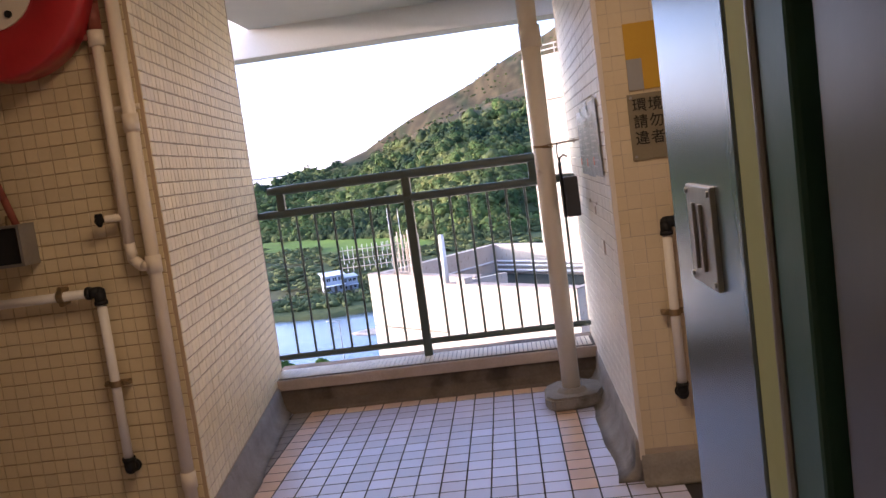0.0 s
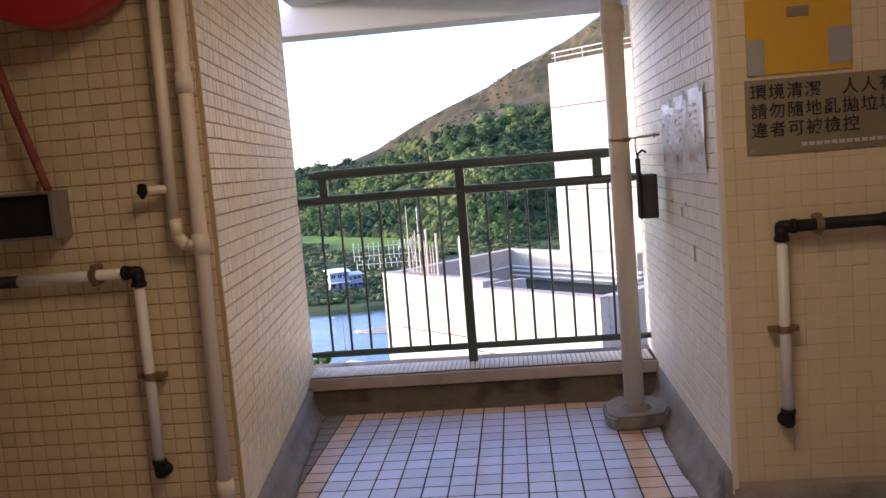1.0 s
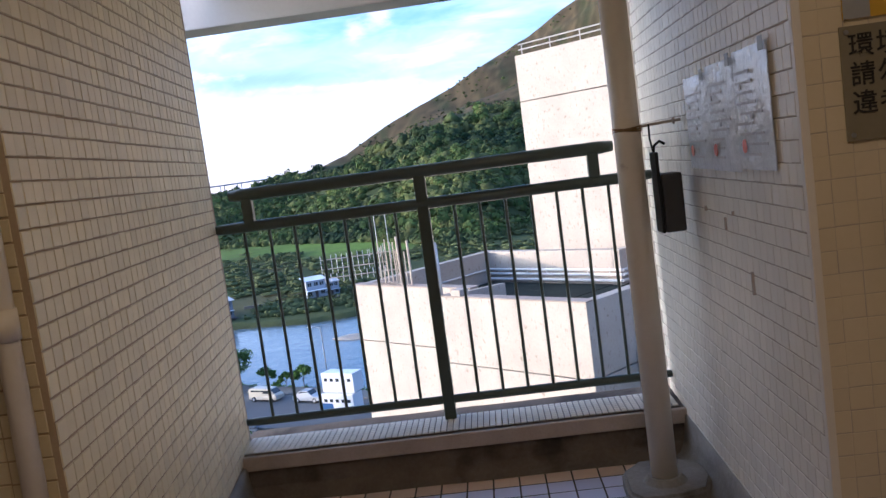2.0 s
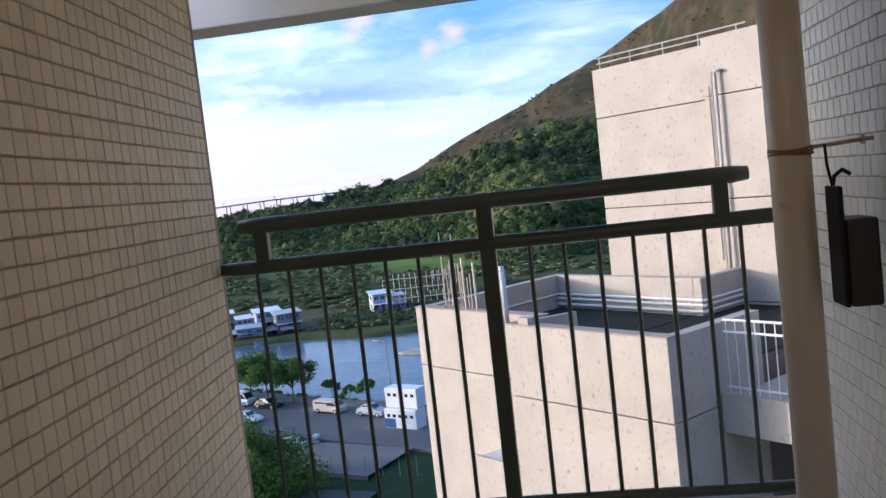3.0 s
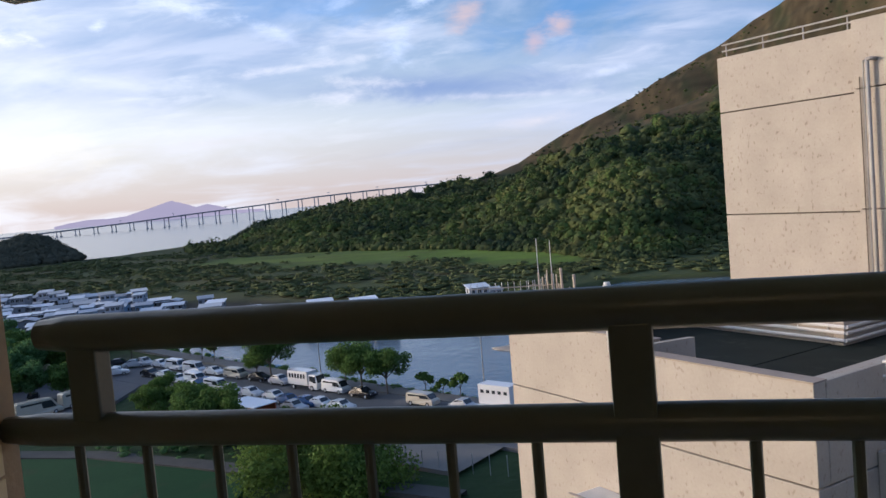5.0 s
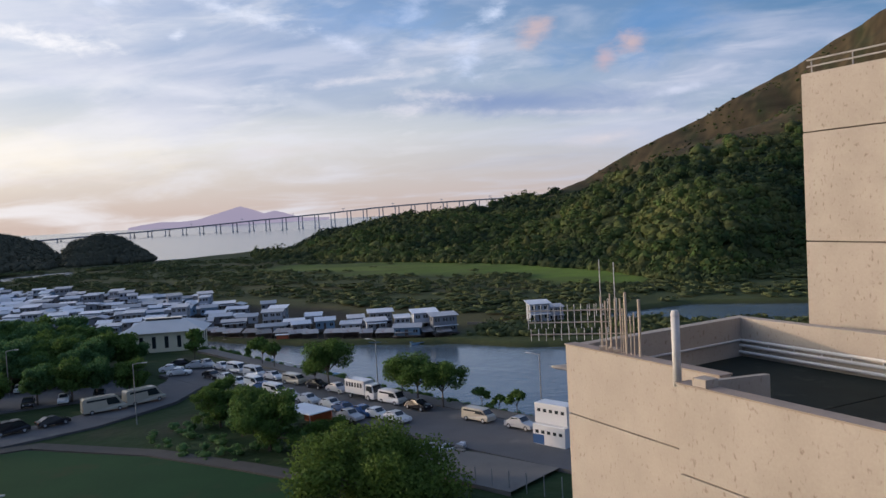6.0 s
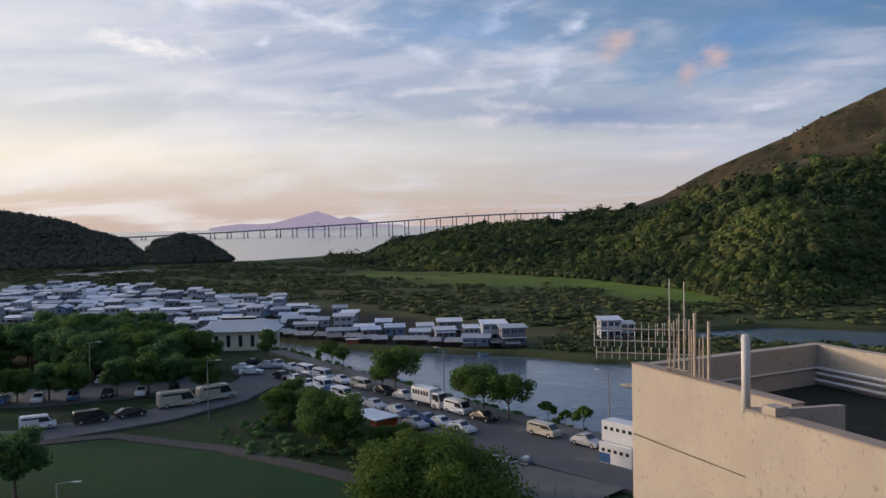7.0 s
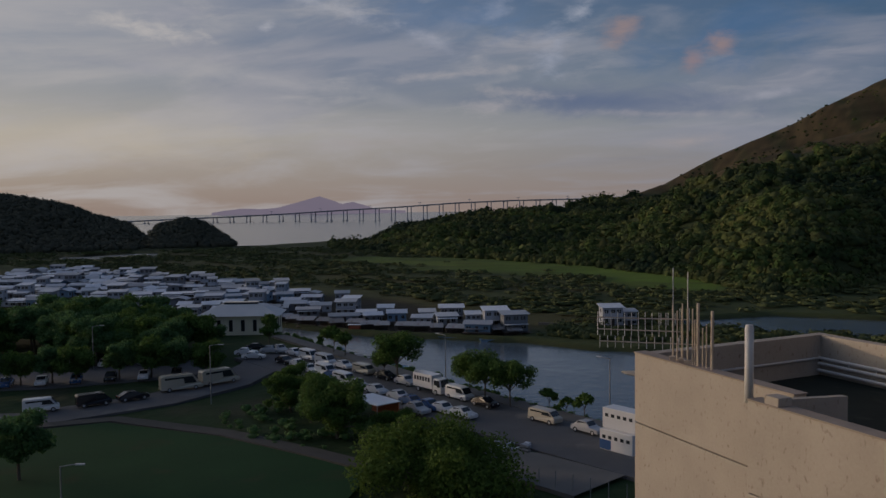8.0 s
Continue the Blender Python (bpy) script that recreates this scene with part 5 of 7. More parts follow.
def covers(x, y, z, wet, mud):
    az, r = np.degrees(np.arctan2(x, y)), np.hypot(x, y)
    c = np.empty(x.shape + (3,))
    c[:] = (0.072, 0.088, 0.036)

    def lay(w, col):
        c[:] = c + (np.array(col) - c) * np.clip(w, 0, 1)[..., None]

    park = soft(0, 4, np.interp(x, [-330, -200, -135, -80.8, -26.3, 40], [240, 195, 168, 138, 106, 70]) - y)
    lay(park * (r < 260), (0.034, 0.060, 0.025))
    lay(park * (r < 260) * soft(0.3, 0.8, waves(x, y, 9, 2.0)), (0.056, 0.064, 0.038))
    meadow = meadow_at(x, y, az, r)
    lay((r > 185) * (r < 640) * soft(-0.1, 0.5, waves(x * 0.35, y, 26, 3.3)), (0.090, 0.088, 0.040))
    lay((r > 185) * (r < 640) * soft(0.1, 0.6, waves(x * 0.3, y, 14, 5.3)), (0.048, 0.064, 0.028))
    lay(meadow * np.interp(az, [-30, -20, -12, -6], [0.55, 0.65, 0.9, 1.0]), (0.150, 0.225, 0.036))
    lay(0.8 * meadow * soft(0.0, 0.7, waves(x * 0.3, y, 17, 1.1)), (0.085, 0.125, 0.034))
    lay(0.7 * meadow * soft(0.3, 0.9, waves(x * 0.4, y, 6, 2.1)), (0.110, 0.120, 0.045))
    foot = np.interp(az, FOOT_AZ, FOOT_R)
    hill = soft(0, 25, r - foot) * (az > -38) * (r < 1300)
    lay(hill, (0.052, 0.066, 0.026))
    brown = soft(-0.006, 0.006, (z - 1.3) / r - np.interp(az, SCRUB_AZ, SCRUB_TAN) - 0.012 * waves(x, y, 40, 0.9)) * hill * (az > -13)
    lay(brown, (0.074, 0.056, 0.031))
    lay(brown * soft(0.0, 0.6, waves(az * 20 + 0.05 * r, r * 0.2, 12, 4.0)), (0.046, 0.052, 0.024))
    lay(brown * soft(0.2, 0.7, waves(az * 34 + 0.05 * r, r * 0.3, 12, 1.0)), (0.112, 0.083, 0.045))
    lay(brown * 0.6 * soft(0.2, 0.9, np.sin(z * 0.55 + 2.5 * waves(x, y, 60, 0.4))), (0.042, 0.038, 0.022))
    lay(brown * 0.5 * soft(0.5, 0.95, np.sin(z * 1.3 + 2.0 * waves(x, y, 45, 1.4))), (0.125, 0.094, 0.052))
    lay(np.clip(wet * 1.3, 0, 1) + mud, (0.046, 0.042, 0.034))
    lay((r > 640) * (az < -37.5), (0.035, 0.048, 0.022))
    return c


azs = np.concatenate([np.arange(-180, -80, 4.0), np.arange(-80, -52, 0.8), np.arange(-52, 12, 0.26), np.arange(12, 40, 0.8), np.arange(40, 180, 4.0)])
rs = [20.0]
while rs[-1] < 4900:
    rs.append(rs[-1] * (1.0125 if rs[-1] < 900 else 1.06))
rs = np.array(rs)
A, R = np.meshgrid(np.radians(azs), rs)
GX, GY = R * np.sin(A), R * np.cos(A)
GZ, WET, MUD = heights(GX, GY)
COL = covers(GX, GY, GZ, WET, MUD)
na, nr = len(azs), len(rs)
idx = np.arange(na * nr).reshape(nr, na)
nxt = np.roll(idx, -1, axis=1)
quads = np.stack([idx[:-1], idx[1:], nxt[1:], nxt[:-1]], axis=-1).reshape(-1, 4)
verts = np.stack([GX, GY, GZ], axis=-1).reshape(-1, 3).tolist() + [[0, 0, GROUND]]
faces = quads.tolist() + [[na * nr, int(idx[0, i]), int(nxt[0, i])] for i in range(na)]
ground = mesh("ground", verts, faces, M_LAND, smooth=True)
tagged(ground, "open ground: park edge, marsh, meadow and grassy hills", "ground", kind="structure")
ca = ground.data.color_attributes.new("cover", "FLOAT_COLOR", "POINT")
ca.data.foreach_set("color", np.concatenate([np.concatenate([COL.reshape(-1, 3), np.ones((na * nr, 1))], axis=1), [[.06, .06, .05, 1]]]).ravel())

bm = bmesh.new()
ring = [bm.verts.new((4920 * math.sin(radians(a)), 4920 * math.cos(radians(a)), -29.0)) for a in range(0, 360, 5)]
bm.faces.new(ring[::-1])
bmesh.ops.recalc_face_normals(bm, faces=bm.faces)
tagged(part("water", bm, M_WATER), "calm grey-blue water of river and bay", "water", kind="structure")


def ground_z(x, y):
    z, _, _ = heights(np.array([float(x)]), np.array([float(y)]))
    return float(z[0])


def strip(name, label, pts, width, z, material, category):
    bm = bmesh.new()
    last = None
    pts = [Vector((*p, 0)) for p in pts]
    fine = []
    for a, b in zip(pts, pts[1:]):
        k = max(1, int((b - a).length / 4))
        fine += [a + (b - a) * i / k for i in range(k)]
    fine.append(pts[-1])
    for i, p in enumerate(fine):
        d = (fine[min(i + 1, len(fine) - 1)] - fine[max(i - 1, 0)]).normalized()
        n = Vector((-d.y, d.x, 0)) * width / 2
        row = [bm.verts.new(Vector((q.x, q.y, z))) for q in (p - n, p + n)]
        row += [bm.verts.new(Vector((q.x, q.y, z - 1.2))) for q in (p + n, p - n)]
        if last:
            for k in range(4):
                bm.faces.new((last[k], last[(k + 1) % 4], row[(k + 1) % 4], row[k]))
        last = row
    bmesh.ops.recalc_face_normals(bm, faces=bm.faces)
    return tagged(part(name, bm, material), label, category, kind="structure")


RZ = GROUND + 0.42
ROAD = [(-100, 138), (-88, 131.5), (-64, 119.5), (-43, 108.5), (-26, 100), (0, 88)]
strip("road", "worn grey asphalt road along the river", ROAD, 15, RZ, M_ASPHALT, "road")
strip("road_side", "grey asphalt side road past the car park", [(-125, 66), (-101, 81), (-92, 98), (-90, 112), (-94, 128), (-99, 137)], 9, RZ - 0.03, M_ASPHALT, "road")
strip("parking", "grey asphalt car park under trees", [(-150, 86), (-122, 104), (-104, 122)], 17, RZ - 0.06, M_ASPHALT, "car park")
strip("pavement", "pale riverside promenade", [(-112, 158), (-80, 138.5), (-60, 126), (-41, 115.5), (-26, 107.5), (0, 92)], 3.2, RZ + 0.1, M_PAVE, "pavement")
strip("footpath", "pale paved path round the lawn", [(-97, 79), (-89, 86.5), (-69.4, 86.3), (-53.6, 83.0), (-44, 80.5), (-20, 74)], 2.6, RZ, M_PATH, "path")
strip("yard", "pale concrete apron beside the road", [(-38, 90), (-30, 88), (-20, 84)], 9, RZ + 0.02, M_PAVE, "yard")
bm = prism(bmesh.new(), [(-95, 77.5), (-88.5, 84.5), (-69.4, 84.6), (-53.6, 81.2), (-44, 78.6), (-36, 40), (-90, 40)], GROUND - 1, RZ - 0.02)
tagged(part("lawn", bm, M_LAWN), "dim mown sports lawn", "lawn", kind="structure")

# ---- foliage ----
_ico = bmesh.new()
bmesh.ops.create_icosphere(_ico, subdivisions=1, radius=1)
ICO_V = np.array([v.co[:] for v in _ico.verts])
_ico.verts.index_update()
ICO_F = np.array([[v.index for v in f.verts] for f in _ico.faces])
_ico.free()


def scrub(name, label, places, material, leaves, seed):
    """Rough bushes: uneven lumps with loose leaf clumps standing out of them. places: x, y, z, width, height."""
    g = np.random.default_rng(seed)
    P = np.array(places)
    n = len(P)
    k = len(ICO_V)
    wob = 1 + 0.24 * g.standard_normal((n, k, 1)).clip(-1.3, 1.3)
    V = 0.82 * ICO_V[None] * wob * P[:, None, [3, 3, 4]] + P[:, None, :3]
    F = (ICO_F[None] + (np.arange(n) * k)[:, None, None]).reshape(-1, 3)
    d = g.standard_normal((n, leaves, 3))
    d[..., 2] = np.abs(d[..., 2]) * 0.9 + 0.1
    d /= np.linalg.norm(d, axis=-1, keepdims=True)
    c = P[:, None, :3] + d * P[:, None, [3, 3, 4]] * g.uniform(0.85, 1.22, (n, leaves, 1))
    s = P[:, None, 3:4] * g.uniform(0.12, 0.32, (n, leaves, 1))
    e1 = g.standard_normal((n, leaves, 3))
    e1 /= np.linalg.norm(e1, axis=-1, keepdims=True)
    e1 -= 0.75 * (e1 * d).sum(-1, keepdims=True) * d
    e2 = np.cross(e1, d)
    Q = np.stack([c - e1 * s, c + e2 * s, c + e1 * s, c - e2 * s * 0.7], axis=2).reshape(-1, 3)
    off = n * k
    QF = (np.arange(n * leaves * 4).reshape(-1, 4) + off)
    me = bpy.data.meshes.new(name)
    me.from_pydata(np.concatenate([V.reshape(-1, 3), Q]).tolist(), [], F.tolist() + QF.tolist())
    me.polygons.foreach_set("use_smooth", [True] * len(F) + [False] * len(QF))
    me.materials.append(material)
    ob = new(name, me)
    return tagged(ob, label, "vegetation", kind="stuff")


g = np.random.default_rng(11)


def scatter(n, az0, az1, f, size, keep):
    az = g.uniform(az0, az1, n)
    r = f(az, g.uniform(0, 1, n))
    x, y = r * np.sin(np.radians(az)), r * np.cos(np.radians(az))
    z, wet, mud = heights(x, y)
    ok = keep(az, r, x, y, z, wet, mud)
    s = g.uniform(*size, n) * (0.75 + r / 1600)
    return np.stack([x, y, z + s * 0.25, s, s * g.uniform(0.7, 1.15, n)], axis=1)[ok]


foot = lambda az: np.interp(az, FOOT_AZ, FOOT_R)
ridge = lambda az: np.interp(az, RIDGE_AZ, RIDGE_R)
green = lambda az, r, x, y, z, wet, mud: ((z - 1.3) / r < np.interp(az, SCRUB_AZ, SCRUB_TAN) + 0.012 * waves(x, y, 40, 0.9) - 0.022 * g.uniform(0, 1, len(z)) ** 2 + 0.006 * g.uniform(0, 1, len(z)) ** 6) | (az < -13)
woods = scatter(15000, -31.5, 14, lambda az, u: foot(az) - 6 + (ridge(az) - foot(az) + 8) * u ** 1.15, (1.3, 2.9), green)
woods[:, 3:] *= np.exp(0.45 * g.standard_normal((len(woods), 1)).clip(-1.8, 1.3))
woods[:, 3:] *= 1 + 0.35 * waves(woods[:, 0], woods[:, 1], 21, 4.4)[:, None]
woods[:, 4] *= g.uniform(0.6, 1.05, len(woods))
woods = woods[waves(woods[:, 0], woods[:, 1], 33, 2.7) + 0.5 * waves(woods[:, 0], woods[:, 1], 12, 0.7) + g.uniform(-0.3, 0.3, len(woods)) > -0.62]
stray = scatter(2600, -12, 13, lambda az, u: foot(az) + (ridge(az) - foot(az)) * (0.3 + 0.68 * u), (0.5, 1.5), lambda az, r, x, y, z, wet, mud: waves(x, y, 19, 3.1) + 0.5 * waves(x, y, 60, 1.1) + g.uniform(-0.5, 0.5, len(z)) > 0.35)
stray[:, 4] *= 0.7
edge = scatter(800, -29, 12, lambda az, u: foot(az) - 12 + 22 * u, (1.4, 3.0), lambda az, *a: az > -40)
scrub("hillside_woods", "dense green scrub and small trees on the hillside", np.concatenate([woods, stray, edge]), M_WOODS, 22, 3)
crowns = scatter(1000, -28, 12, lambda az, u: foot(az) - 4 + (ridge(az) - foot(az)) * 0.75 * u ** 1.3, (2.2, 4.4), green)
scrub("hillside_trees", "larger round tree crowns among the hillside scrub", crowns, M_CROWN, 90, 14)
skyline = scatter(22, -15.4, -12.6, lambda az, u: ridge(az) - 8 + 10 * u, (2.2, 4.2), lambda az, *a: az > -40)
skyline[:, 2] += 2.0
scrub("ridge_trees", "taller trees standing on the ridge line", skyline, M_WOODS, 26, 6)
left = scatter(5200, -62, -37.7, lambda az, u: np.where(az > -43.2, 672 + 46 * u, 640 + 225 * u), (1.8, 3.8), lambda az, r, x, y, z, wet, mud: z > -27.6)
left[:, 4] *= 0.75
scrub("inlet_woods", "dark wooded low hills across the inlet, greyed for haze", left, M_FARWOODS, 22, 5)
marsh_in = lambda az, r, x, y, z, wet, mud: (wet < 0.05) & (mud < 0.1) & (y > np.interp(x, [-600, -330, -200, -120, -60, 0], [330, 305, 268, 242, 200, 185])) & (r < foot(az)) & (z < GROUND + 3) & ((meadow_at(x, y, az, r) < 0.3) | (g.uniform(0, 1, len(z)) < 0.02))
mb = scatter(11000, -60, 8, lambda az, u: 190 + 470 * u ** 0.9, (1.2, 3.6), marsh_in)
mb = mb[waves(mb[:, 0] * 0.5, mb[:, 1], 16, 0.8) + g.uniform(-0.5, 0.5, len(mb)) > -0.25]
mb[:, 4] *= g.uniform(0.08, 0.22, len(mb))
scrub("marsh_bushes", "low olive mangrove and reed bushes on the marsh", mb, M_MARSH, 14, 7)
bank = []
for i in range(260):
    x = g.uniform(-57, 30)
    y = np.interp(x, [-60, -40, 0, 80], [176, 173, 178, 168]) + g.uniform(5, 22)
    s = g.uniform(1.0, 2.2)
    bank.append((x, y, GROUND + s * 0.2, s, s * 0.6))
scrub("bank_mangrove", "green mangrove bushes on the muddy far bank", bank, M_MARSH, 18, 8)


hedge = []
for i in range(120):
    x = g.uniform(-76, -46)
    y = 124 + (x + 86) * -0.62 - g.uniform(5, 24) - 2
    if y < 86 + 0.02 * x:
        continue
    s = g.uniform(0.3, 0.95)
    hedge.append((x, y, GROUND + 0.3 + s * 0.2, s, s * 0.7))
scrub("park_shrubs", "low dark shrubs between lawn and road", hedge, M_LEAF[2], 40, 9)
front_bank = []
for i in range(150):
    x = g.uniform(-115, -10)
    y = np.interp(x, [-111.7, -80.8, -60, -41.9, -26.3, 0], [162, 142.2, 129.5, 118.6, 110.4, 95]) - g.uniform(-0.5, 1.4)
    s = g.uniform(0.35, 0.9)
    front_bank.append((x, y, GROUND + s * 0.2, s, s * 0.7))
scrub("river_edge_shrubs", "small shrubs along the river wall", front_bank, M_LEAF[0], 22, 10)


def crown_mesh(name, blobs, count, leaf, seed, material):
    """Loose leaf clumps round several boughs, thinner inside."""
    q = np.random.default_rng(seed)
    B = np.array(blobs)
    w = (B[:, 3] ** 2)
    pick = q.choice(len(B), count, p=w / w.sum())
    d = q.standard_normal((count, 3))
    d /= np.linalg.norm(d, axis=1, keepdims=True)
    c = B[pick, :3] + d * B[pick, 3:4] * np.array([1, 1, 0.72]) * (q.uniform(0.3, 1.2, (count, 1)) ** 0.75)
    e1 = q.standard_normal((count, 3))
    e1 /= np.linalg.norm(e1, axis=1, keepdims=True)
    e2 = np.cross(e1, d + 0.3 * q.standard_normal((count, 3)))
    e2 /= np.linalg.norm(e2, axis=1, keepdims=True) + 1e-6
    s = leaf * q.uniform(0.6, 1.4, (count, 1))
    V = np.stack([c - e1 * s, c - e2 * s * 0.55, c + e1 * s, c + e2 * s * 0.55], axis=1).reshape(-1, 3)
    me = bpy.data.meshes.new(name)
    me.from_pydata(V.tolist(), [], np.arange(count * 4).reshape(-1, 4).tolist())
    me.materials.append(material)
    return me


def tree(label, h, spread, trunk, style, seed, material, leaves=2600, leaf=0.36):
    q = random.Random(seed)
    th = thing("tree", label, "tree", (0, 0, -500))
    bm = bmesh.new()
    fork = h * (0.38 if style != "bush" else 0.18)
    tube(bm, (0, 0, -0.4), (0.1, 0.05, fork), trunk, trunk * 0.72, n=9)
    blobs = []
    n = {"round": 16, "flat": 15, "bush": 26, "slim": 6}[style]
    for i in range(n):
        a = 2 * math.pi * i / n + q.uniform(-0.4, 0.4)
        rr = spread * (q.uniform(0.35, 0.75) if i % 3 else q.uniform(0, 0.3))
        zz = {"round": q.uniform(0.42, 0.88), "flat": q.uniform(0.56, 0.90), "bush": q.uniform(0.22, 0.86), "slim": q.uniform(0.4, 0.9)}[style] * h
        size = spread * {"round": q.uniform(0.26, 0.44), "flat": q.uniform(0.26, 0.40), "bush": q.uniform(0.16, 0.34), "slim": q.uniform(0.28, 0.46)}[style]
        if style in ("flat", "round"):
            rr *= 1.12 - 0.6 * max(0.0, zz / h - 0.5)
        p = (rr * math.cos(a), rr * math.sin(a), zz)
        blobs.append((*p, size))
        mid = (p[0] * 0.5 + q.uniform(-.2, .2), p[1] * 0.5, fork + (zz - fork) * 0.6)
        tube(bm, (0.1, 0.05, fork - 0.1), mid, trunk * 0.5, trunk * 0.3, n=6)
        tube(bm, mid, p, trunk * 0.3, trunk * 0.08, n=5)
    part("trunk", bm, M_BARK, th)
    cr = new("crown", crown_mesh("crown", blobs, leaves, leaf, seed, material))
    cr.parent = th
    return th


KINDS = {
    "flat": tree("broad flat-topped green tree on a bare trunk", 7.4, 4.2, 0.15, "flat", 21, M_LEAF[0], 6500, 0.19),
    "round": tree("rounded dark green park tree", 8.0, 3.9, 0.22, "round", 22, M_LEAF[2], 6500, 0.25),
    "round_b": tree("full dark green park tree", 7.4, 4.2, 0.20, "round", 25, M_LEAF[0], 6500, 0.25),
    "bush": tree("large dense yellowish-green tree beside the road", 7.2, 9.6, 0.3, "bush", 23, M_LEAF[1], 30000, 0.20),
    "bush_b": tree("large dense green tree beside the lawn", 8.2, 6.0, 0.28, "bush", 26, M_LEAF[0], 15000, 0.19),
    "slim": tree("small young tree on the promenade", 3.2, 1.3, 0.06, "slim", 24, M_LEAF[0], 500, 0.22),
}
rng = random.Random(3)


def plant(kind, x, y, s=1.0, base=RZ - 0.3):
    m = Matrix.Translation((x, y, base)) @ Matrix.Rotation(rng.uniform(0, 6.28), 4, "Z") @ Matrix.Scale(s, 4)
    return copy_thing(KINDS[kind], m)


for k, x, y, s in (("flat", -44.5, 114.5, 1.04), ("flat", -40.0, 113.0, 0.94), ("flat", -47.8, 116.7, 0.90), ("flat", -63.5, 123.2, 1.14), ("flat", -67.5, 126.0, 0.66), ("slim", -84, 140.5, 1.7), ("slim", -88, 142.8, 1.9),
                   ("slim", -34.4, 113.4, 1.1), ("slim", -31.3, 111.8, 0.9), ("slim", -28.4, 110.3, 1.25), ("slim", -56, 123, 0.8), ("slim", -93, 147, 1.2),
                   ("bush_b", -55.6, 90.6, 0.96), ("bush_b", -69, 100, 0.72), ("round_b", -66, 104, 0.6), ("round", -63, 96, 0.5), ("bush_b", -75, 109, 0.62), ("bush_b", -63.5, 101, 0.6), ("bush_b", -48.5, 92, 0.5), 
                   ("round", -78.5, 62.5, 0.95), ("slim", -110, 152, 2.0), ("slim", -106, 146, 1.5)):
    plant(k, x, y, s)
plant("bush", -35.2, 76.5, 0.99, RZ - 0.6)
for i in range(130):
    u, v = rng.random(), rng.random()
    x, y = -108 - 70 * u, 112 + 42 * v + (u - 0.5) * -14
    if (x + 122) ** 2 + (y - 104) ** 2 < 60 or (x + 118) ** 2 + (y - 152) ** 2 < 190:
        continue
    plant("round" if rng.random() < 0.5 else "round_b", x, y, rng.uniform(0.72, 1.25))
for i in range(12):
    t = i / 11
    plant("round_b" if i % 2 else "round", -143 + 46 * t + rng.uniform(-1, 1), 80 + 36 * t + rng.uniform(-1.5, 1.5), rng.uniform(0.80, 1.08))
for th in KINDS.values():
    for o in th.children:
        bpy.data.objects.remove(o)
    bpy.data.objects.remove(th)


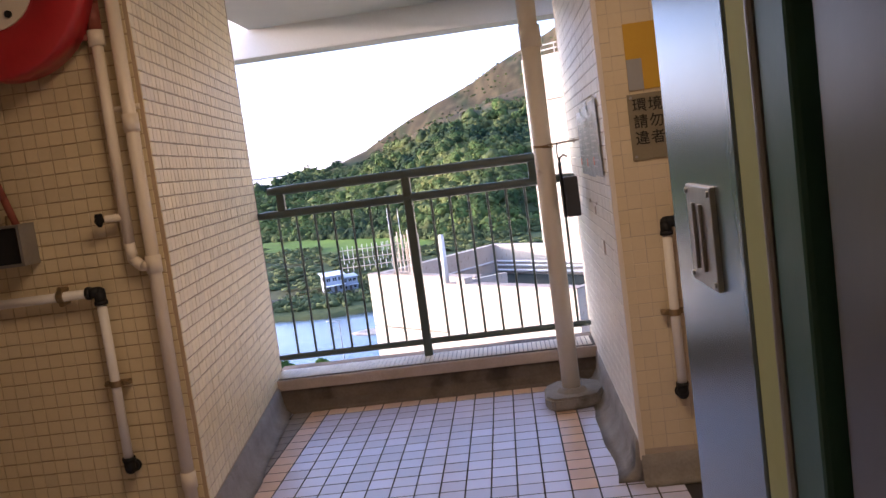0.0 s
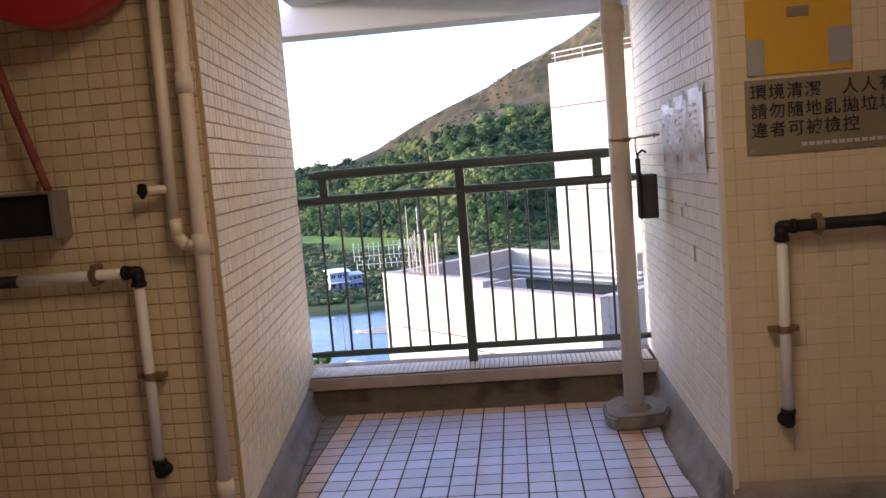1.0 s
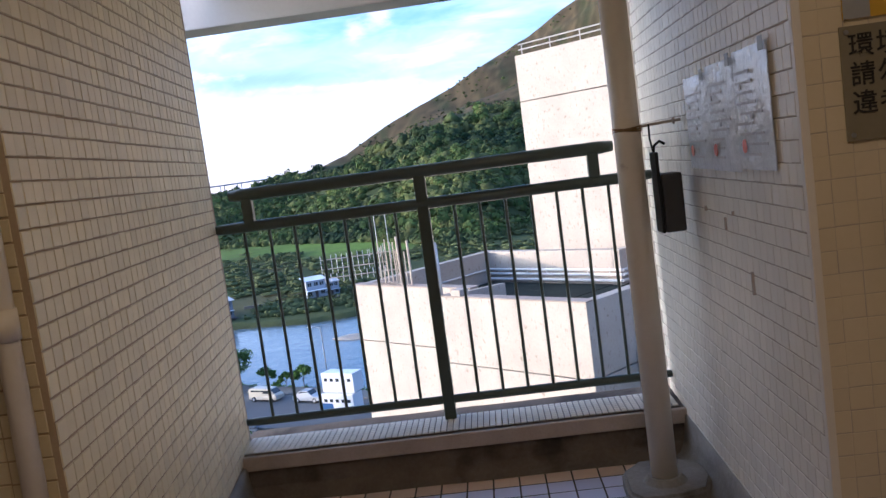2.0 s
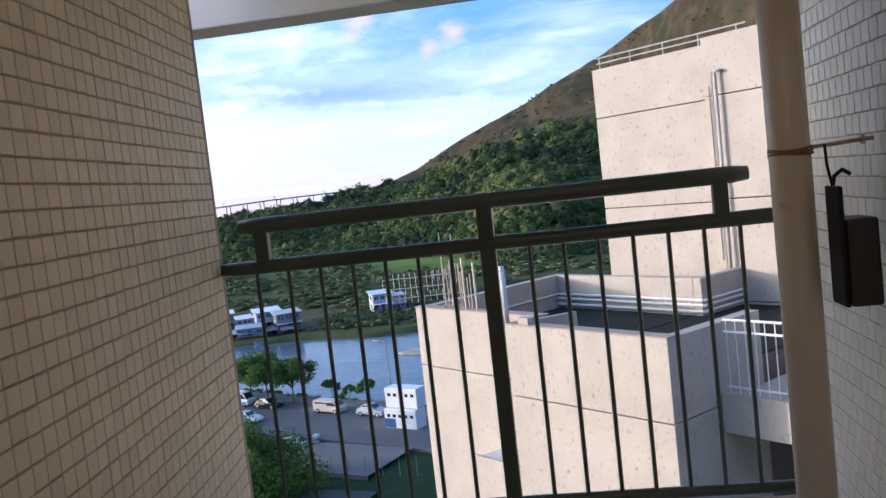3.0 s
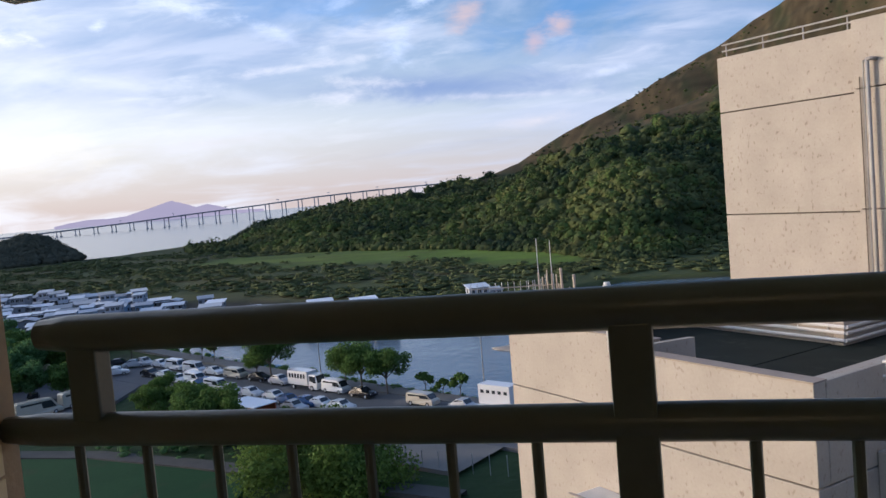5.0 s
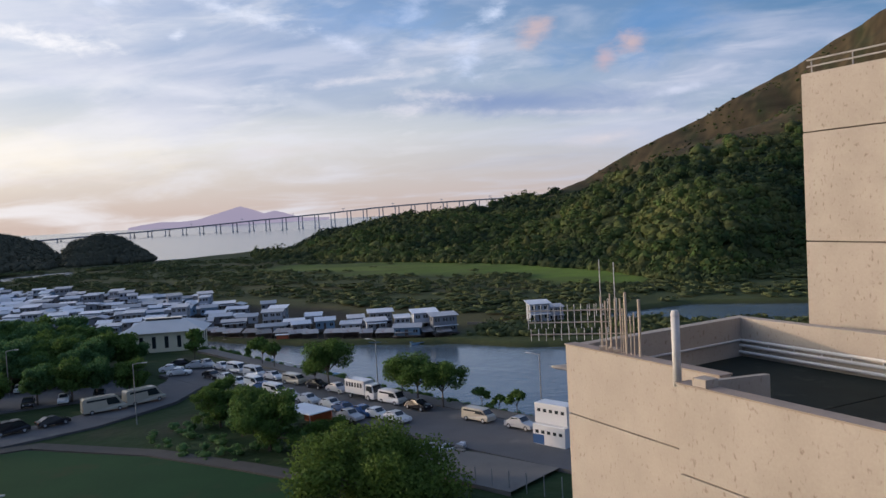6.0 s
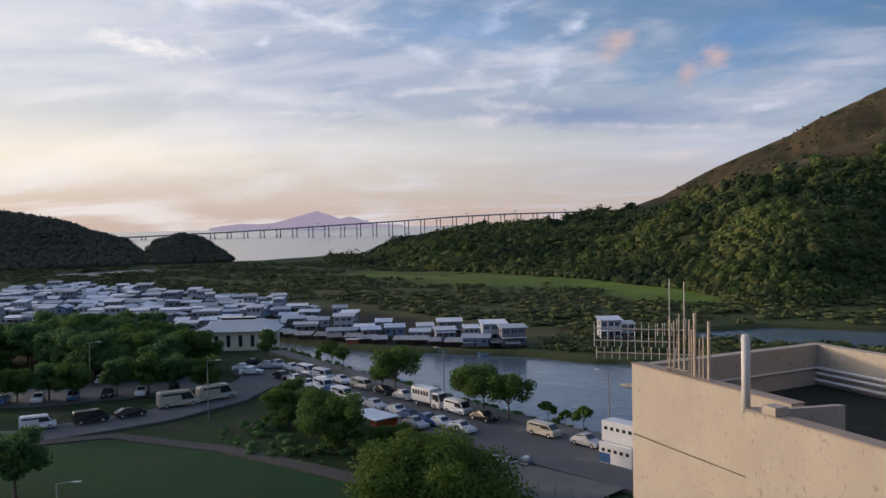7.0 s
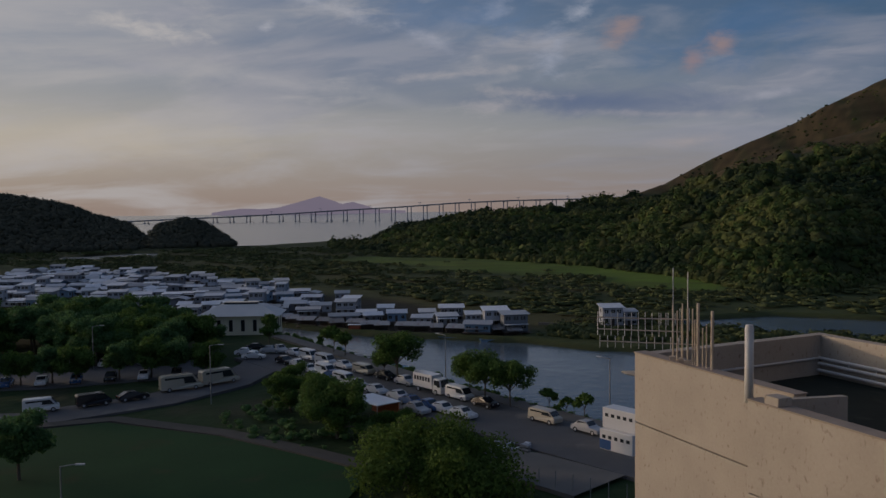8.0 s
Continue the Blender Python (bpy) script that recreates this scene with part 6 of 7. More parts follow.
# ---- vehicles ----
def vehicle(name, label, length, width, height, paint, style):
    th = thing(name, label, name, (0, 0, -500))
    L, W, H = length / 2, width / 2, height
    bm = bmesh.new()
    low = 0.28
    if style == "van":
        side = [(-L, low), (L, low), (L, 0.85), (L * 0.86, 1.05), (L * 0.55, H * 0.97), (L * 0.4, H), (-L * 0.92, H), (-L, H * 0.9)]
    elif style == "truck":
        side = [(L * 0.42, low), (L, low), (L, 1.2), (L * 0.9, H * 0.86), (L * 0.42, H * 0.86)]
    else:
        side = [(-L, low), (L, low), (L, 0.62), (L * 0.93, 0.78), (L * 0.45, 0.92), (L * 0.12, H), (-L * 0.42, H), (-L * 0.80, 0.98), (-L, 0.9)]
    belt = 0.95
    rows = []
    for s in (-1, 1):
        rows.append([bm.verts.new((x, s * (W if z < belt else W * 0.84), z)) for x, z in side])
    n = len(side)
    for i in range(n):
        bm.faces.new((rows[0][i], rows[0][(i + 1) % n], rows[1][(i + 1) % n], rows[1][i]))
    bm.faces.new(rows[0][::-1])
    bm.faces.new(rows[1])
    bmesh.ops.recalc_face_normals(bm, faces=bm.faces)
    bmesh.ops.bevel(bm, geom=bm.edges[:], offset=0.06, segments=2, affect="EDGES")
    part("body", bm, paint, th)
    gl = []
    if style == "car":
        gl = [("windscreen", [(L * 0.40, 0.96), (L * 0.15, H - 0.04)], None), ("rear_window", [(-L * 0.46, H - 0.05), (-L * 0.76, 1.02)], None), ("side_window", [(-L * 0.62, 1.0), (L * 0.30, 1.0), (L * 0.10, H - 0.09), (-L * 0.40, H - 0.09)], 1)]
    elif style == "van":
        gl = [("windscreen", [(L * 0.83, 1.10), (L * 0.57, H * 0.93)], None), ("side_window", [(-L * 0.82, 1.12), (L * 0.70, 1.12), (L * 0.50, H * 0.88), (-L * 0.82, H * 0.88)], 1)]
    else:
        gl = [("windscreen", [(L * 0.985, 1.25), (L * 0.91, H * 0.80)], None), ("side_window", [(L * 0.5, 1.25), (L * 0.93, 1.25), (L * 0.87, H * 0.78), (L * 0.5, H * 0.78)], 1)]
    for nm, pts, s in gl:
        if s is None:
            (xa, za), (xb, zb) = pts
            bm = bmesh.new()
            o = Vector((zb - za, 0, -(xb - xa)))
            o = o.normalized() * 0.035
            if o.z < 0:
                o = -o
            q = [(xa, -W * 0.76, za), (xa, W * 0.76, za), (xb, W * 0.74, zb), (xb, -W * 0.74, zb)]
            up, dn = [bm.verts.new(Vector(p) + o) for p in q], [bm.verts.new(Vector(p) - o) for p in q]
            bm.faces.new(up)
            bm.faces.new(dn[::-1])
            for i in range(4):
                bm.faces.new((up[i], dn[i], dn[(i + 1) % 4], up[(i + 1) % 4]))
            bmesh.ops.recalc_face_normals(bm, faces=bm.faces)
            part(nm, bm, M_GLASS, th)
        else:
            for sgn in (-1, 1):
                bm = bmesh.new()
                a = [bm.verts.new((x, sgn * (W * 0.87 + (0.045 if style == "truck" else 0.012)), z)) for x, z in pts]
                b = [bm.verts.new((x, sgn * W * 0.78, z)) for x, z in pts]
                k = len(pts)
                bm.faces.new(a)
                bm.faces.new(b[::-1])
                for i in range(k):
                    bm.faces.new((a[i], b[i], b[(i + 1) % k], a[(i + 1) % k]))
                bmesh.ops.recalc_face_normals(bm, faces=bm.faces)
                part(nm, bm, M_GLASS, th)
    if style == "truck":
        part("cargo_box", box(bmesh.new(), -L, L * 0.38, -W, W, 0.75, H, 0.03), PAINTS["white"], th)
        part("chassis", box(bmesh.new(), -L * 0.98, L * 0.9, -W * 0.5, W * 0.5, 0.45, 0.74), M_TYRE, th)
        for k in range(6):
            x = -L * 0.9 + k * L * 0.2
            for sgn in (-1, 1):
                part("cargo_window", box(bmesh.new(), x, x + L * 0.13, sgn * (W - 0.01), sgn * (W + 0.015), H * 0.62, H * 0.86), M_GLASS, th)
    for x in (-L * 0.62, L * 0.64):
        for s in (-1, 1):
            r = 0.33 if style != "truck" else 0.42
            w = part("wheel", tube(bmesh.new(), (x, s * (W - 0.2), r), (x, s * (W + 0.015), r), r, n=14), M_TYRE, th)
            part("rim", tube(bmesh.new(), (x, s * (W - 0.02), r), (x, s * (W + 0.025), r), r * 0.6, n=10), PAINTS["silver"], w)
    for s in (-1, 1):
        part("headlight", box(bmesh.new(), L * 0.93, L + 0.01, s * W * 0.55 - 0.12, s * W * 0.55 + 0.12, 0.62, 0.74, 0.01), PAINTS["silver"], th)
        part("tail_light", box(bmesh.new(), -L - 0.01, -L * 0.97, s * W * 0.7 - 0.1, s * W * 0.7 + 0.1, 0.72, 0.86, 0.01), PAINTS["red"], th)
    return th


FLEET = {
    "white": vehicle("car", "white saloon car parked by the road", 4.5, 1.75, 1.45, PAINTS["white"], "car"),
    "silver": vehicle("car", "silver hatchback parked by the road", 4.4, 1.75, 1.55, PAINTS["silver"], "car"),
    "black": vehicle("car", "black saloon car parked by the road", 4.6, 1.8, 1.42, PAINTS["black"], "car"),
    "blue": vehicle("car", "blue saloon car parked by the road", 4.5, 1.75, 1.45, PAINTS["blue"], "car"),
    "suv": vehicle("car", "silver people carrier parked by the road", 4.8, 1.85, 1.75, PAINTS["beige"], "van"),
    "van": vehicle("van", "white panel van parked by the road", 4.9, 1.85, 2.0, PAINTS["white"], "van"),
    "dark": vehicle("van", "black van parked under trees", 4.9, 1.9, 1.9, PAINTS["black"], "van"),
    "bus": vehicle("minibus", "cream minibus parked beside the car park", 6.6, 2.1, 2.5, PAINTS["beige"], "van"),
    "truck": vehicle("truck", "white box truck parked by the road", 6.6, 2.1, 2.9, PAINTS["white"], "truck"),
}


def park(kind, x, y, ang, z=RZ):
    return copy_thing(FLEET[kind], turned(x, y, z + 0.01, ang))


RA = math.degrees(math.atan2(-12, 24.3))
for k, x, y in (("white", -93.5, 137.4), ("silver", -98.5, 139.6), ("van", -70.5, 117.6), ("silver", -51.0, 104.6), ("blue", -50.2, 107.2), ("white", -44.0, 104.6), ("white", -86.0, 127.5), ("black", -90.5, 129.6)):
    park(k, x, y, RA + rng.uniform(-3, 3))
for k, x, y in (("suv", -32.8, 106.4), ("silver", -26.2, 103.3), ("black", -43.4, 111.6), ("van", -48.7, 114.6), ("truck", -54.6, 117.4), ("silver", -60.8, 120.8), ("black", -66.0, 123.6), ("suv", -71.8, 126.4), ("white", -77.6, 129.4), ("van", -82.9, 131.6), ("van", -88.4, 134.6)):
    park(k, x, y, RA + rng.uniform(-2, 2))
for k, x, y in (("white", -47.6, 106.2), ("blue", -53.6, 108.4), ("white", -57.0, 110.9), ("white", -62.2, 113.4), ("silver", -66.8, 115.7), ("van", -77.5, 123.0), ("white", -81.5, 124.2), ("blue", -74.5, 121.0)):
    park(k, x, y, RA + rng.uniform(-3, 3))
for k, x, y, a in (("bus", -93.2, 104.6, 55), ("bus", -90.6, 110.8, 65), ("dark", -98.0, 91.2, 58), ("black", -95.2, 96.2, 62), ("van", -102.3, 85.6, 50), ("silver", -99.6, 138.0, 20), ("white", -103, 134.5, 25), ("white", -99, 131.5, 25), ("black", -104.5, 140, 20)):
    park(k, x, y, a, RZ)
for i in range(15):
    t = i / 14
    park(rng.choice(["white", "silver", "blue", "white", "van", "black"]), -144 + 38 * t - 4.5, 91 + 30 * t + 3.5, 128 + rng.uniform(-3, 3), RZ - 0.06)
for i in range(9):
    t = i / 8
    park(rng.choice(["white", "silver", "blue", "white", "black"]), -140 + 34 * t + 4.5, 90 + 27 * t - 4.0, -50 + rng.uniform(-3, 3), RZ - 0.06)
for th in FLEET.values():
    for o in th.children_recursive:
        bpy.data.objects.remove(o)
    bpy.data.objects.remove(th)

# stacked cabins beside the road
for x, y, z, n in ((-20.6, 97.0, RZ, "cabin"), (-20.4, 97.6, RZ + 2.45, "cabin")):
    th = thing(n, "white site cabin with a blue band beside the road", "cabin", turned(x, y, z, RA) @ Matrix.Diagonal((0.8, 0.85, 1, 1)), group="site cabins")
    part("body", box(bmesh.new(), -3, 3, -1.2, 1.2, 0, 2.4, 0.04), PAINTS["white"], th)
    if z < RZ + 1:
        part("blue_band", prism(bmesh.new(), [(-3.02, -1.22), (-0.9, -1.22), (-0.9, -1.2), (-3.02, -1.2)], 0.05, 1.2), PAINTS["blue"], th, "blue painted band")
    for k in range(5):
        part("window", box(bmesh.new(), -2.5 + k * 1.1, -1.9 + k * 1.1, -1.225, -1.19, 1.35, 1.75), M_GLASS, th)


# street lamps
def street_lamp(x, y, h, ang, base):
    th = thing("street_lamp", "grey street lamp with a single arm", "street lamp", turned(x, y, base, ang), group="street lamps")
    part("pole", tube(bmesh.new(), (0, 0, -0.3), (0, 0, h), 0.10, 0.06, n=10), M_LAMP, th)
    part("arm", bent(bmesh.new(), [(0, 0, h - 0.05), (0.9, 0, h + 0.12), (1.5, 0, h + 0.14)], 0.045, 8), M_LAMP, th)
    part("lamp_head", box(bmesh.new(), 1.3, 2.1, -0.14, 0.14, h + 0.08, h + 0.2, 0.03), PAINTS["silver"], th)


for x, y, h, a, b in ((-24.6, 108.8, 8.6, 160, RZ), (-53.4, 120.2, 8.6, 160, RZ), (-82.8, 99.3, 8.6, 20, RZ), (-120, 112, 8, 30, RZ), (-58.5, 50.5, 7.6, 25, RZ - 0.3)):
    street_lamp(x, y, h, a, b)
for i in range(16):
    th = thing("fence_post", "thin grey fence post beside the road", "post", (-45 + i * 1.9, 85.5 - i * 0.35, RZ), group="fence posts")
    part("post", tube(bmesh.new(), (0, 0, -0.5), (0, 0, 1.7), 0.05, n=6), M_LAMP, th)
for i in range(22):
    x, y = -34 + rng.uniform(-3.5, 3), 93.5 + rng.uniform(-1.6, 1.6)
    th = thing("rubble_sheet", "pale broken sheet lying on a rubble heap", "rubble", Matrix.Translation((x, y, RZ - 0.12)) @ Matrix.Rotation(rng.uniform(0, 3), 4, "Z"), group="rubble heap")
    part("sheet", box(bmesh.new(), -0.6, 0.6, -0.35, 0.35, 0.0, rng.uniform(0.25, 0.5), 0.05), rng.choice([M_PAVE, M_ROOF, M_HOUSEW]), th)
sh = thing("open_shelter", "small open shelter with a grey sheet roof", "shelter", turned(-56, 101.5, RZ - 0.2, RA))
part("roof", box(bmesh.new(), -3.4, 3.4, -2.0, 2.0, 2.3, 2.45, 0.02), M_ROOF, sh)
part("back_wall", box(bmesh.new(), -3.2, 3.2, 1.7, 1.85, 0, 2.3), M_ORANGE, sh, "rust-red back wall")
for sx in (-3.1, 3.1):
    part("post", tube(bmesh.new(), (sx, -1.8, 0), (sx, -1.8, 2.3), 0.06, n=6), M_LAMP, sh)


# ---- the village on stilts ----
def house(label, w, d, h, roof, walls, seed, storeys=1, stilts=True):
    q = random.Random(seed)
    th = thing("stilt_house", label, "house", (0, 0, -500), group="stilt village")
    z0 = 2.3 if stilts else 0.0
    part("wall", box(bmesh.new(), -w / 2, w / 2, -d / 2, d / 2, z0, z0 + h, 0.03), walls, th)
    bm = bmesh.new()
    o, t = 0.55, 0.10
    if roof == "gable":
        prof = [(-d / 2 - o, z0 + h - 0.1), (0, z0 + h + d * 0.17), (d / 2 + o, z0 + h - 0.1)]
    else:
        prof = [(-d / 2 - o, z0 + h + 0.05), (d / 2 + o, z0 + h + d * 0.10)]
    ridges = 14
    rows = []
    for i in range(ridges * 2 + 1):
        x = -w / 2 - o + (w + 2 * o) * i / (ridges * 2)
        k = 0.03 if i % 2 else 0.0
        rows.append(([bm.verts.new((x, y, z + k)) for y, z in prof], [bm.verts.new((x, y, z + k - t)) for y, z in prof]))
    for (a, b), (c, e) in zip(rows, rows[1:]):
        for i in range(len(prof) - 1):
            bm.faces.new((a[i], a[i + 1], c[i + 1], c[i]))
            bm.faces.new((b[i], e[i], e[i + 1], b[i + 1]))
        for i in (0, -1):
            bm.faces.new((a[i], c[i], e[i], b[i]))
    for r in (rows[0], rows[-1]):
        for i in range(len(prof) - 1):
            bm.faces.new((r[0][i], r[0][i + 1], r[1][i + 1], r[1][i]))
    bmesh.ops.recalc_face_normals(bm, faces=bm.faces)
    part("roof", bm, M_ROOF, th)
    part("deck", box(bmesh.new(), -w / 2 - 0.4, w / 2 + 0.4, -d / 2 - 1.5, d / 2 + 0.2, z0 - 0.2, z0 - 0.01), M_STILT, th, "weathered timber deck")
    if stilts:
        for i in range(3):
            for y in (-d / 2 - 1.2, d / 2 - 0.2):
                x = -w / 2 + 0.2 + (w - 0.4) * i / 2
                part("stilt", tube(bmesh.new(), (x, y, -1.5), (x, y, z0 - 0.2), 0.11, n=5), M_STILT, th)
    for s in range(storeys):
        zz = z0 + 0.9 + s * 2.5
        for i in range(3):
            x = -w / 2 + w * (i + 0.5) / 3 + q.uniform(-0.2, 0.2)
            if i == 1 and s == 0:
                part("door", box(bmesh.new(), x - 0.42, x + 0.42, -d / 2 - 0.035, -d / 2 + 0.03, z0, z0 + 2.0), M_STILT, th)
            else:
                wd = part("window", box(bmesh.new(), x - 0.55, x + 0.55, -d / 2 - 0.03, -d / 2 + 0.03, zz, zz + 1.0), M_GLASS, th)
                part("window_frame", box(bmesh.new(), x - 0.03, x + 0.03, -d / 2 - 0.05, -d / 2 - 0.031, zz, zz + 1.0), PAINTS["white"], wd)
        for sx in (-1, 1):
            part("window", box(bmesh.new(), sx * (w / 2 - 0.03), sx * (w / 2 + 0.03), -0.5, 0.5, zz, zz + 1.0), M_GLASS, th)
    if roof == "lean":
        part("awning", box(bmesh.new(), -w / 2, w / 2, -d / 2 - 1.9, -d / 2 - 0.05, z0 + 2.2, z0 + 2.28), M_ROOF, th, "sheet metal awning")
    return th


def shack(x, y, ang, w, d):
    """A low dark lean-to over the water, open in front."""
    th = thing("fishing_shack", "low timber lean-to with a rusty sheet roof over mud", "shack", turned(x, y, -29.1, ang), group="fishing shacks")
    for sx in (-1, 1):
        for y0, z1 in ((-d / 2, 2.2), (d / 2, 2.7)):
            part("post", tube(bmesh.new(), (sx * w / 2, y0, -1.2), (sx * w / 2, y0, z1), 0.09, n=6), M_STILT, th)
    bm, last = bmesh.new(), None
    for i in range(13):
        x0, k = -w / 2 - 0.3 + (w + 0.6) * i / 12, 0.03 * (i % 2)
        row = [bm.verts.new(p) for p in ((x0, -d / 2 - 0.5, 2.2 + k), (x0, d / 2 + 0.3, 2.8 + k), (x0, d / 2 + 0.3, 2.74 + k), (x0, -d / 2 - 0.5, 2.14 + k))]
        if last:
            for j in range(4):
                bm.faces.new((last[j], last[(j + 1) % 4], row[(j + 1) % 4], row[j]))
        last = row
    bmesh.ops.recalc_face_normals(bm, faces=bm.faces)
    part("roof", bm, M_RUSTROOF, th)
    part("back_wall", box(bmesh.new(), -w / 2, w / 2, d / 2 - 0.08, d / 2, 0.5, 2.65), M_STILT, th)
    part("deck", box(bmesh.new(), -w / 2 - 0.3, w / 2 + 0.3, -d / 2 - 0.8, d / 2, 0.55, 0.68), M_STILT, th)


HOUSES = [house("pale low stilt house with a ribbed metal roof", 6.5, 5.2, 2.7, "gable", M_HOUSEW, 1),
          house("pale stilt house with a lean-to roof and awning", 6.0, 5.0, 2.8, "lean", M_HOUSEW, 2),
          house("two-storey pale stilt house with a flat metal roof", 5.6, 5.6, 5.0, "lean", M_HOUSEW, 3, 2),
          house("blue-walled stilt house with a ribbed metal roof", 6.6, 5.4, 2.9, "gable", M_HOUSEB, 4),
          house("long low pale stilt house with a metal roof", 8.6, 5.2, 2.6, "gable", M_HOUSEW, 5)]
BASE = -29.1
front = [(2, -63.8, 183.2, 8), (2, -69.6, 186.2, 4), (3, -71.4, 180.2, -12), (2, -76.0, 188.0, 2), (1, -81.5, 184.6, 6), (2, -83.2, 191.4, 2), (0, -88.6, 186.0, -8), (1, -90.5, 192.6, 3), (3, -97.8, 189.8, 4), (0, -101.6, 184.0, 10), (1, -107, 190.4, 2), (4, -110, 184.2, 6),
         (2, -115.2, 194, 2), (0, -106, 199.5, 0), (2, -118.6, 203, -4), (1, -125, 190.5, 8), (4, -126.5, 199.5, 4)]
for k, x, y, a in front:
    copy_thing(HOUSES[k], turned(x, y, BASE + rng.uniform(-0.3, 0.3), a + 24) @ Matrix.Diagonal((rng.uniform(0.62, 1.0), rng.uniform(0.7, 0.95), rng.uniform(0.64, 0.84), 1)))
for row in range(13):
    for col in range(25):
        x = -134 - col * 7.9 + rng.uniform(-2.2, 2.2)
        y = np.interp(x, [-340, -250, -210, -175, -135], [225, 190, 176, 180, 186]) + row * 6.6 + rng.uniform(-1.8, 1.8)
        if y > np.interp(x, [-330, -200, -135], [304, 262, 228]) or rng.random() < 0.26 or (x + 123) ** 2 + (y - 163) ** 2 < 420:
            continue
        copy_thing(HOUSES[rng.choice([0, 1, 2, 3, 4, 0, 1])], turned(x, y, BASE, rng.choice([24, 36, 20, 110, 30]) + rng.uniform(-9, 9)) @ Matrix.Diagonal((rng.uniform(0.55, 1.0), rng.uniform(0.6, 0.95), rng.uniform(0.58, 0.92), 1)))
for x, y, a, s in ((-44.8, 199.5, 25, 1.0), (-41.5, 202.5, 25, 0.8)):
    copy_thing(HOUSES[2], turned(x, y, BASE - 0.3, a) @ Matrix.Scale(s * 0.86, 4))
for th in HOUSES:
    for o in th.children_recursive:
        bpy.data.objects.remove(o)
    bpy.data.objects.remove(th)

for i in range(15):
    x = -62 - i * 4.7 + rng.uniform(-1, 1)
    y = np.interp(x, [-135, -110, -89, -60], [181, 177.5, 177, 178.5]) + rng.uniform(0.5, 3.5)
    shack(x, y, 24 + rng.uniform(-14, 14), rng.uniform(2.6, 4.6), rng.uniform(2.2, 3.4))

# the hip-roofed hall by the water
hall = thing("waterside_hall", "cream hall with a pale hipped roof by the water", "hall", turned(-125.0, 162, GROUND - 0.3, 26) @ Matrix.Scale(0.96, 4))
part("wall", box(bmesh.new(), -9, 9, -5, 5, -1, 5.0, 0.05), M_HALLWALL, hall)
bm = bmesh.new()
lo = [bm.verts.new(p) for p in ((-10.2, -6.2, 5.0), (10.2, -6.2, 5.0), (10.2, 6.2, 5.0), (-10.2, 6.2, 5.0))]
hi = [bm.verts.new(p) for p in ((-5, -1.4, 7.4), (5, -1.4, 7.4), (5, 1.4, 7.4), (-5, 1.4, 7.4))]
for i in range(4):
    bm.faces.new((lo[i], lo[(i + 1) % 4], hi[(i + 1) % 4], hi[i]))
bm.faces.new(lo[::-1])
bm.faces.new(hi)
part("roof", bm, M_HALLROOF, hall)
part("roof_light", box(bmesh.new(), -4.2, 4.2, -1.1, 1.1, 7.4, 7.9, 0.05), M_GLASS, hall)
for i in range(6):
    part("window", box(bmesh.new(), -8 + i * 2.9, -7.1 + i * 2.9, -5.06, -4.96, 1.2, 4.0), M_GLASS, hall)
for i in range(3):
    part("window", box(bmesh.new(), 8.96, 9.06, -3.6 + i * 2.9, -2.8 + i * 2.9, 1.2, 4.0), M_GLASS, hall)


# boats
def boat(x, y, ang, size, paint, cabin):
    th = thing("boat", "small moored boat beside the stilt houses" if not cabin else "rust-red cabin boat with a pale roof", "boat", turned(x, y, -29.05, ang) @ Matrix.Scale(size, 4), group="moored boats")
    bm = bmesh.new()
    ring = [(-3, -0.8), (1.6, -0.95), (3.6, 0.0), (1.6, 0.95), (-3, 0.8)]
    lo, hi = [bm.verts.new((a * 0.85, b * 0.7, -0.2)) for a, b in ring], [bm.verts.new((a, b, 0.6)) for a, b in ring]
    inn = [bm.verts.new((a * 0.92, b * 0.86, 0.35)) for a, b in ring]
    for i in range(5):
        j = (i + 1) % 5
        bm.faces.new((lo[i], lo[j], hi[j], hi[i]))
        bm.faces.new((hi[i], hi[j], inn[j], inn[i]))
    bm.faces.new(lo[::-1])
    bm.faces.new(inn)
    part("hull", bm, paint, th)
    if cabin:
        part("cabin", box(bmesh.new(), -2.0, 0.8, -0.75, 0.75, 0.35, 2.0, 0.05), paint, th)
        part("cabin_roof", box(bmesh.new(), -2.3, 1.1, -0.95, 0.95, 2.01, 2.12, 0.02), M_ROOF, th)


boat(-101.5, 176.0, 20, 1.0, M_ORANGE, True)
for x, y, a, s in ((-92, 177.5, 5, 0.9), (-85, 176.8, -5, 0.8), (-76, 174.8, 3, 1.0), (-66, 175.0, 30, 1.0), (-112, 177, 15, 0.9), (-58, 149, 40, 0.5), (-96, 178.5, 60, 0.8)):
    boat(x, y, a, s, rng.choice([M_HOUSEW, M_HOUSEB, M_STILT]), False)
for i in range(11):
    x = -62 - i * 3.1 + rng.uniform(-0.7, 0.7)
    y = np.interp(x, [-111.7, -80.8, -60, -41.9], [162, 142.2, 129.5, 118.6]) + 2.6 + rng.uniform(0, 1.5)
    boat(x, y, -28 + rng.uniform(-25, 25), rng.uniform(0.55, 0.8), rng.choice([M_GALV, M_GALV, M_HOUSEB, M_HOUSEW]), False)
mudflat = thing("mud_spit", "dark mud spit lying in the river", "mud", (-24.5, 150, -29.0))
bm = bmesh.new()
bmesh.ops.create_icosphere(bm, subdivisions=3, radius=1)
for v in bm.verts:
    v.co = Vector((v.co.x * 7, v.co.y * 2.6, v.co.z * 0.5)) * (1 + 0.2 * noise.noise(v.co * 3))
part("spit", bm, M_CEMENT, mudflat, smooth=True)

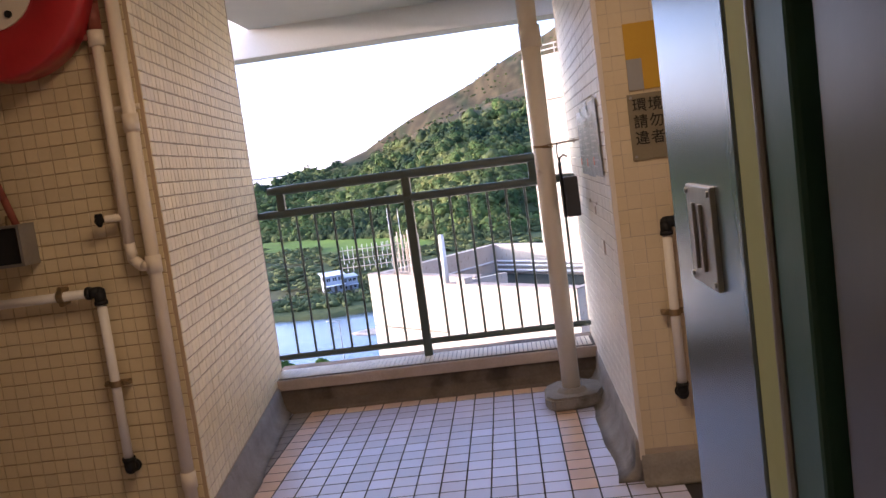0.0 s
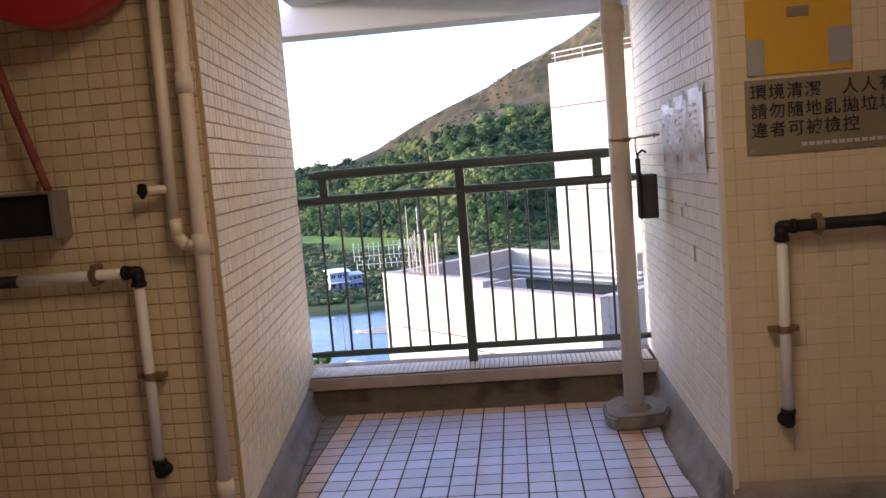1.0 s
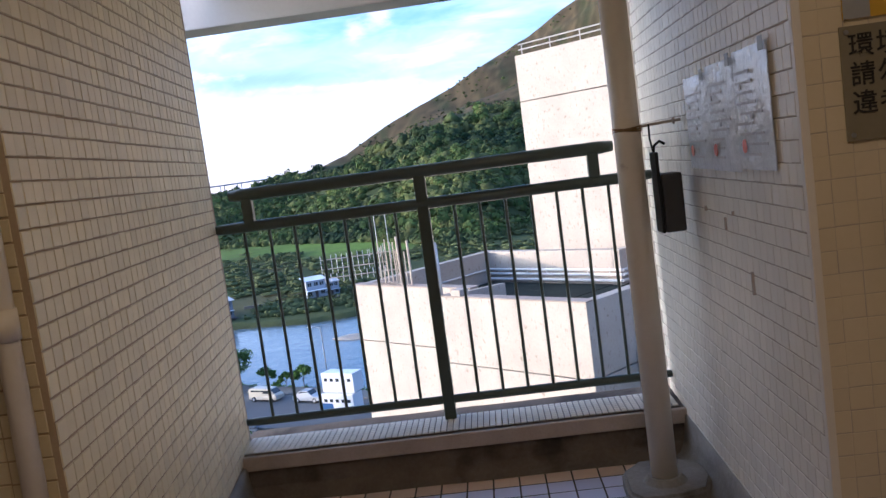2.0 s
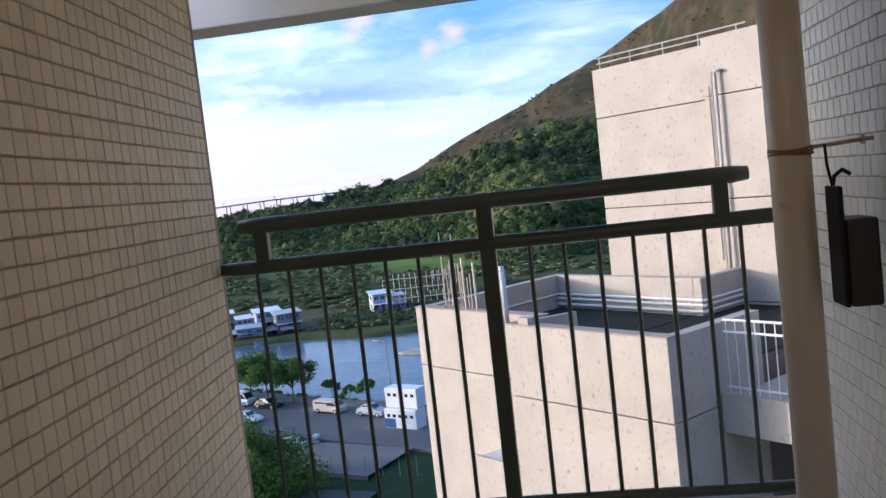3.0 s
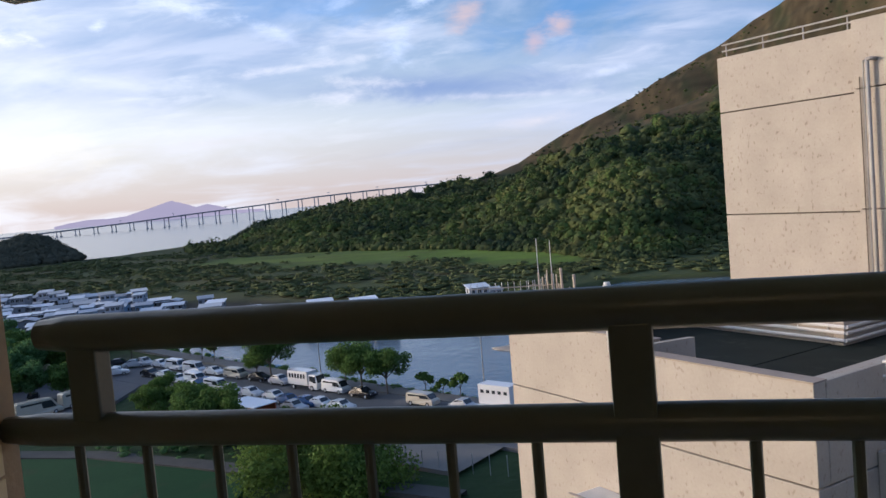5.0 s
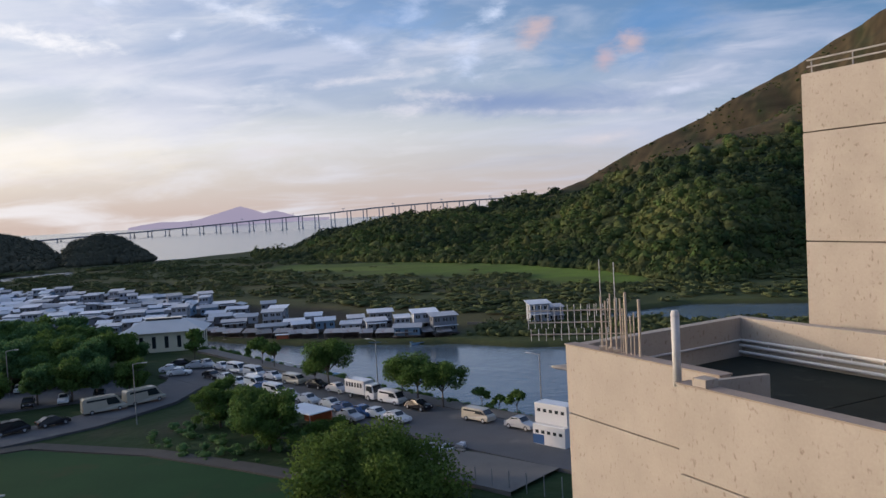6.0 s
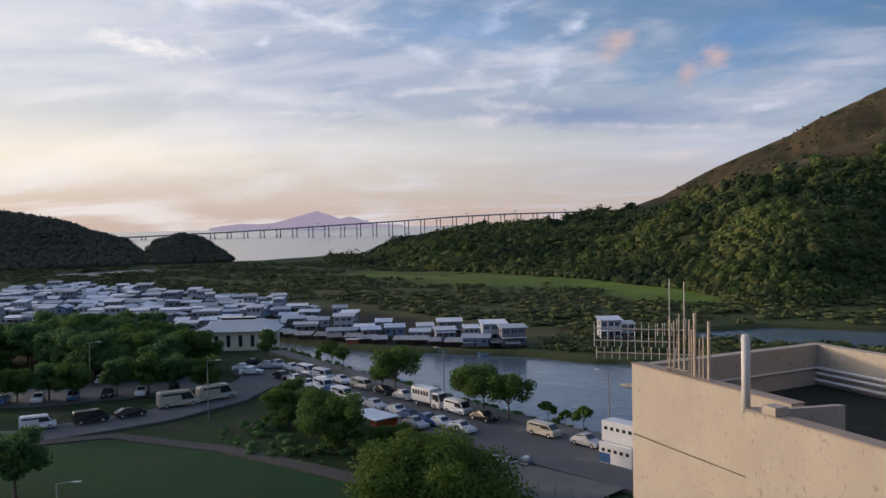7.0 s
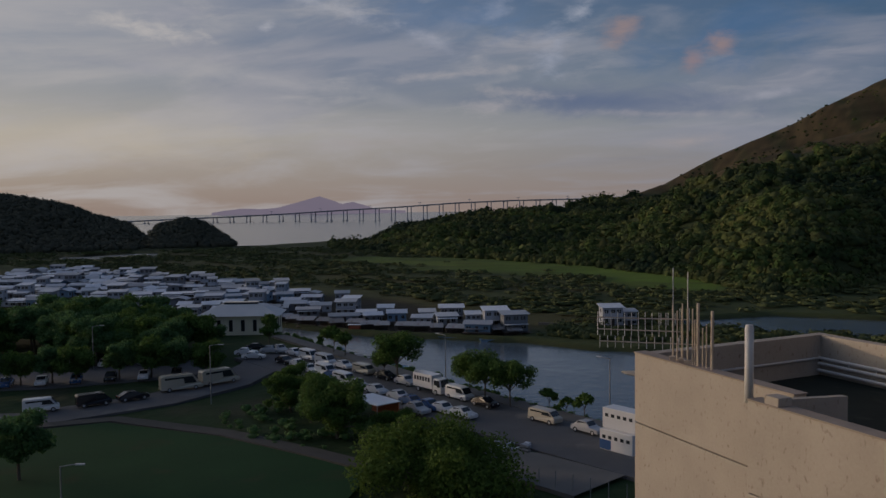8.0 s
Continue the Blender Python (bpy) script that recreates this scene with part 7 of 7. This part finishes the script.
# low causeway wall by the hut
th = thing("causeway_wall", "pale low wall along the far bank", "wall", (0, 0, GROUND - 0.2))
part("wall", box(bmesh.new(), -62, -38, 196.2, 196.6, 0, 0.9, 0.03, ), M_PAVE, th)

# ---- the viaduct over the bay ----
SPAN = [(-52, 2050, -25), (-45.3, 2030, -23), (-40.1, 2030, -17.1), (-38.3, 2025, -15.2), (-34.6, 2020, -10), (-30.9, 2000, -3.1), (-27, 1990, 2.9), (-23.1, 1980, 11.0), (-19.3, 1970, 15.1), (-15.5, 1960, 16.5), (-10, 1950, 17)]
via = thing("viaduct", "long sea viaduct on paired piers, paled by painted haze", "bridge", (0, 0, 0))
pts = []
for (a0, r0, z0), (a1, r1, z1) in zip(SPAN, SPAN[1:]):
    for k in range(16):
        t = k / 16
        a, r = radians(a0 + (a1 - a0) * t), r0 + (r1 - r0) * t
        pts.append(Vector((r * math.sin(a), r * math.cos(a), z0 + (z1 - z0) * t)))
bm = bmesh.new()
last = None
for i, p in enumerate(pts):
    d = (pts[min(i + 1, len(pts) - 1)] - pts[max(i - 1, 0)]).normalized()
    n = Vector((-d.y, d.x, 0)).normalized() * 11
    row = [bm.verts.new(p + n * s + Vector((0, 0, z))) for s, z in ((-1, 0), (1, 0), (0.8, -3.0), (-0.8, -3.0))]
    if last:
        for k in range(4):
            bm.faces.new((last[k], last[(k + 1) % 4], row[(k + 1) % 4], row[k]))
    last = row
bmesh.ops.recalc_face_normals(bm, faces=bm.faces)
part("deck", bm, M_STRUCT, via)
acc = 0.0
for i in range(1, len(pts)):
    acc += (pts[i] - pts[i - 1]).length
    while acc > 38:
        acc -= 38
        p = pts[i] + (pts[i - 1] - pts[i]).normalized() * acc
        d = (pts[i] - pts[i - 1]).normalized()
        m = Matrix.Translation((p.x, p.y, 0)) @ Matrix.Rotation(math.atan2(d.y, d.x), 4, "Z")
        if p.z < -28:
            continue
        for s in (-1, 1):
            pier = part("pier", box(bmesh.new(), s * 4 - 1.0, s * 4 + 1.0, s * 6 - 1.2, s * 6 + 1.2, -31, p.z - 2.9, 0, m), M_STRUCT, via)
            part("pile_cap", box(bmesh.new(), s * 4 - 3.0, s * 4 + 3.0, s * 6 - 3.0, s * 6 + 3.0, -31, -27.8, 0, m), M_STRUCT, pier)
for k, i in enumerate(range(60, len(pts), 14)):
    p = pts[i]
    part("gantry", box(bmesh.new(), -3.5, 3.5, -0.4, 0.4, p.z + 5.0, p.z + 6.2, 0, Matrix.Translation((p.x, p.y, 0))), M_STRUCT, via)
    part("gantry_post", tube(bmesh.new(), (p.x, p.y, p.z - 0.5), (p.x, p.y, p.z + 5.0), 0.4, n=6), M_STRUCT, via)

# far islands; their haze is a mauve glow put into the material
def far_range(name, label, profile, r):
    verts, faces = [], []
    prof = [(a, t) for a, t in profile]
    for i in range(61):
        a = prof[0][0] + (prof[-1][0] - prof[0][0]) * i / 60
        t = np.interp(a, [p[0] for p in prof], [p[1] for p in prof])
        h = max(t * r + 1.3 + 1.6 * noise.noise((i * 0.9, 0, 0)), -28.5)
        for rr, z in ((r - 150, -30), (r, h), (r + 150, -30)):
            verts.append((rr * math.sin(radians(a)), rr * math.cos(radians(a)), z))
    for i in range(60):
        for k in range(2):
            faces.append((i * 3 + k, i * 3 + k + 1, i * 3 + k + 4, i * 3 + k + 3))
    ob = mesh(name, verts, faces, M_HAZEGLOW, smooth=True)
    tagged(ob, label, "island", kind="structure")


far_range("backdrop", "island hill far across the bay, haze painted as mauve glow", [(-39.4, -.0040), (-38.7, -.0019), (-37.4, .0006), (-36.2, -.0002), (-35.2, .0008), (-33.6, .0081), (-32.35, .0142), (-31.4, .0088), (-30.85, .0046), (-30.1, .0071), (-29.3, .0031), (-28.4, -.0024), (-26.5, -.0040)], 4600)
